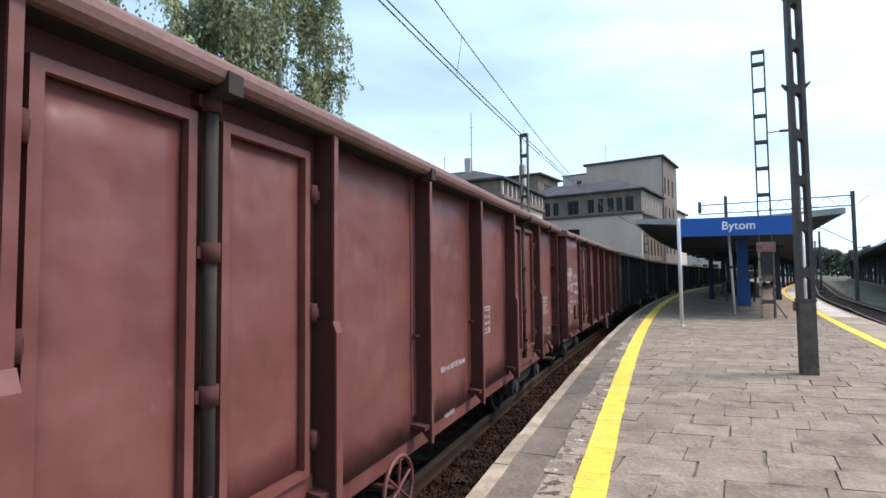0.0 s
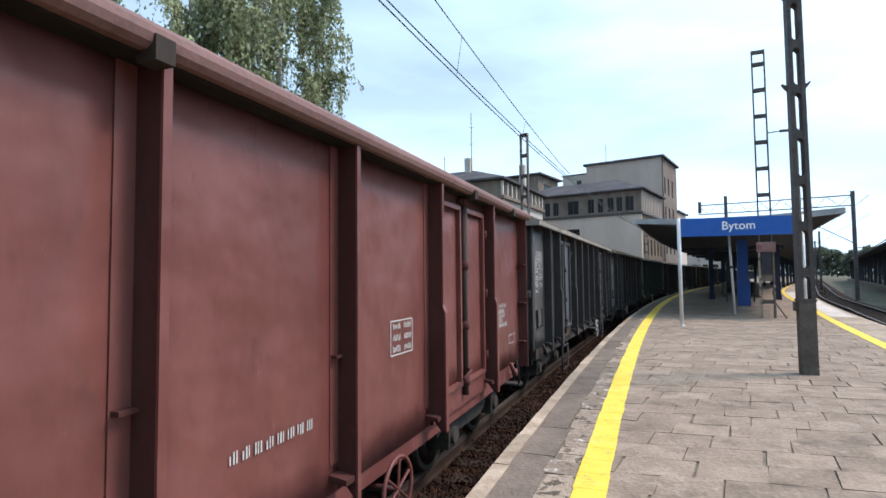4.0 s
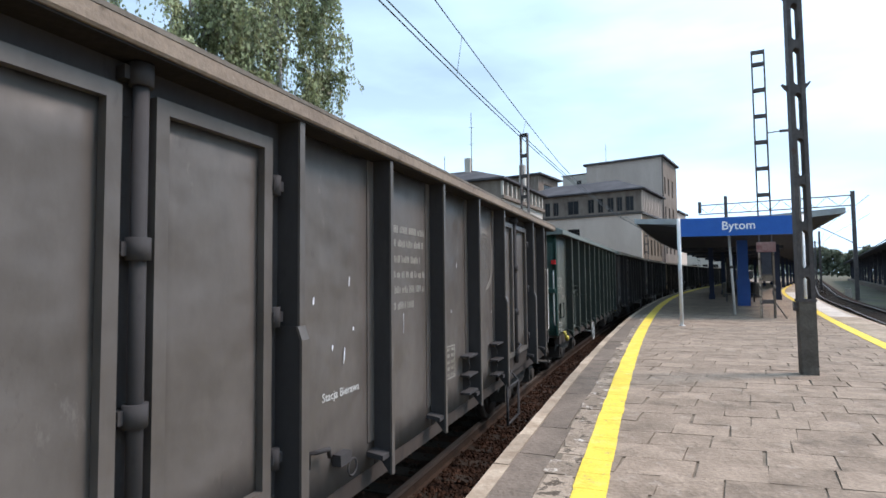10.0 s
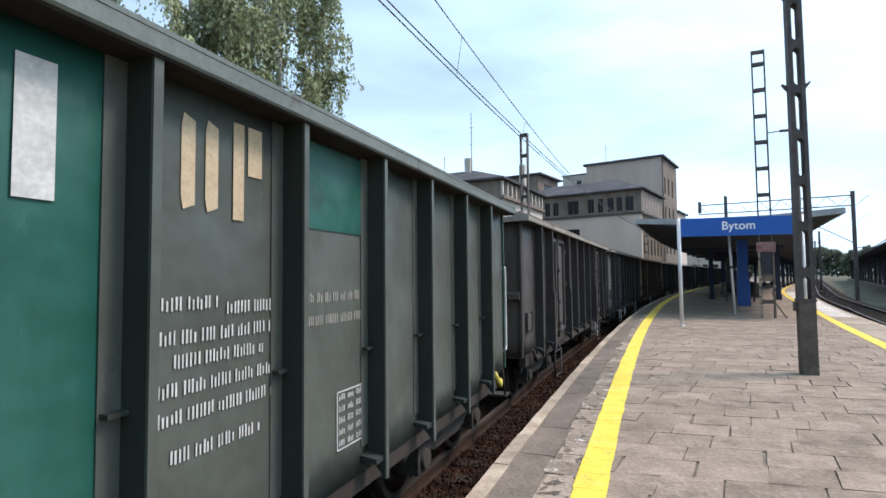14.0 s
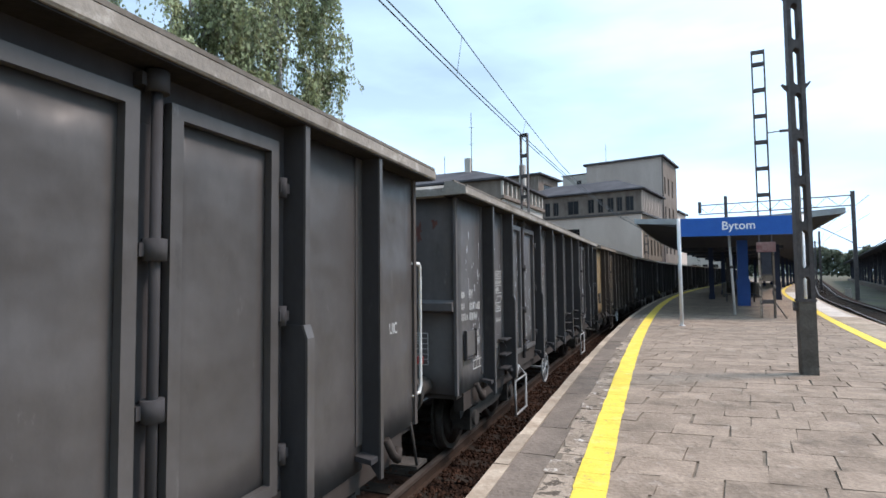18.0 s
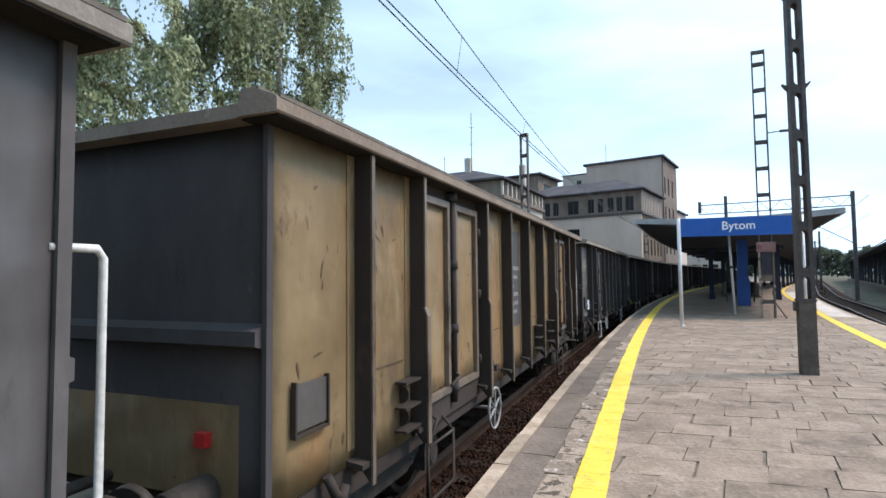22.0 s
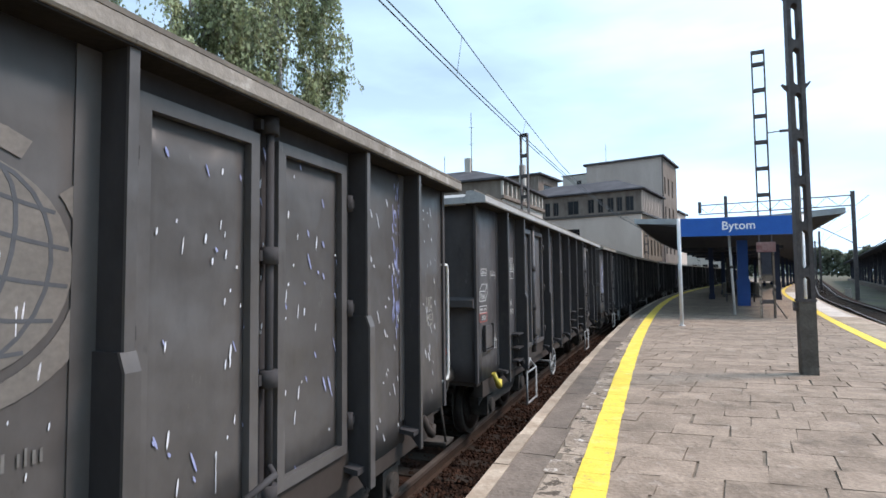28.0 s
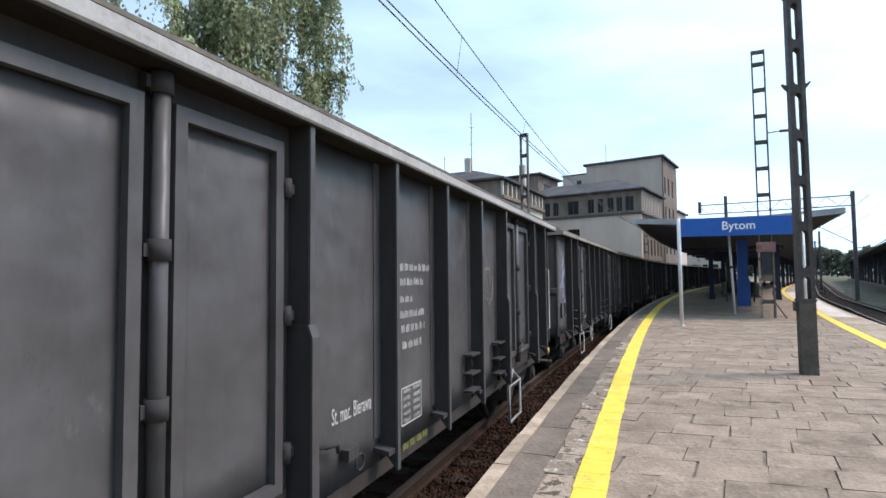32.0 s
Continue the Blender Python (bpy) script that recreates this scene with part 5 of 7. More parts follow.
bar(6, 6.84, 7.4, 2.175, 2.260, WHITE, 8)
bar(6, 6.84, 7.58, 2.315, 2.400, WHITE, 8)
bar(6, 6.84, 7.56, 2.455, 2.540, WHITE, 8)
bar(6, 6.84, 7.42, 2.595, 2.680, WHITE, 8)
bar(6, 6.84, 7.2, 2.735, 2.820, WHITE, 8)
bar(6, 6.84, 7.63, 2.87, 2.955, WHITE, 8)
bar(1, 11.91, 12.42, 1.56, 1.635, WHITE, 6)
bar(1, 11.91, 12.15, 1.635, 1.710, WHITE, 6)
bar(1, 11.91, 12.32, 1.71, 1.785, WHITE, 6)
bar(1, 11.91, 12.33, 1.785, 1.860, WHITE, 6)
bar(1, 11.91, 12.4, 1.86, 1.935, WHITE, 6)
grid(1, 7.64, 8.03, 1.60, 1.95, 4, 3)
bar(1, 11.39, 11.88, 1.28, 1.34, PALE)
bar(1, 6.19, 6.97, 1.33, 1.41)
bar(1, 6.29, 6.60, 0.83, 0.89)
load_table(2, 0.19, 0.94, 2.225, 2.55, None, ("41,0", "47,0", "49,0", "57,0"))
hexagon(2, 0.244, 0.51, 2.035, 2.15, "35.5 m")
frame_mark(2, 0.622, 0.925, 2.06, 2.155)
words(2, 0.64, 0.91, 2.075, 2.14, "22700kg")
frame_mark(2, 0.622, 0.925, 1.94, 2.05, RED_MARK)
words(2, 0.672, 0.872, 1.96, 2.03, "20.0t")
bar(2, 0.6, 0.95, 1.8, 1.85)
arrow(2, 0.583, 0.965, 1.645, 1.765)
crate(2, 0.582, 0.947, 1.39, 1.6)
span_mark(2, 0.204, 0.489, 1.53, 1.65, "12.8 m")
bar(2, 1.136, 1.252, 2.26, 2.40, WHITE, 4)
bar(2, 1.138, 1.254, 2.08, 2.21, WHITE, 4)
bar(2, 1.37, 1.765, 2.08, 2.21, WHITE, 4)
bar(2, 1.14, 1.386, 1.86, 1.98, WHITE, 4)
bar(2, 1.45, 1.755, 1.86, 1.98, WHITE, 4)
words(2, 1.358, 1.543, 2.275, 2.385, "RIV")
words(2, 1.133, 1.425, 1.645, 1.765, "Eaos")
bar(2, 6.13, 6.89, 1.36, 1.45)
grid(2, 8.04, 8.49, 1.68, 1.98, 3, 2)
bar(2, 11.62, 12.05, 1.86, 1.98, WHITE, 8)
bar(2, 11.61, 11.95, 1.78, 1.89, WHITE, 8)
bar(2, 11.61, 11.96, 1.71, 1.83, WHITE, 8)
bar(2, 11.60, 11.83, 1.65, 1.75, WHITE, 8)
bar(2, 11.60, 12.10, 1.54, 1.71, WHITE, 8)
frame_mark(2, 12.21, 12.58, 1.29, 1.42)
load_table(3, 0.230, 0.870, 2.52, 2.85, None, ("43,5", "49,5", "51,5", "59,5"))
frame_mark(3, 0.210, 0.490, 2.29, 2.50)
words(3, 0.230, 0.480, 2.41, 2.48, "20.450kg")
words(3, 0.270, 0.420, 2.31, 2.38, "20.0t")
crate(3, 0.580, 0.900, 2.29, 2.49)
hexagon(3, 0.220, 0.470, 2.15, 2.25, "35.7m")
span_mark(3, 0.580, 0.820, 2.09, 2.23, "12.8m")
words(3, 0.260, 0.420, 2.03, 2.09, "14.04m")
rail_symbol(3, 0.180, 0.490, 1.36, 1.60)
words(3, 1.39, 1.54, 2.75, 2.85, "RIV")
bar(3, 1.39, 1.80, 2.58, 2.66, WHITE, 3)
bar(3, 1.26, 1.39, 2.44, 2.52, WHITE, 3)
bar(3, 1.48, 1.77, 2.45, 2.53, WHITE, 3)
bar(3, 1.26, 1.37, 2.28, 2.35, WHITE, 3)
words(3, 1.27, 1.40, 2.13, 2.22, "29")
bar(3, 5.41, 6.10, 2.77, 2.86, WHITE, 9)
bar(3, 5.41, 5.75, 2.64, 2.71, WHITE, 9)
bar(3, 5.41, 5.94, 2.51, 2.57, WHITE, 9)
bar(3, 5.41, 6.16, 2.36, 2.43, WHITE, 9)
bar(3, 5.41, 6.16, 2.24, 2.31, WHITE, 9)
bar(3, 5.41, 6.00, 2.12, 2.19, WHITE, 9)
words(3, 4.34, 4.84, 1.42, 1.58, "St. mac. Bierawa")
grid(3, 6.86, 7.23, 1.21, 1.63, 5, 2)
globe(3, 8.03, 8.69, 1.93, 2.71)
bar(3, 8.12, 8.79, 1.66, 1.85, FADED, 9)
words(3, 12.31, 12.46, 1.70, 1.83, "UIC")
ring_mark(3, 12.32, 12.44, 1.90, 2.05)
load_table(4, 0.13, 0.89, 2.51, 2.83, PALE)
hexagon(4, 0.23, 0.48, 2.35, 2.46, "35.7m", PALE)
bar(4, 0.22, 0.49, 2.24, 2.29, PALE, 4)
bar(4, 0.22, 0.48, 1.88, 1.94, PALE, 4)
bar(4, 0.27, 0.43, 1.80, 1.84, PALE, 4)
span_mark(4, 0.22, 0.48, 2.02, 2.15, "12.8m", PALE)
crate(4, 0.55, 0.90, 2.02, 2.25, PALE)
frame_mark(4, 0.22, 0.51, 1.87, 1.97, PALE)
rail_symbol(4, 0.19, 0.57, 1.24, 1.52, PALE)
bar(4, 0.21, 0.59, 1.04, 1.14, PALE, 7)
bar(4, 1.46, 1.79, 2.62, 2.68, PALE, 3)
bar(4, 1.46, 1.84, 2.49, 2.58, PALE, 3)
bar(4, 5.49, 6.26, 2.72, 2.88, PALE, 10)
bar(4, 5.48, 6.23, 2.61, 2.74, PALE, 10)
bar(4, 5.53, 6.15, 2.48, 2.58, PALE, 10)
bar(4, 5.45, 6.26, 2.35, 2.43, PALE, 10)
bar(4, 5.44, 6.26, 2.20, 2.31, PALE, 10)
bar(4, 5.44, 6.00, 2.06, 2.16, PALE, 10)
frame_mark(4, 5.34, 5.44, 2.25, 2.38, PALE)
grid(4, 6.82, 7.10, 1.24, 1.59, 5, 2, PALE)
globe(4, 7.8, 8.75, 2.12, 3.06)
words(4, 12.30, 12.44, 2.04, 2.15, "UIC", PALE)
ring_mark(4, 12.32, 12.44, 1.87, 2.02, PALE)
big_letter(5, 4.45, 4.69, 2.67, 3.20, 0)
big_letter(5, 4.78, 5.04, 2.66, 3.19, 0)
big_letter(5, 5.54, 5.77, 2.68, 3.17, 1)
big_letter(5, 5.88, 6.15, 2.67, 3.20, 2)
big_letter(5, 6.67, 6.91, 2.71, 3.19, 1, TAN)
big_letter(5, 7.02, 7.25, 2.69, 3.23, 0, TAN)
bar(5, 4.43, 4.54, 2.23, 2.32, WHITE, 3)
bar(5, 4.44, 4.52, 2.07, 2.17, WHITE, 3)
bar(5, 4.65, 5.04, 2.06, 2.18, WHITE, 3)
bar(5, 4.43, 4.64, 1.90, 2.02, WHITE, 3)
bar(5, 4.69, 4.98, 1.90, 2.01, WHITE, 3)
words(5, 4.43, 4.62, 1.74, 1.84, "Eaos")
bar(5, 6.54, 6.93, 2.19, 2.31, WHITE, 9)
bar(5, 6.98, 7.37, 2.17, 2.26, WHITE, 9)
bar(5, 6.56, 7.34, 2.03, 2.15, WHITE, 9)
bar(5, 6.64, 7.28, 1.91, 2.04, WHITE, 9)
bar(5, 6.53, 7.39, 1.75, 1.94, WHITE, 9)
bar(5, 6.53, 7.38, 1.60, 1.83, WHITE, 9)
bar(5, 6.63, 7.25, 1.42, 1.64, WHITE, 9)
bar(5, 7.71, 8.46, 2.19, 2.28, PALE, 8)
bar(5, 7.72, 8.43, 2.02, 2.14, PALE, 8)
grid(5, 8.07, 8.43, 1.13, 1.54, 5, 3)
patch_mark(5, 7.70, 8.61, 2.70, 3.29)
grid(5, 0.10, 0.60, 2.11, 2.31, 3, 3, PALE)
crate(5, 0.47, 0.79, 1.79, 2.07, PALE)
frame_mark(5, 0.12, 0.41, 1.96, 2.06, PALE)
hexagon(5, 0.78, 1.04, 1.72, 1.83, "", PALE)
bar(5, 0.20, 0.38, 1.64, 1.70, PALE, 5)
bar(5, 0.12, 0.44, 1.48, 1.54, PALE, 5)
bar(5, 0.12, 0.73, 0.92, 1.15, PALE, 5)
rail_symbol(5, 0.14, 0.51, 1.09, 1.39)
globe(6, 8.08, 8.67, 2.13, 2.68)
bar(6, 7.96, 8.76, 1.71, 1.85, FADED, 9)
words(6, 12.29, 12.44, 1.86, 1.96, "UIC")
bar(7, 0.16, 0.28, 2.09, 2.19, WHITE, 4)
bar(7, 0.16, 0.27, 1.95, 2.05, WHITE, 4)
bar(7, 0.45, 0.87, 1.92, 2.05, WHITE, 4)
bar(7, 0.16, 0.38, 1.81, 1.92, WHITE, 4)
bar(7, 0.44, 0.75, 1.79, 1.92, WHITE, 4)
words(7, 0.44, 0.58, 2.09, 2.20, "RIV")
words(7, 0.57, 0.79, 1.59, 1.70, "Eaos")
words(7, 0.59, 0.80, 1.47, 1.57, "3129")
load_table(7, 1.30, 1.92, 2.12, 2.44)
crate(7, 1.59, 1.91, 1.85, 2.07)
frame_mark(7, 1.28, 1.55, 1.96, 2.06)
frame_mark(7, 1.28, 1.55, 1.87, 1.96, RED_MARK)
hexagon(7, 1.30, 1.52, 1.68, 1.80, "35.7m")
bar(7, 1.60, 1.83, 1.68, 1.77, WHITE, 6)
bar(7, 1.31, 1.57, 1.50, 1.56, WHITE, 6)
bar(7, 1.30, 1.67, 1.29, 1.41, WHITE, 6)
rail_symbol(7, 0.57, 0.93, 1.18, 1.39)
globe(7, 7.57, 8.59, 1.83, 2.85)
bar(7, 7.62, 8.60, 1.70, 1.80, PALE, 9)
dark_patch(8, 5.40, 6.47, 1.55, 3.10)
bar(8, 5.46, 6.35, 2.43, 2.56, WHITE, 9)
bar(8, 5.46, 6.16, 2.30, 2.40, WHITE, 9)
bar(8, 5.46, 5.90, 2.15, 2.27, WHITE, 9)
bar(8, 5.46, 6.17, 1.99, 2.16, WHITE, 9)
bar(8, 5.50, 6.17, 1.83, 2.03, WHITE, 9)
bar(8, 5.50, 6.11, 1.68, 1.91, WHITE, 9)
globe(8, 7.82, 8.74, 2.12, 2.94)
words(8, 12.42, 12.57, 2.00, 2.10, "UIC", PALE)
ring_mark(8, 12.43, 12.56, 1.82, 1.99, PALE)
load_table(9, 0.08, 0.83, 2.51, 2.84, PALE)
hexagon(9, 0.19, 0.45, 2.36, 2.47, "", PALE)
bar(9, 0.18, 0.44, 2.26, 2.32, PALE, 5)
bar(9, 0.18, 0.46, 1.92, 1.99, PALE, 5)
bar(9, 0.22, 0.41, 1.83, 1.88, PALE, 5)
bar(9, 0.27, 0.64, 1.10, 1.17, PALE, 5)
span_mark(9, 0.18, 0.44, 2.06, 2.18, "12.8m", PALE)
crate(9, 0.52, 0.88, 2.03, 2.26, PALE)
rail_symbol(9, 0.18, 0.43, 1.29, 1.54, PALE)
label_paper(9, 0.61, 0.96, 1.29, 1.58)
globe(9, 7.78, 8.82, 1.86, 2.98)
bar(9, 7.71, 8.61, 1.64, 1.83, FADED, 9)
words(9, 12.35, 12.49, 2.04, 2.16, "UIC", PALE)
ring_mark(9, 12.36, 12.49, 1.86, 2.03, PALE)
hexagon(10, 0.17, 0.44, 2.38, 2.47, "36.0 m")
span_mark(10, 0.60, 0.83, 2.33, 2.45, "12.7m")
crate(10, 0.12, 0.45, 2.03, 2.26)
frame_mark(10, 0.12, 0.42, 1.87, 1.96)
frame_mark(10, 0.12, 0.42, 1.75, 1.86, RED_MARK)
words(10, 0.20, 0.38, 1.77, 1.83, "20.0 t")
bar(10, 0.14, 0.41, 1.89, 1.94, WHITE, 6)
rail_symbol(10, 0.65, 0.92, 1.33, 1.54)
load_table(10, 1.19, 1.87, 2.33, 2.66, None, ("43,0t", "49,0t", "51,0t", "59,0t"))
words(10, 1.35, 1.51, 2.08, 2.16, "RIV")
bar(10, 1.22, 1.32, 2.08, 2.16, WHITE, 4)
bar(10, 1.22, 1.32, 1.92, 2.02, WHITE, 4)
bar(10, 1.35, 1.77, 1.88, 2.00, WHITE, 4)
bar(10, 1.22, 1.42, 1.75, 1.84, WHITE, 4)
bar(10, 1.49, 1.83, 1.74, 1.85, WHITE, 4)
words(10, 1.22, 1.44, 1.59, 1.69, "Eaos")
words(10, 1.23, 1.46, 1.43, 1.54, "3129")
bar(10, 5.59, 6.32, 2.41, 2.51, WHITE, 9)
bar(10, 5.59, 6.11, 2.28, 2.37, WHITE, 9)
bar(10, 5.59, 5.86, 2.13, 2.20, WHITE, 9)
bar(10, 5.59, 6.13, 1.98, 2.07, WHITE, 9)
bar(10, 5.61, 6.14, 1.85, 1.94, WHITE, 9)
bar(10, 5.63, 6.06, 1.70, 1.79, WHITE, 9)
words(10, 4.49, 5.05, 1.32, 1.44, "St. mac. Bierawa")
grid(10, 5.61, 6.04, 1.03, 1.36, 5, 2)
globe(10, 8.08, 8.56, 1.93, 2.52)
bar(10, 5.63, 6.22, 0.78, 0.89, HOOK_TXT, 7)
splashes(7, 0.15, 1.9, 1.3, 3.0, 55, 1)
splashes(7, 2.1, 3.9, 1.2, 3.0, 80, 2)
splashes(7, 4.1, 5.1, 1.2, 3.1, 60, 3, None, 0.8)
splashes(7, 5.3, 6.3, 1.1, 3.0, 48, 4, None, 0.8)
splashes(7, 6.5, 7.55, 1.1, 3.0, 60, 5, None, 0.75)
splashes(7, 7.7, 8.7, 1.2, 3.1, 60, 6)
splashes(7, 8.5, 8.77, 2.3, 3.2, 90, 7, M_SPLASH_BLUE, 0.7, "blue and white scrawl")
splashes(7, 8.95, 9.75, 2.2, 3.2, 120, 27)
splashes(7, 8.9, 10.7, 1.2, 3.1, 120, 8)
drips(7, ((4.19, 2.72, 0.02, 0.05, 0.42), (4.62, 2.66, 0.009, 0.03, 0.05), (4.58, 2.52, 0.008, 0.03, 0.12), (4.46, 2.1, 0.009, 0.03, 0.16), (4.75, 1.36, 0.006, 0.02, 0.3)), M_SPLASH)
drips(7, ((3.86, 2.82, 0.022, 0.06, 0.75), (3.85, 2.2, 0.02, 0.06, 0.5), (3.84, 1.78, 0.014, 0.05, 0.5), (3.82, 2.4, 0.012, 0.03, 0.2)), M_SPLASH_BLUE)
splashes(9, 1.1, 1.95, 1.4, 3.1, 60, 9)
splashes(9, 1.1, 1.95, 2.3, 3.2, 60, 10, M_SPLASH_BLUE, 1.2, "blue paint splashes")
splashes(9, 2.2, 3.9, 1.4, 3.0, 70, 11)
splashes(9, 5.3, 7.5, 1.1, 3.1, 90, 12, None, 0.8)
splashes(9, 7.7, 8.7, 1.1, 3.1, 40, 13, None, 0.7)
splashes(9, 8.9, 10.7, 1.2, 3.1, 70, 14, None, 0.9)
splashes(9, 8.95, 10.7, 1.0, 3.1, 45, 34, M_SPLASH_BLUE, 1.1, "slanting blue paint flecks", 0.5)
splashes(9, 10.9, 11.7, 1.0, 3.2, 40, 15, None, 1.2, "slanting white paint flecks", 0.5)
splashes(9, 11.9, 12.6, 1.0, 3.2, 55, 35, None, 1.0, "slanting white paint flecks", 0.5)
splashes(9, 11.55, 11.72, 1.9, 3.2, 60, 16, M_SPLASH_BLUE, 1.3, "blue paint splashes", 0.2)
splashes(11, 0.15, 0.95, 1.4, 3.1, 120, 17, M_SPLASH_BLUE, 1.6, "blue and white scrawl")
splashes(11, 0.15, 1.9, 1.2, 3.0, 90, 18, None, 2.2)
splashes(4, 2.2, 12.5, 1.2, 3.0, 26, 19, None, 1.3, "white paint drips")
scratches(8, 150, 25)
scratches(4, 5, 6)
scratches(7, 10, 7)

# hatch in the green wagon's side, and lugs on the red wagons' rims
hatch = door_leaf(1, 1.21 - BODY / 2, 2.08 - BODY / 2, 0.98, 1.96, PAINTS["green"], PAINTS["green"], WAGONS[5])
bm = bmesh.new()
for z0, z1, x in ((1.965, 1.98, 1.40), (1.98, 2.08, 1.31), (2.08, 2.095, 1.40)):
    box(bm, WALL_X + 0.015, x, 1.175 - BODY / 2, 2.185 - BODY / 2, z0, z1)
part("hatch_rail", bm, PAINTS["green_post"], WAGONS[5], "channel rail over the side hatch")
bm = bmesh.new()
box(bm, WALL_X + 0.014, 1.37, 2.07 - BODY / 2, 2.1 - BODY / 2, 0.98, 1.964)
part("hatch_stile", bm, PAINTS["green_post"], WAGONS[5])
bm = bmesh.new()
box(bm, WALL_X + 0.014, 1.4, 2.101 - BODY / 2, 2.18 - BODY / 2, 1.8, 1.88)
part("hatch_lug", bm, PAINTS["green_post"], WAGONS[5], bevel=0.01)
bm = bmesh.new()
box(bm, 1.18, 1.275, -BODY / 2 - 0.065, -BODY / 2 - 0.006, 2.64, 2.74)
part("lamp_bracket", bm, M_RED_PAINT, WAGONS[5], "red lamp bracket on the corner", bevel=0.012)
bm = bmesh.new()
bent_rod(bm, [(1.21, -BODY / 2 + 0.06, 2.5), (1.21, -BODY / 2 - 0.01, 2.42), (1.215, -BODY / 2 - 0.02, 2.36), (1.215, -BODY / 2 - 0.02, 1.27), (1.23, -BODY / 2 + 0.02, 1.2)], 0.016)
part("hand_rail", bm, M_RAILING, WAGONS[5], "white-painted hand rail on the corner")
part("end_panel", bm_box(-1.06, 1.06, -BODY / 2 + 0.018, -BODY / 2 + 0.0225, 0.98, 1.58), PAINTS["yellow"], WAGONS[8], "ochre lower sheet of the end wall")
for a, b in zip(BAYS_GREY, BAYS_GREY[1:]):
    if b - a < 1.5:
        bm = bmesh.new()
        quad(bm, a + 0.05, b - 0.14, 1.6, 1.612)
        mark(8, bm, M_SCRATCH, "weld_seam", "rusty weld seam across the panel")


def ragged(y, z, w, h, seed):
    """A flat patch with a torn outline."""
    rng = random.Random(seed)
    bm = bmesh.new()
    f = [rng.uniform(0, 6.3) for _ in range(3)]
    ring = []
    for j in range(40):
        q = j * math.pi / 20
        g = 0.62 + 0.2 * math.sin(3 * q + f[0]) + 0.14 * math.sin(7 * q + f[1]) + 0.1 * math.sin(13 * q + f[2])
        ring.append((y + w * 0.8 * g * math.cos(q), z + h * 0.8 * g * math.sin(q)))
    flat(bm, ring, 0.0006)
    return bm


M_END_RUST = surface("end_wall_rust", (0.07, 0.03, 0.024), (0.12, 0.045, 0.035), 7, 0.85, 0.2, 30)
M_PRIMER = surface("dull_red_primer", (0.082, 0.056, 0.052), (0.115, 0.058, 0.05), 14, 0.8, 0.1, 40)
for row in ((4.45, 2.5, 0.17, 0.045), (4.9, 2.41, 0.15, 0.05), (5.08, 2.46, 0.08, 0.05), (4.24, 2.28, 0.06, 0.07), (4.3, 2.12, 0.03, 0.05)):
    mark(7, ragged(*row, int(row[0] * 100)), M_PRIMER, "primer_patch", "patch of dull red primer")
for row in ((0.52, 2.9, 0.24, 0.14), (0.78, 2.92, 0.1, 0.2), (0.3, 2.8, 0.2, 0.12), (1.0, 3.02, 0.07, 0.1)):
    ob = part("rust_patch", ragged(*row, int(row[0] * 100)), M_END_RUST, WAGONS[7], "rusty red patch on the end wall")
    ob.matrix_basis = Matrix.Translation((0, -BODY / 2 + 0.0245, 0)) @ Matrix.Rotation(math.pi / 2, 4, "X")
grid(7, 5.73, 6.02, 1.14, 1.53, 4, 3)
bar(7, 5.80, 6.2, 0.92, 1.0, WHITE, 8)
words(4, 4.48, 4.97, 1.49, 1.57, "Stacja Bierawa")
words(1, 11.5, 11.96, 1.25, 1.32, "OSTRAVA HL. N.")
frame_mark(1, 12.3, 12.6, 1.14, 1.24)
for k in (1, 2):
    for y in (1.0, 2.92, 5.5, 9.88, 11.8):
        bm = bmesh.new()
        box(bm, 1.40, 1.515, y - 0.05 - BODY / 2, y + 0.05 - BODY / 2, CAP_Z - 0.05, CAP_Z + 0.06)
        part("rim_lug", bm, PAINTS["brown_post"], WAGONS[k], "dark steel lug on the rim", bevel=0.01)
for k in (10, 5, 7):
    # data panel stencilled on the near end wall
    x0, x1, z0, z1 = (0.12, 0.76, 2.16, 2.78) if k == 10 else (0.56, 0.9, 1.3, 1.68) if k == 7 else (0.66, 1.0, 1.53, 1.92)
    bm = bmesh.new()
    outline(bm, x0, x1, z0, z1)
    rng = random.Random(k)
    for r in range(6):
        z = z0 + (z1 - z0) * r / 6
        if r:
            stroke(bm, (x0, z), (x1, z), 0.007)
        dashes(bm, x0 + 0.03, x1 - rng.uniform(0.03, 0.2), z + 0.02, z + (z1 - z0) / 6 - 0.02, 6, rng)
    ob = part("marking", bm, WHITE, WAGONS[k], "stencilled data panel on the end wall")
    ob.matrix_basis = Matrix.Translation((0, -BODY / 2 + 0.0235, 0)) @ Matrix.Rotation(math.pi / 2, 4, "X")
for k in range(12, 21):
    WAGONS[k] = copy_thing(WAGONS[(4, 9, 11, 6)[k % 4]], Matrix.Identity(4))
    tagged(WAGONS[k], "dark grey open wagon far down the train")


# ---- station sign, masts, platform shelter ----
def slanted(a, b):
    """A pose at a with x running level towards b."""
    d = Vector(b) - Vector(a)
    return Matrix.Translation(a) @ Matrix.Rotation(math.atan2(d.y, d.x), 4, "Z")


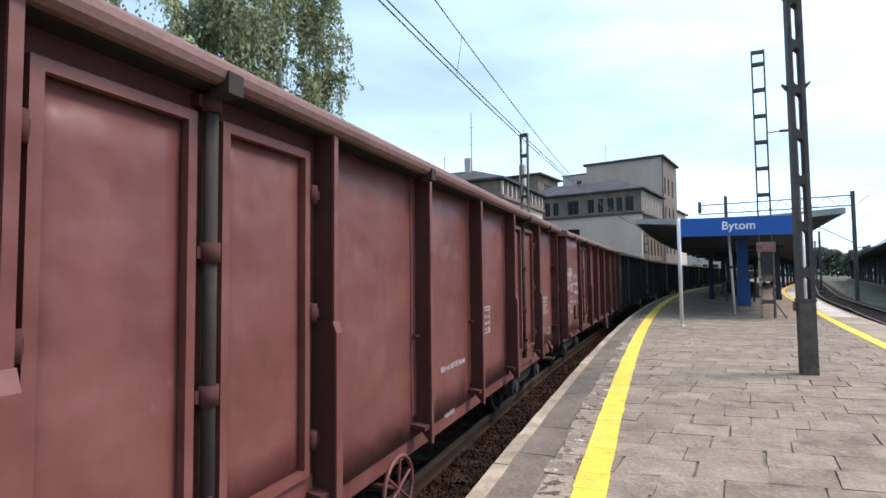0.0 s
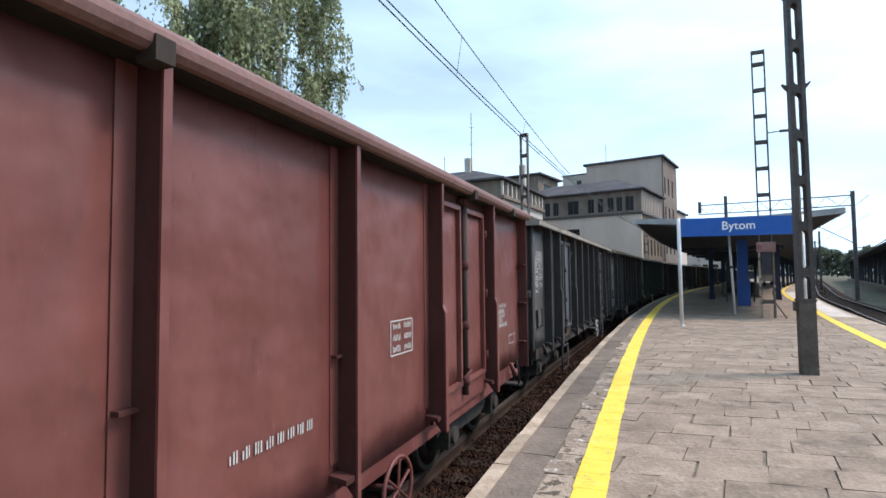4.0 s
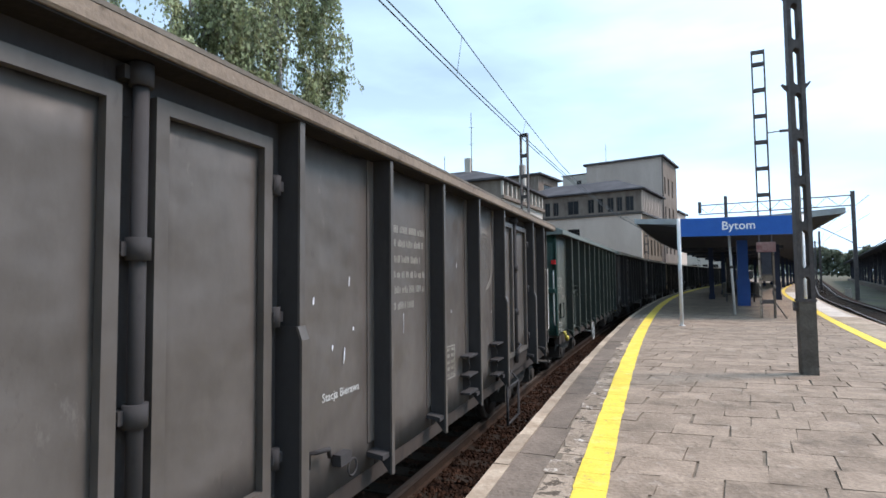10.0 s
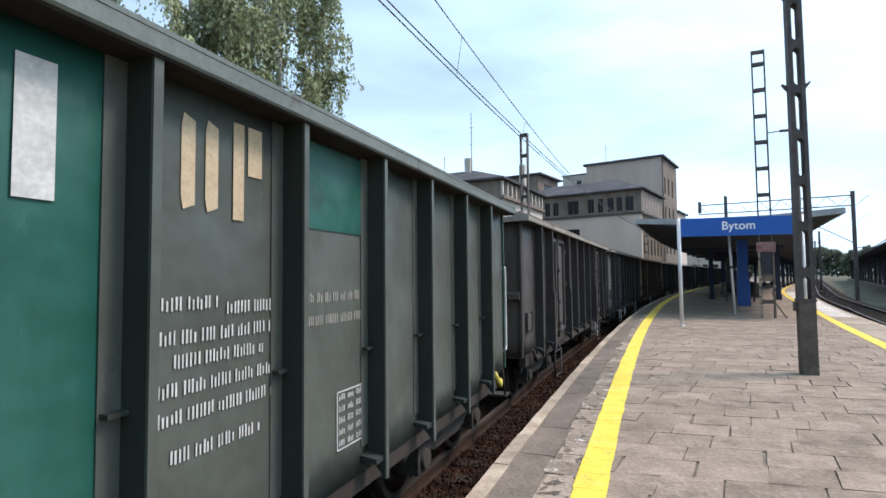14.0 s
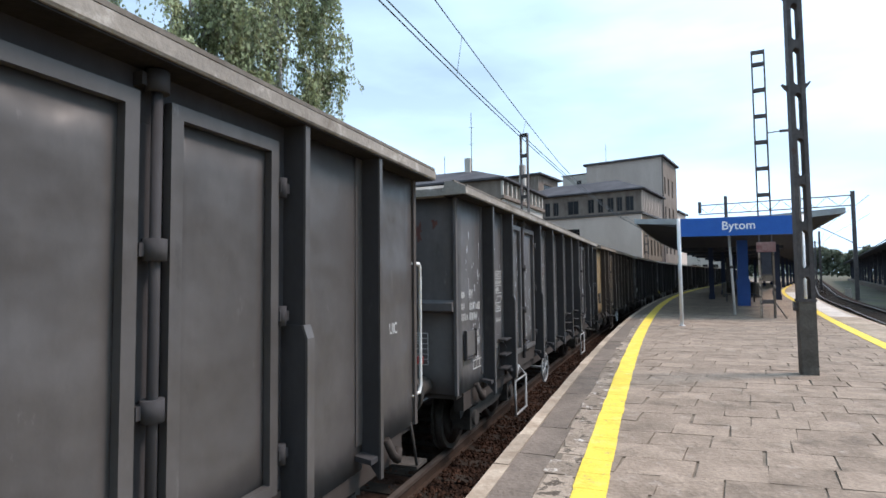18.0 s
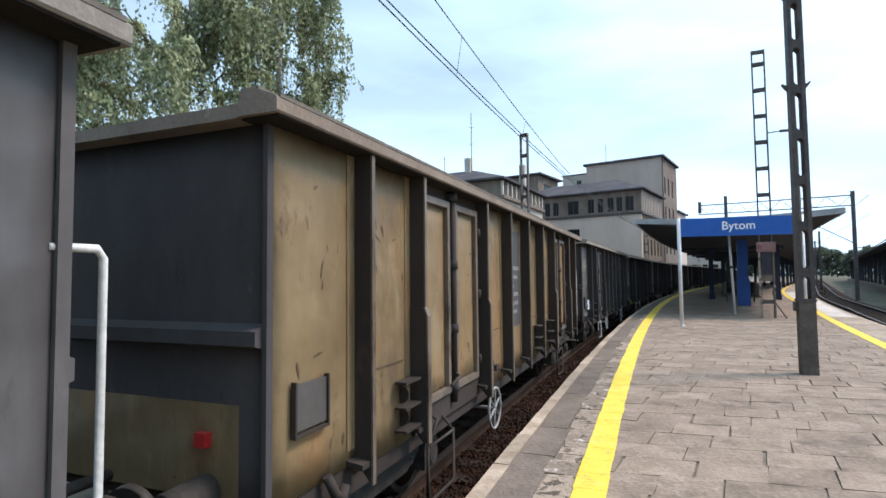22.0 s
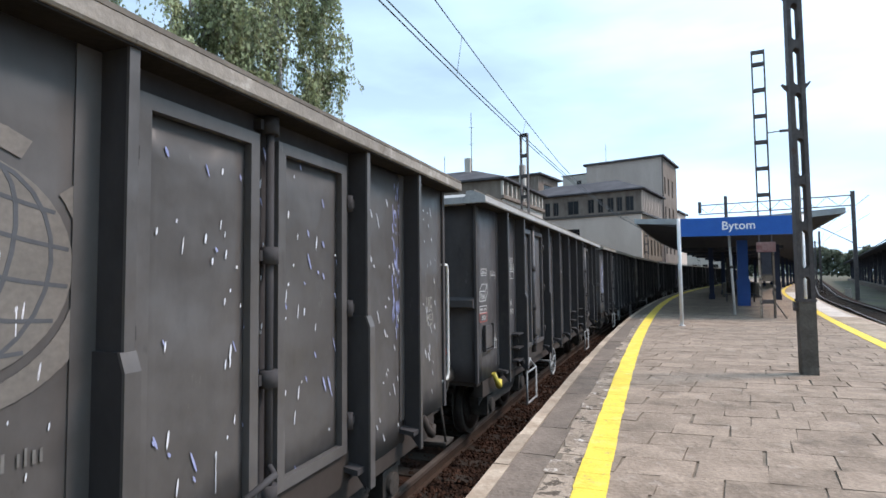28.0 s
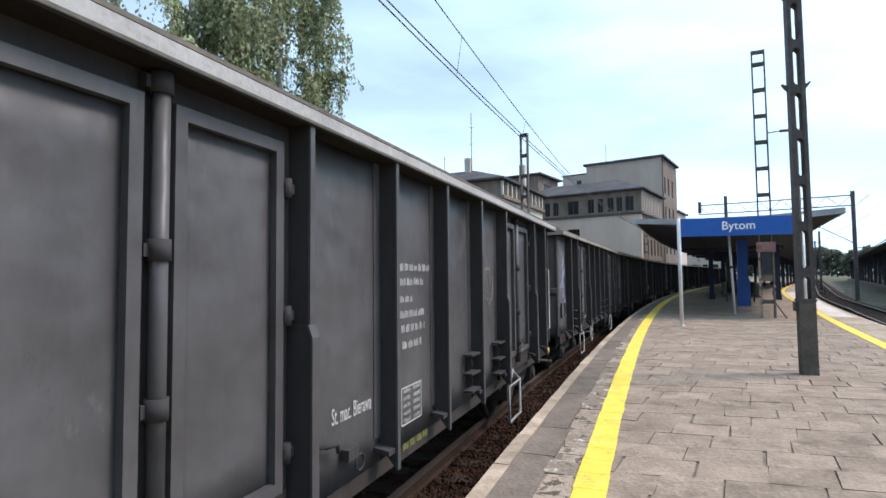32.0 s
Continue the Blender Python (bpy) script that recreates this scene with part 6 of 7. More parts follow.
sign = thing("station_sign", slanted((8.18, 18.39, 0), (11.78, 17.45, 0)), "blue station name sign on white posts", "sign")
L_SIGN = 3.72
bm = bmesh.new()
box(bm, 0.02, L_SIGN, -0.03, 0.03, 3.06, 3.68)
board = part("sign_board", bm, M_BLUE_SIGN, sign, "blue name board with white lettering", bevel=0.008)
name = lettering("Bytom", 0.395, M_WHITE_TXT)
piece("lettering", name, board, Matrix.Translation((1.335, -0.034, 3.27)) @ Matrix.Rotation(math.pi / 2, 4, "X"), "white station name")
for x in (0.0, L_SIGN + 0.03):
    bm = bmesh.new()
    rod(bm, (x, 0, -0.02), (x, 0, 3.7), 0.062, 16)
    rod(bm, (x, 0, -0.01), (x, 0, 0.03), 0.11, 16)
    part("post", bm, M_WHITE_POST, sign)
pole = thing("leaning_pole", pose(12.64, 23.21, 0, 0, -2.2, 0), "thin leaning light grey pole on the platform", "pole")
bm = bmesh.new()
rod(bm, (0, 0, -0.03), (0, 0, 3.9), 0.05, 12)
part("pole_tube", bm, M_WHITE_POST, pole)
bm = bmesh.new()
rod(bm, (0, 0, 2.0), (0, 0, 2.12), 0.075, 12)
part("collar", bm, M_STEEL_MAST, pole)


def ladder_mast(name, m, height, width, label, pitch=1.0, deep=0.16, base=0.0, concrete=False, steel=M_STEEL_MAST, taper=1.0, group="catenary masts"):
    """Two steel channels joined by batten plates, on a concrete foot."""
    mast = thing(name, m, label, "catenary mast", group)
    for sg in (-1, 1):
        bm = bmesh.new()
        for z0, z1 in ((base, height),):
            x0, x1 = sg * width / 2, sg * width / 2 * taper
            t = 0.045 if not concrete else 0.066
            vs = []
            for z, x in ((z0, x0), (z1, x1)):
                for dx, dy in ((0, -deep / 2), (-sg * t, -deep / 2), (-sg * t, deep / 2), (0, deep / 2)):
                    vs.append(bm.verts.new((x + dx, dy, z)))
            for i in range(4):
                bm.faces.new((vs[i], vs[(i + 1) % 4], vs[4 + (i + 1) % 4], vs[4 + i]))
            bm.faces.new(vs[:4][::-1]); bm.faces.new(vs[4:])
        part("channel", bm, steel, mast, bevel=0.005)
    z = base + pitch * 0.6
    while z < height:
        w = (width + (width * taper - width) * (z - base) / (height - base)) / 2 - (0.046 if not concrete else 0.067)
        bm = bmesh.new()
        h = 0.075
        if concrete:
            prism(bm, [(-w, z - h - 0.05), (-w * 0.4, z - h), (w * 0.4, z - h), (w, z - h - 0.05), (w, z + h + 0.05), (w * 0.4, z + h), (-w * 0.4, z + h), (-w, z + h + 0.05)], "y", -deep / 2 + 0.01, deep / 2 - 0.01)
        else:
            box(bm, -w, w, -deep / 2 + 0.004, deep / 2 - 0.004, z - h, z + h)
        part("batten", bm, steel, mast)
        z += pitch
    w = width * taper / 2 - (0.046 if not concrete else 0.067)
    part("batten", bm_box(-w, w, -deep / 2 + 0.004, deep / 2 - 0.004, height - 0.14, height - 0.01), steel, mast)
    return mast


mast1 = ladder_mast("catenary_mast", frame_at(11.95, 4.45, 0) @ Matrix.Rotation(radians(2), 4, "Z"), 9.6, 0.25, "tall dark slotted steel catenary mast on a concrete foot", 0.82, 0.24, 1.28, True, taper=0.92)
bm = bmesh.new()
box(bm, -0.125, 0.125, -0.12, 0.12, -0.05, 1.26)
part("concrete_foot", bm, M_MAST_BASE, mast1, "chipped concrete foot", bevel=0.02)
bm = bmesh.new()
box(bm, -0.14, 0.14, -0.135, 0.135, 1.262, 1.31)
box(bm, -0.19, -0.126, -0.05, 0.05, 1.1, 1.26)
part("clamp_band", bm, M_STEEL_MAST, mast1, bevel=0.008)
for z in (5.05, 6.75):
    for sg in (-1, 1):
        bm = bmesh.new()
        prism(bm, [(sg * 0.14, z), (sg * 0.23, z + 0.13), (sg * 0.2, z + 0.13), (sg * 0.14, z + 0.09)], "y", -0.04, 0.04)
        part("bracket", bm, M_STEEL_MAST, mast1)
bm = bmesh.new()
bent_rod(bm, [(0.0, 0.16, 0.5), (0.02, 0.16, 3.0), (-0.03, 0.16, 9.0)], 0.02)
part("earth_cable", bm, M_WHITE_POST, mast1, "pale cable tube")

mast2 = ladder_mast("catenary_mast", frame_at(25.6, 5.72, 0), 10.85, 0.48, "narrow batten-plate steel mast with peeling pale foot", 1.07, 0.14, 0.0)
bm = bmesh.new()
box(bm, -0.33, 0.33, -0.13, -0.075, 2.62, 3.02)
part("notice_box", bm, surface("faded_red_enamel", (0.16, 0.05, 0.045), (0.3, 0.2, 0.18), 5, 0.6, 0.1), mast2, "faded red and white notice plate", bevel=0.01)
bm = bmesh.new()
box(bm, -0.17, 0.17, -0.1, -0.073, 1.75, 2.6)
part("cabinet", bm, M_ROOF_UNDER, mast2, bevel=0.01)
for sg in (-1, 1):
    bm = bmesh.new()
    box(bm, sg * 0.243 - 0.03, sg * 0.243 + 0.03, -0.085, 0.085, 0.0, 2.6)
    part("painted_foot", bm, M_RUBBLE, mast2, "peeling whitewash on the mast leg")
bm = bmesh.new()
box(bm, -0.19, 0.19, -0.09, -0.06, 1.45, 1.68)
part("cross_plate", bm, M_RUBBLE, mast2)
bm = bmesh.new()
bent_rod(bm, [(0.25, 0, 0.62), (0.62, -0.1, -0.02)], 0.025)
part("stay", bm, M_STEEL_MAST, mast2)
bm = bmesh.new()
bent_rod(bm, [(0.22, 0, 7.42), (0.65, 0, 7.44)], 0.022)
rod(bm, (0.65, 0, 7.44), (1.05, 0, 7.44), 0.055, 10)
rod(bm, (1.05, 0, 7.44), (1.5, 0, 7.45), 0.015, 6)
part("insulator", bm, M_STEEL_MAST, mast2, "brown insulator on a stay wire")

mast3 = ladder_mast("catenary_mast", frame_at(25.3, -4.03, -0.95) @ Matrix.Rotation(radians(-14), 4, "Z"), 9.48, 0.40, "steel ladder mast behind the train", 0.98, 0.16, 0.0)
for s, off in ((70, -4.2), (118, -4.2)):
    ladder_mast("catenary_mast", frame_at(s, off, -0.95), 9.4, 0.4, "steel ladder mast behind the train", 0.98, 0.16, 0.0)

# shelter: a long roof with thin wings on two rows of columns
shelter = thing("platform_shelter", Matrix.Identity(4), "long platform shelter with grey fascia and blue columns", "shelter")
S0, S1 = 25.6, 125.0


def wing_l(s):
    return 0.85


def wing_r(s):
    return 6.8 + 0.060 * s


def roof_strip(bm, z_of, s0, s1, offs):
    """A closed roof section drawn along the line; offs: (offset function, z bottom, z top)."""
    n = 60
    rows = []
    for i in range(n + 1):
        s = s0 + (s1 - s0) * i / n
        lo = [bm.verts.new(along(s, f(s), a)) for f, a, b in offs]
        hi = [bm.verts.new(along(s, f(s), b)) for f, a, b in offs]
        rows.append(lo + hi[::-1])
    k = len(rows[0])
    for a, b in zip(rows, rows[1:]):
        for i in range(k):
            bm.faces.new((a[i], a[(i + 1) % k], b[(i + 1) % k], b[i]))
    bm.faces.new(rows[0][::-1]); bm.faces.new(rows[-1])


def mid(s):
    return (wing_l(s) + wing_r(s)) / 2


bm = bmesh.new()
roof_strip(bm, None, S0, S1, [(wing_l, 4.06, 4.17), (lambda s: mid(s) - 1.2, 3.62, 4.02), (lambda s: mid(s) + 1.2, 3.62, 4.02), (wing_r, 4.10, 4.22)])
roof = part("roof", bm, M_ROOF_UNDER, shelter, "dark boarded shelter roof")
bm = bmesh.new()
for a, b, z0, z1, z2, z3 in ((wing_l, lambda s: mid(s) - 1.2, 4.0, 4.2, 3.82, 4.1), (lambda s: mid(s) - 1.2, lambda s: mid(s) + 1.2, 3.82, 4.1, 3.82, 4.1), (lambda s: mid(s) + 1.2, wing_r, 3.82, 4.1, 4.02, 4.25)):
    p, q = a(S0), b(S0)
    vs = [bm.verts.new(along(S0 + ds, o, z)) for ds in (-0.06, -0.004) for o, z in ((p, z0), (q, z2), (q, z3), (p, z1))]
    for f in ((0, 1, 2, 3), (7, 6, 5, 4), (0, 4, 5, 1), (1, 5, 6, 2), (2, 6, 7, 3), (3, 7, 4, 0)):
        bm.faces.new([vs[i] for i in f])
part("front_fascia", bm, M_ROOF_EDGE, shelter, "light grey sheet-metal fascia")
for f, sg in ((wing_l, -1), (wing_r, 1)):
    bm = bmesh.new()
    ribbon(bm, S0 - 0.05, S1, 3, lambda s: f(s) + min(0.004 * sg, 0.05 * sg), lambda s: f(s) + max(0.004 * sg, 0.05 * sg), 4.03, 4.24)
    part("side_fascia", bm, M_ROOF_EDGE, shelter)
s = 43.2
while s < 122:
    for off in (4.0 + 0.075 * (s - 43.2), 7.96 + 0.05 * (s - 43.2)):
        bm = bmesh.new()
        box(bm, -0.15, 0.15, -0.15, 0.15, 0.0, 3.75, frame_at(s, off))
        box(bm, -0.2, 0.2, -0.2, 0.2, 0.0, 0.35, frame_at(s, off))
        part("column", bm, M_BLUE_COL, shelter, "blue-painted steel column", bevel=0.01)
    bm = bmesh.new()
    box(bm, -0.38 * (wing_r(s) - wing_l(s)), 0.38 * (wing_r(s) - wing_l(s)), -0.1, 0.1, 3.42, 3.66, frame_at(s, mid(s)))
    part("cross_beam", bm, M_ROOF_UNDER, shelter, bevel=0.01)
    s += 9.4
bm = bmesh.new()
box(bm, -0.26, 0.26, -0.3, 0.3, 1.45, 3.72, frame_at(35.0, 5.55))
box(bm, -0.31, 0.31, -0.36, 0.36, 0.0, 1.45, frame_at(35.0, 5.55))
part("pillar", bm, surface("bright_blue_cladding", (0.014, 0.075, 0.3), (0.02, 0.095, 0.36), 3, 0.45, 0.1), shelter, "bright blue clad pillar at the end", bevel=0.015)
# seats and a stair enclosure under the shelter
stair = thing("stair_enclosure", frame_at(52, 5.9), "dark low wall round the subway stairs", "stair wall")
for x in (-1.1, 1.1):
    bm = bmesh.new()
    box(bm, x - 0.1, x + 0.1, -5, 5, -0.03, 1.05)
    part("side_wall", bm, M_MAST_BASE, stair, bevel=0.02)
bm = bmesh.new()
box(bm, -1.0, 1.0, 4.8, 5.0, -0.03, 1.05)
part("end_wall", bm, M_MAST_BASE, stair, bevel=0.02)
bench = thing("bench", frame_at(39.5, 5.6), "dark bench under the shelter roof", "bench")
bm = bmesh.new()
for k in range(4):
    box(bm, -0.9, 0.9, -0.2 + k * 0.11, -0.11 + k * 0.11, 0.42, 0.46)
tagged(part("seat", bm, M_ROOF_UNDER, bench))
for x in (-0.75, 0.75):
    bm = bmesh.new()
    box(bm, x - 0.04, x + 0.04, -0.2, 0.2, -0.01, 0.418)
    part("leg", bm, M_STEEL_MAST, bench)
roof_box = thing("roof_vent_box", frame_at(30.5, 4.4, 4.08), "small buff box on the shelter roof", "vent")
bm = bmesh.new()
box(bm, -0.6, 0.6, -0.4, 0.4, -0.06, 0.22)
part("housing", bm, M_RENDER2, roof_box, bevel=0.02)

# ---- signal gantry over the right-hand tracks ----
gantry = thing("catenary_gantry", frame_at(66.5, 0, 0), "light lattice gantry on steel masts", "gantry")
for off, z0, z1 in ((15.7, -0.95, 9.75), (4.7, 0.0, 10.2), (2.15, 8.5, 9.75)):
    bm = bmesh.new()
    box(bm, off - 0.16, off + 0.16, -0.16, 0.16, z0, z1)
    part("mast", bm, M_STEEL_MAST, gantry, bevel=0.01)
for z in (8.35, 9.35):
    bm = bmesh.new()
    rod(bm, (2.0, 0, z), (15.6, 0, z), 0.06, 8)
    part("chord", bm, M_STEEL_MAST, gantry)
for i in range(14):
    bm = bmesh.new()
    x = 2.0 + i * 0.97
    a, b = (8.35, 9.35) if i % 2 else (9.35, 8.35)
    rod(bm, (x, 0, a), (x + 0.97, 0, b), 0.028, 6)
    part("diagonal", bm, M_STEEL_MAST, gantry)
bm = bmesh.new()
bent_rod(bm, [(15.7, 0, 4.6), (13.2, 0, 6.2), (11.5, 0, 6.9)], 0.04)
bent_rod(bm, [(15.7, 0, 4.2), (17.0, 0, 4.1), (20.5, 0, 6.6)], 0.04)
part("registration_arm", bm, M_STEEL_MAST, gantry)
for s, off, h in ((100, 14.6, 9.0), (128, 15.2, 9.0), (165, 16.0, 9.0), (205, 17.0, 9.0), (150, 12.3, 7.0)):
    m = thing("catenary_mast", frame_at(s, off, -0.95), "distant thin catenary mast beside the track", "catenary mast", "catenary masts")
    bm = bmesh.new()
    box(bm, -0.14, 0.14, -0.14, 0.14, 0, h)
    part("shaft", bm, M_STEEL_MAST, m)
    bm = bmesh.new()
    rod(bm, (0, 0, h - 1.8), (-2.6, 0, h - 1.2), 0.05, 6)
    part("arm", bm, M_STEEL_MAST, m)
stone = thing("marker_stone", frame_at(76.2, 15.9, -1.0), "whitewashed marker stone beside the track", "marker")
bm = bmesh.new()
box(bm, -0.28, 0.28, -0.2, 0.2, -0.02, 0.95)
part("block", bm, M_RENDER2, stone, bevel=0.05)

# ---- contact wires over the train ----
def wire(points, r, name, parent, label=""):
    bm = bmesh.new()
    bent_rod(bm, points, r, 6)
    return part(name, bm, M_WIRE, parent, label)


def mess_z(s):
    if s < 22:
        return 6.69 - 0.0556 * (s - 9.3)
    return 5.88 + 0.105 * (1 - min(s - 22, 6) / 6) + 0.9 * (max(0, s - 28) / 38) ** 2


line = thing("overhead_line", Matrix.Identity(4), "overhead line of twin contact wires and a messenger wire", "overhead line")
ss = [-30 + 3 * i for i in range(45)]
for d in (-0.05, 0.06):
    wire([along(s, -1.6 + d, 5.86) for s in ss], 0.012, "contact_wire", line)
wire([along(s, -1.48, min(mess_z(s), 7.4)) for s in ss], 0.011, "messenger_wire", line)
for s in (-4, 3, 10.7, 16.0, 24, 32, 40, 48):
    wire([along(s, -1.48, mess_z(s)), along(s, -1.6, 5.86)], 0.006, "dropper", line)
line2 = thing("overhead_line", Matrix.Identity(4), "overhead line of thin wires above the neighbouring track", "overhead line")
ss = [40 + 6 * i for i in range(30)]
wire([along(s, right_line(s), 5.2) for s in ss], 0.014, "contact_wire", line2)
wire([along(s, right_line(s), 6.3) for s in ss], 0.014, "messenger_wire", line2)


# ---- station building ----
def wall_with_openings(u0, u1, z0, z1, openings, thick=0.4):
    """A wall in local x, z (outer face at y = 0, inwards +y), with real openings (u, w, z, h)."""
    us = sorted({u0, u1, *[a for o in openings for a in (o[0], o[0] + o[1])]})
    zs = sorted({z0, z1, *[a for o in openings for a in (o[2], o[2] + o[3])]})
    bm = bmesh.new()
    vs = {}

    def at(i, j, y):
        if (i, j, y) not in vs:
            vs[i, j, y] = bm.verts.new((us[i], y, zs[j]))
        return vs[i, j, y]
    solid = {}
    for i in range(len(us) - 1):
        for j in range(len(zs) - 1):
            u, z = (us[i] + us[i + 1]) / 2, (zs[j] + zs[j + 1]) / 2
            solid[i, j] = not any(o[0] < u < o[0] + o[1] and o[2] < z < o[2] + o[3] for o in openings)
    for (i, j), full in solid.items():
        if full:
            for y in (0, thick):
                bm.faces.new((at(i, j, y), at(i + 1, j, y), at(i + 1, j + 1, y), at(i, j + 1, y)))
            for (di, dj), (p, q) in (((-1, 0), ((0, 0), (0, 1))), ((1, 0), ((1, 0), (1, 1))), ((0, -1), ((0, 0), (1, 0))), ((0, 1), ((0, 1), (1, 1)))):
                if not solid.get((i + di, j + dj), False):
                    p, q = (i + p[0], j + p[1]), (i + q[0], j + q[1])
                    bm.faces.new((at(*p, 0), at(*q, 0), at(*q, thick), at(*p, thick)))
    return bm


PANES = {}


def window(parent, m, u, w, z, h, mullions=1):
    key = (round(w, 2), round(h, 2), mullions)
    if key not in PANES:
        bm = bmesh.new()
        t = 0.09
        for a, b, c, d in ((0, w, 0, t), (0, w, h - t, h), (0, t, t, h - t), (w - t, w, t, h - t)):
            box(bm, a, b, 0.14, 0.24, c, d)
        for k in range(mullions):
            x = w * (k + 1) / (mullions + 1)
            box(bm, x - 0.035, x + 0.035, 0.15, 0.23, t, h - t)
        f = mesh_of("window_frame", bm, M_FRAME)
        bm = bmesh.new()
        box(bm, t - 0.01, w - t + 0.01, 0.18, 0.2, t - 0.01, h - t + 0.01)
        g = mesh_of("pane", bm, M_PANE)
        PANES[key] = (f, g)
    f, g = PANES[key]
    fr = piece("window", f, parent, m @ Matrix.Translation((u, 0, z)))
    piece("pane", g, fr)


def block(name, corner, head, left_w, right_w, height, label, left_open=(), right_open=(), material=M_RENDER, eaves=0.5, roof_rise=0.0, base=-1.0, slab=0.3, attic=None, right_mat=None):
    """A building block: its near corner, the heading of its right face; the left face stands across it."""
    b = thing(name, Matrix.Translation((*corner, 0)) @ Matrix.Rotation(-head, 4, "Z"), label, "building")
    # local: y along the right face (away), x to the right; left face spans x from -left_w to 0 at y = 0
    for nm, w, m, op in (("wall", left_w, Matrix.Translation((-left_w, 0, 0)), left_open), ("wall", right_w, Matrix.Rotation(math.pi / 2, 4, "Z"), right_open)):
        u0 = 0.405 if m.translation.x == 0 else 0.0
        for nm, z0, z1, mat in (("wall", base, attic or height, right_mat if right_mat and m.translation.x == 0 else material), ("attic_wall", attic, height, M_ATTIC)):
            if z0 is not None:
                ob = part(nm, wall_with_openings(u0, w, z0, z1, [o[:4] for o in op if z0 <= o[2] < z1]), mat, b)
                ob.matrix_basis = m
        for o in op:
            window(b, m, o[0], o[1], o[2], o[3], o[4] if len(o) > 4 else 1)
    part("wall", bm_box(-left_w, 0.0 - 0.405, right_w - 0.4, right_w, base, height), material, b)
    part("wall", bm_box(-left_w, -left_w + 0.4, 0.405, right_w - 0.405, base, height), material, b)
    part("floor_slab", bm_box(-left_w + 0.41, -0.41, 0.41, right_w - 0.41, height - 3.6, height - 3.4), material, b)
    bm = bmesh.new()
    e = eaves
    lo = [(-left_w - e, -e), (e, -e), (e, right_w + e), (-left_w - e, right_w + e)]
    v0 = [bm.verts.new((x, y, height + 0.004)) for x, y in lo]
    v1 = [bm.verts.new((x, y, height + slab)) for x, y in lo]
    for i in range(4):
        bm.faces.new((v0[i], v0[(i + 1) % 4], v1[(i + 1) % 4], v1[i]))
    bm.faces.new(v0[::-1])
    if roof_rise:
        k = min(left_w, right_w) * 0.38
        v2 = [bm.verts.new((x, y, height + slab + roof_rise)) for x, y in ((-left_w + k, k), (-k, k), (-k, right_w - k), (-left_w + k, right_w - k))]
        for i in range(4):
            bm.faces.new((v1[i], v1[(i + 1) % 4], v2[(i + 1) % 4], v2[i]))
        bm.faces.new(v2)
    else:
        bm.faces.new(v1)
    part("roof", bm, M_ROOFING, b, "grey felt roof with wide eaves", bevel=0.03)
    return b


# lower block by the tracks
att = [(19.0 - d - w / 2, w * 1.1, 10.95, 2.1) for d, w in ((1.06, 1.05), (2.49, 0.75), (3.78, 0.85), (5.27, 0.75), (6.7, 0.9), (9.48, 1.6), (12.19, 0.8), (13.58, 0.8))]
# front plaster lightened, brown right face darkened: the fall of light is in the colours
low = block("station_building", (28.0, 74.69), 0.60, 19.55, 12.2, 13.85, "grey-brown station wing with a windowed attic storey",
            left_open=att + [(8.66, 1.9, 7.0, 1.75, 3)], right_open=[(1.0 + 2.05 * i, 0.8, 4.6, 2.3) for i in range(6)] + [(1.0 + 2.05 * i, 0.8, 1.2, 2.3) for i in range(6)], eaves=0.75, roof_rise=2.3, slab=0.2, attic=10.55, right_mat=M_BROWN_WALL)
part("ledge", bm_box(-19.55, 0.25, -0.25, -0.004, 10.4, 10.7), M_FRAME, low, "dark ledge below the attic windows")
part("ledge", bm_box(0.004, 0.25, 0.0, 12.2, 10.4, 10.7), M_FRAME, low)
for i in range(13):
    part("fin", bm_box(0.004, 0.2, 0.25 + i * 0.95, 0.5 + i * 0.95, 10.71, 13.8), M_RENDER, low, bevel=0.02)
for i in range(12):
    part("fin_panel", bm_box(0.004, 0.04, 0.56 + i * 0.95, 1.15 + i * 0.95, 10.9, 13.3), M_FRAME, low)
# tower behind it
# right face takes the attic's brown, darkened for the shade on that side
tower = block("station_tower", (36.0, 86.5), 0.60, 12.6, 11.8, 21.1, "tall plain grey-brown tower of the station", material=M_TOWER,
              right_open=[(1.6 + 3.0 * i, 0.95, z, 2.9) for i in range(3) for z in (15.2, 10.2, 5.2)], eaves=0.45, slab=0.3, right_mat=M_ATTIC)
part("downpipe", bm_box(0.004, 0.16, 0.05, 0.2, -1.0, 21.08), M_FRAME, tower, "dark downpipe at the corner")
bm = bmesh.new()
rod(bm, (-10.0, 3.0, 21.3), (-10.0, 3.0, 25.2), 0.04, 6)
part("aerial", bm, M_WIRE, tower, "thin roof aerial")
part("chimney", bm_box(-7.4, -4.4, 3, 4.2, 21.402, 22.05), M_RENDER2, tower, "low row of roof vents")
stub = block("station_stair_block", (26.1, 95.0), 0.60, 4.6, 8.0, 20.0, "pale plastered stair block beside the tower", left_open=[(2.6, 0.9, 17.4, 1.6)], material=M_RENDER2, eaves=0.2, slab=0.15)
rear = block("station_rear_wing", (46.0, 104.0), 0.60, 14.0, 9.0, 14.0, "lower rear wing of the station with a flat roof", eaves=0.5)
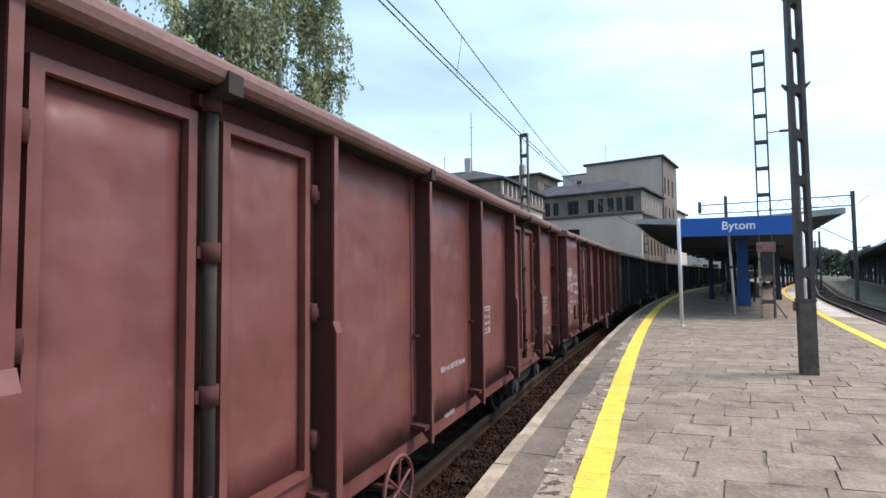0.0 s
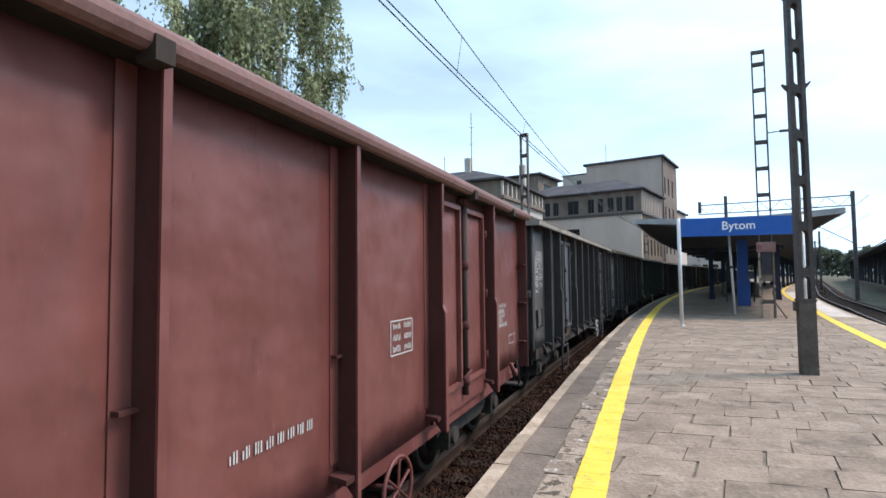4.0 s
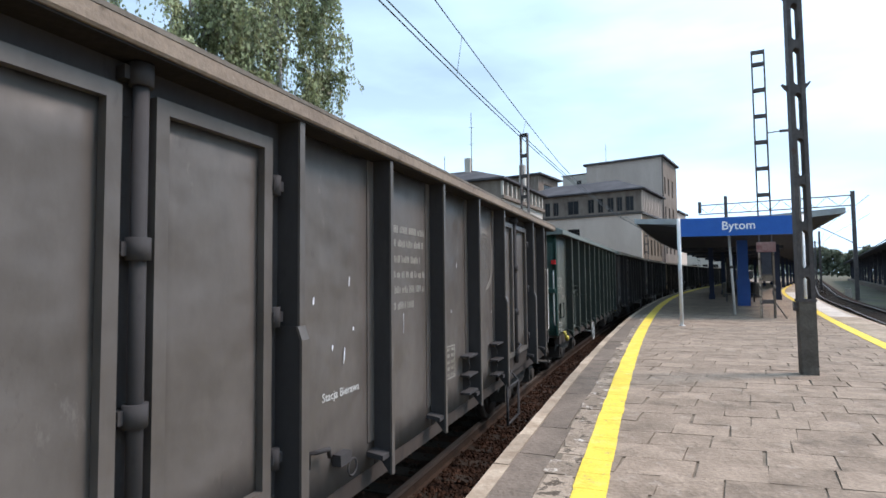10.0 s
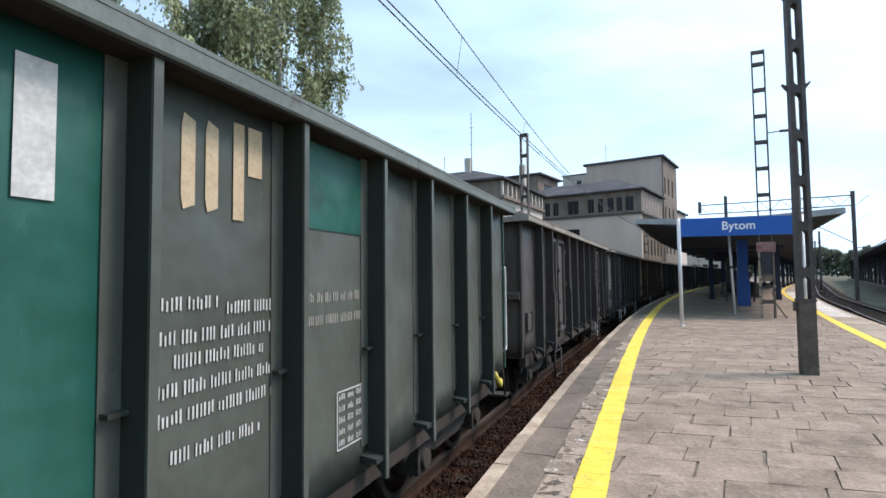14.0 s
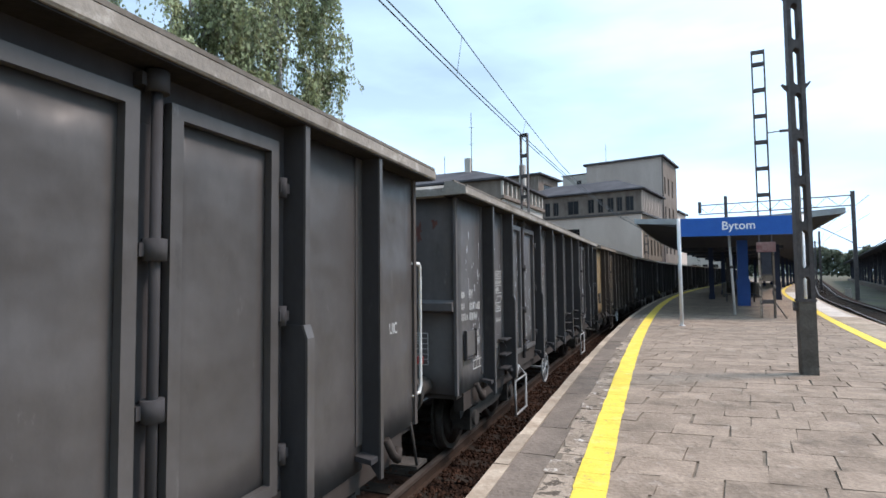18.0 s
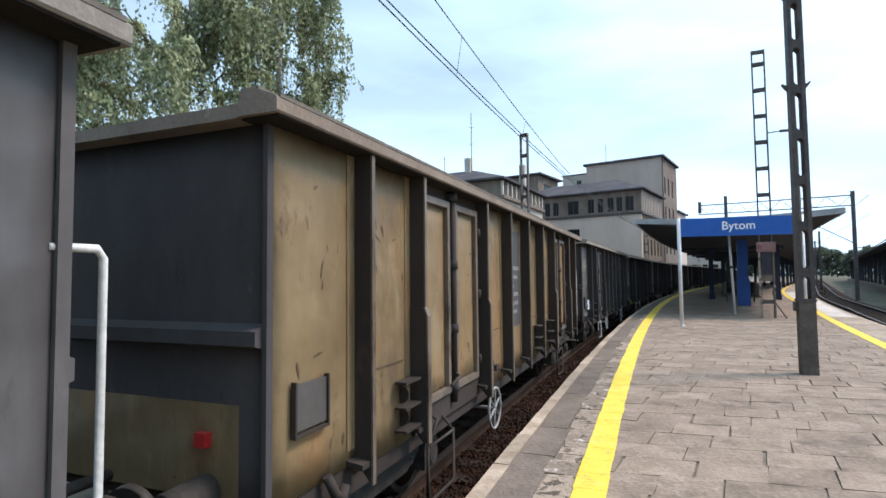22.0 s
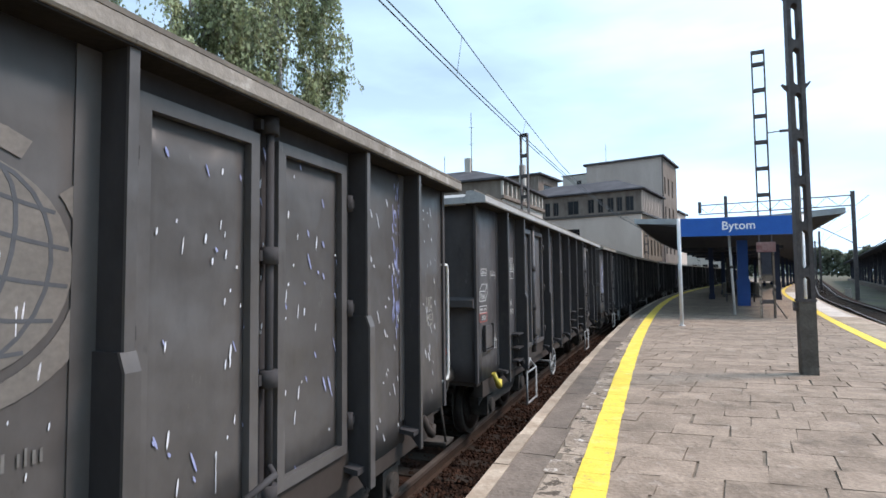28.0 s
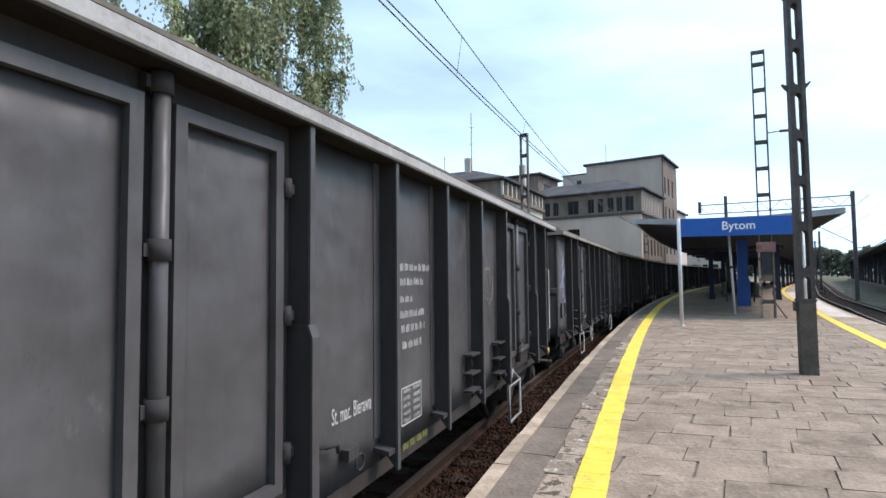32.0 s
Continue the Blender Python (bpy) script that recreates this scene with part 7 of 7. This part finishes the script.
# near pavilion on the left with a pale gallery
pav = block("station_pavilion", (6.2, 56.0), 0.476, 17.0, 15.0, 12.05, "station pavilion with a pale window gallery", left_open=[(17 - 5.2, 3.4, 9.2, 1.0, 3)],
            right_open=[(0.62 + 1.42 * i, 0.6, 10.5, 1.35, 0) for i in range(10)], material=M_ATTIC, eaves=0.6, roof_rise=2.3, slab=0.2, attic=10.1, right_mat=M_RENDER2)
part("cornice", bm_box(0.004, 0.35, 0.0, 15.0, 10.05, 10.4), M_ATTIC, pav, "dark cornice below the gallery")
for i in range(11):
    part("gallery_pier", bm_box(0.004, 0.22, 0.02 + i * 1.42, 0.36 + i * 1.42, 10.41, 11.9), M_RENDER2, pav, bevel=0.02)
for x, y in ((-6.0, 5.0), (-1.6, 12.0)):
    part("chimney", bm_box(x - 0.36, x + 0.36, y - 0.36, y + 0.36, 12.25, 15.9), M_RENDER2, pav, "pale rendered chimney", bevel=0.04)
bm = bmesh.new()
rod(bm, (-5.4, 4.6, 13.0), (-5.4, 4.6, 21.3), 0.045, 6)
for z in (15.5, 17.5, 19.5):
    rod(bm, (-5.7, 4.6, z), (-5.1, 4.6, z), 0.02, 5)
part("aerial", bm, M_WIRE, pav, "thin roof aerial")
bm = bmesh.new()
rod(bm, (-9.0, 4.6, 13.0), (-9.0, 4.6, 16.4), 0.04, 6)
part("aerial", bm, M_WIRE, pav)
annex = block("station_annex", (70.0, 133.0), 0.5, 10.5, 22.0, 10.0, "pale far annex of the station", left_open=[(1.0 + 2.4 * i, 1.2, z, 1.7) for i in range(4) for z in (2.5, 6.2)], right_open=[(1.0 + 2.6 * i, 1.2, z, 1.7) for i in range(8) for z in (2.5, 6.2)], material=M_RENDER2, eaves=0.4)
gab = block("station_gallery_block", (18.2, 100.0), 0.60, 9.0, 9.6, 20.9, "brown link building with wide eaves behind the pavilion", right_open=[(2.5, 5.2, 18.4, 1.1, 4)], eaves=0.8, roof_rise=0.7, material=M_ATTIC)

# ---- neighbouring platform with a dark canopy ----
far_pl = thing("neighbour_platform", Matrix.Translation((47.5, 57.0, 0)) @ Matrix.Rotation(-0.62, 4, "Z"), "neighbouring platform with a long dark canopy", "platform")
part("deck", bm_box(1.2, 9.0, -30, 160, -0.98, -0.25), M_EDGE, far_pl, bevel=0.05)
bm = bmesh.new()
prism(bm, [(0, 4.85), (4.6, 5.7), (9.4, 4.85), (9.4, 5.05), (4.6, 6.1), (0, 5.05)], "y", -28, 160)
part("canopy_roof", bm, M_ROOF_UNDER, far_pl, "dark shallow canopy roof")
for i in range(20):
    for x in (2.2, 7.2):
        bm = bmesh.new()
        box(bm, x - 0.2, x + 0.2, -24 + i * 9.5, -23.6 + i * 9.5, -0.26, 5.2)
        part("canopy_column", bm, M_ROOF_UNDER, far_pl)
    bm = bmesh.new()
    y = -23.8 + i * 9.5
    prism(bm, [(2.2, 3.6), (2.6, 3.6), (4.6, 5.2), (6.8, 3.6), (7.2, 3.6), (7.2, 5.1), (2.2, 5.1)], "y", y - 0.1, y + 0.1)
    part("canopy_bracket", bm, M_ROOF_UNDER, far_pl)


# ---- trees ----
def leaf_cloud(name, centres, dirs, size, mat, parent, seed, label=""):
    """Many small leaves, each two triangles, turned at random about a hanging axis."""
    rng = np.random.default_rng(seed)
    n = len(centres)
    a = rng.normal(size=(n, 3)); a /= np.linalg.norm(a, axis=1)[:, None]
    b = dirs + rng.normal(size=(n, 3)) * 0.5
    b /= np.linalg.norm(b, axis=1)[:, None]
    a -= b * np.sum(a * b, axis=1)[:, None]
    a /= np.linalg.norm(a, axis=1)[:, None] + 1e-9
    sz = size * rng.uniform(0.65, 1.25, size=(n, 1))
    p = np.stack([centres - b * sz * 0.62, centres + a * sz * 0.36, centres + b * sz * 0.62, centres - a * sz * 0.36], axis=1).reshape(-1, 3)
    me = bpy.data.meshes.new(name)
    me.vertices.add(4 * n); me.vertices.foreach_set("co", p.astype(np.float32).ravel())
    me.loops.add(4 * n); me.loops.foreach_set("vertex_index", np.arange(4 * n, dtype=np.int32))
    me.polygons.add(n); me.polygons.foreach_set("loop_start", np.arange(0, 4 * n, 4, dtype=np.int32))
    me.update(calc_edges=True); me.validate()
    me.materials.append(mat)
    return tagged(piece(name, me, parent), label, kind="stuff")


def birch(x, y, height, spread, seed, label, lean=(0, 0), strands=620, low=0.3):
    rng = np.random.default_rng(seed)
    tr = thing("birch_tree", Matrix.Translation((x, y, -1.0)), label, "tree", "birches behind the train")
    bm = bmesh.new()
    pts = [Vector((lean[0] * (k / 10) ** 1.5 + rng.normal() * 0.08, lean[1] * (k / 10) ** 1.5 + rng.normal() * 0.08, height * 0.93 * k / 10)) for k in range(11)]
    for k in range(10):
        rod(bm, pts[k], pts[k + 1], height * 0.0125 * (1 - k / 10.5), 10, height * 0.0125 * (1 - (k + 1) / 10.5))
    part("trunk", bm, M_BARK, tr, "white birch trunk with dark cracks")
    cen, dr = [], []
    twig = bmesh.new()
    tips = []
    for i in range(34):
        h = rng.uniform(low, 0.95)
        k = h * 10
        p = pts[int(k)].lerp(pts[min(10, int(k) + 1)], k % 1)
        a = rng.uniform(0, 2 * math.pi)
        reach = spread * (1.08 - h) ** 0.6 * rng.uniform(0.6, 1.05)
        q = p + Vector((math.cos(a) * reach * 0.5, math.sin(a) * reach * 0.5, reach * 0.45))
        r = p + Vector((math.cos(a) * reach, math.sin(a) * reach, reach * rng.uniform(0.3, 0.6)))
        bm = bmesh.new()
        rod(bm, p, q, 0.07 * (1.2 - h), 6, 0.045 * (1.2 - h)); rod(bm, q, r, 0.045 * (1.2 - h), 6, 0.012)
        part("limb", bm, M_BARK if i % 3 else M_TWIG, tr)
        tips += [p.lerp(q, t) for t in (0.5, 0.8)] + [q.lerp(r, t) for t in (0.1, 0.3, 0.5, 0.7, 0.85, 1.0)]
    for i in range(strands):
        b = tips[rng.integers(len(tips))]
        a = rng.uniform(0, 2 * math.pi)
        side = Vector((math.cos(a), math.sin(a), 0)) * rng.uniform(0.1, 0.7)
        ln = rng.uniform(0.8, 3.2)
        n = int(ln * 22)
        last = b
        for j in range(n):
            t = j / n
            c = b + side * (t ** 0.5) + Vector((0, 0, 0.25 * t - ln * t * t * 0.95 - 0.15 * t)) + Vector(rng.normal(size=3) * 0.085)
            cen.append(c); dr.append((side.x * 0.3, side.y * 0.3, -1.0))
        rod(twig, b, b + side * 0.6, 0.008, 3, 0.006)
        rod(twig, b + side * 0.6, b + side + Vector((0, 0, -ln * 0.95)), 0.006, 3, 0.003)
    tagged(part("twigs", twig, M_TWIG, tr, "fine brown hanging twigs"), kind="stuff")
    leaf_cloud("crown", np.array(cen), np.array(dr), 0.15, M_LEAF, tr, seed + 1, "drooping crown of small green leaves")
    return tr


birch(-10.9, 21.5, 18.5, 7.4, 21, "tall birch with drooping twigs behind the train", (0.4, 0.2), 640, 0.25)
birch(-7.8, 23.5, 20.0, 5.8, 22, "slender birch with hanging twigs and gaps of sky", (0.6, 0.4), 560, 0.27)
birch(-6.3, 25.5, 17.0, 3.9, 27, "young birch with hanging twigs behind the train", (0.2, 0.1), 360, 0.32)
birch(-16.5, 23.0, 18.0, 6.4, 23, "tall birch with drooping twigs behind the train", (-0.4, 0.0), 1000)
birch(-22.0, 20.5, 16.5, 5.6, 24, "bushy birch at the edge of the yard", (0, 0), 800, 0.2)


def wood(name, cx, cy, length, head, height, n, seed, label):
    """A far belt of trees: clumps of leaves with an uneven top."""
    rng = np.random.default_rng(seed)
    w = thing(name, Matrix.Translation((cx, cy, -1.0)) @ Matrix.Rotation(-head, 4, "Z"), label, "trees", kind="stuff")
    cen = []
    for i in range(n):
        x = rng.uniform(-length / 2, length / 2)
        top = height * (0.75 + 0.2 * noise.noise(Vector((x * 0.06, seed, 0))) + 0.12 * noise.noise(Vector((x * 0.25, seed, 3))))
        z = max(0.5, top) * rng.uniform(0.05, 1) ** 0.7
        cen.append((x, rng.uniform(-5, 5), z))
    leaf_cloud("foliage", np.array(cen), np.tile([0.0, 0, -0.4], (n, 1)), 1.5, M_LEAF_FAR, w, seed, "far green belt of trees")


wood("distant_wood", 172, 238, 130, 0.70, 18, 16000, 31, "belt of green trees beyond the tracks")
wood("distant_wood", 320, 250, 160, 0.2, 15, 6000, 32, "belt of green trees beyond the far platform")
# added out of view: keeps low sky light off faces turned towards it
wood("distant_wood", -4, -42, 130, 0.1, 26, 9000, 34, "unseen belt of green trees, added behind the platform end to block sky")
wood("distant_wood", 100, 15, 70, 1.2, 24, 6000, 35, "belt of green trees beyond the outer tracks")
wood("distant_wood", -60, 90, 120, -0.9, 15, 7000, 33, "belt of green trees behind the station yard")


# ---- what moves: the train rolls in and brakes ----
KNOT_T = [0, 1, 2.5, 3, 5.5, 6, 7, 8, 9, 10.5, 12, 13, 13.5, 14, 14.5, 17.5, 18.5, 19, 20.5, 22, 23, 24, 25, 27.6, 28, 29.3, 30.2, 31, 31.5, 32]
KNOT_S = [126.27, 122.05, 115.56, 113.51, 102.68, 100.6, 96.37, 92.22, 88.0, 81.47, 74.88, 70.54, 68.4, 66.22, 64.03, 50.95, 46.75, 44.53, 38.05, 31.47, 27.1, 22.78, 18.58, 8.86, 7.53, 3.88, 1.93, 0.49, -0.1, -0.47]


def rolled(times):
    """Natural cubic spline through the knots: the near end of wagon ten, metres along the line."""
    t, s = np.array(KNOT_T, float), np.array(KNOT_S, float)
    n, h = len(t), np.diff(t)
    a, b = np.eye(n), np.zeros(n)
    for i in range(1, n - 1):
        a[i, i - 1:i + 2] = h[i - 1], 2 * (h[i - 1] + h[i]), h[i]
        b[i] = 6 * ((s[i + 1] - s[i]) / h[i] - (s[i] - s[i - 1]) / h[i - 1])
    m = np.linalg.solve(a, b)
    i = np.clip(np.searchsorted(t, times) - 1, 0, n - 2)
    d = times - t[i]
    return s[i] + d * ((s[i + 1] - s[i]) / h[i] - h[i] * (2 * m[i] + m[i + 1]) / 6) + d * d * m[i] / 2 + d ** 3 * (m[i + 1] - m[i]) / (6 * h[i])


def wagon_pose(s_near):
    """Both bogie pivots stand on the track's centre line."""
    c = s_near + BODY / 2
    p, q = along(c - 4.5, TRACK, RAIL_Z), along(c + 4.5, TRACK, RAIL_Z)
    d = q - p
    return Matrix.Translation((p + q) / 2) @ Matrix.Rotation(-math.atan2(d.x, d.y), 4, "Z")


def motions():
    times = np.arange(0, 32.01, 0.5)
    base = rolled(times)
    for k, wg in WAGONS.items():
        walk(wg, [(float(t), wagon_pose(float(b) + PITCH * (k - 10))) for t, b in zip(times, base)])
    # wheels turn as far as the train rolls
    ticks = np.array([4 * i / 30 for i in range(241)])
    turned = (KNOT_S[0] - rolled(ticks)) / 0.462
    for wg in WAGONS.values():
        for ws in [c for c in wg.children if c.name.startswith("wheelset")]:
            at = ws.location.copy()
            walk(ws, [(float(t), Matrix.Translation(at) @ Matrix.Rotation(float(a), 4, "X")) for t, a in zip(ticks, turned)])


motions()
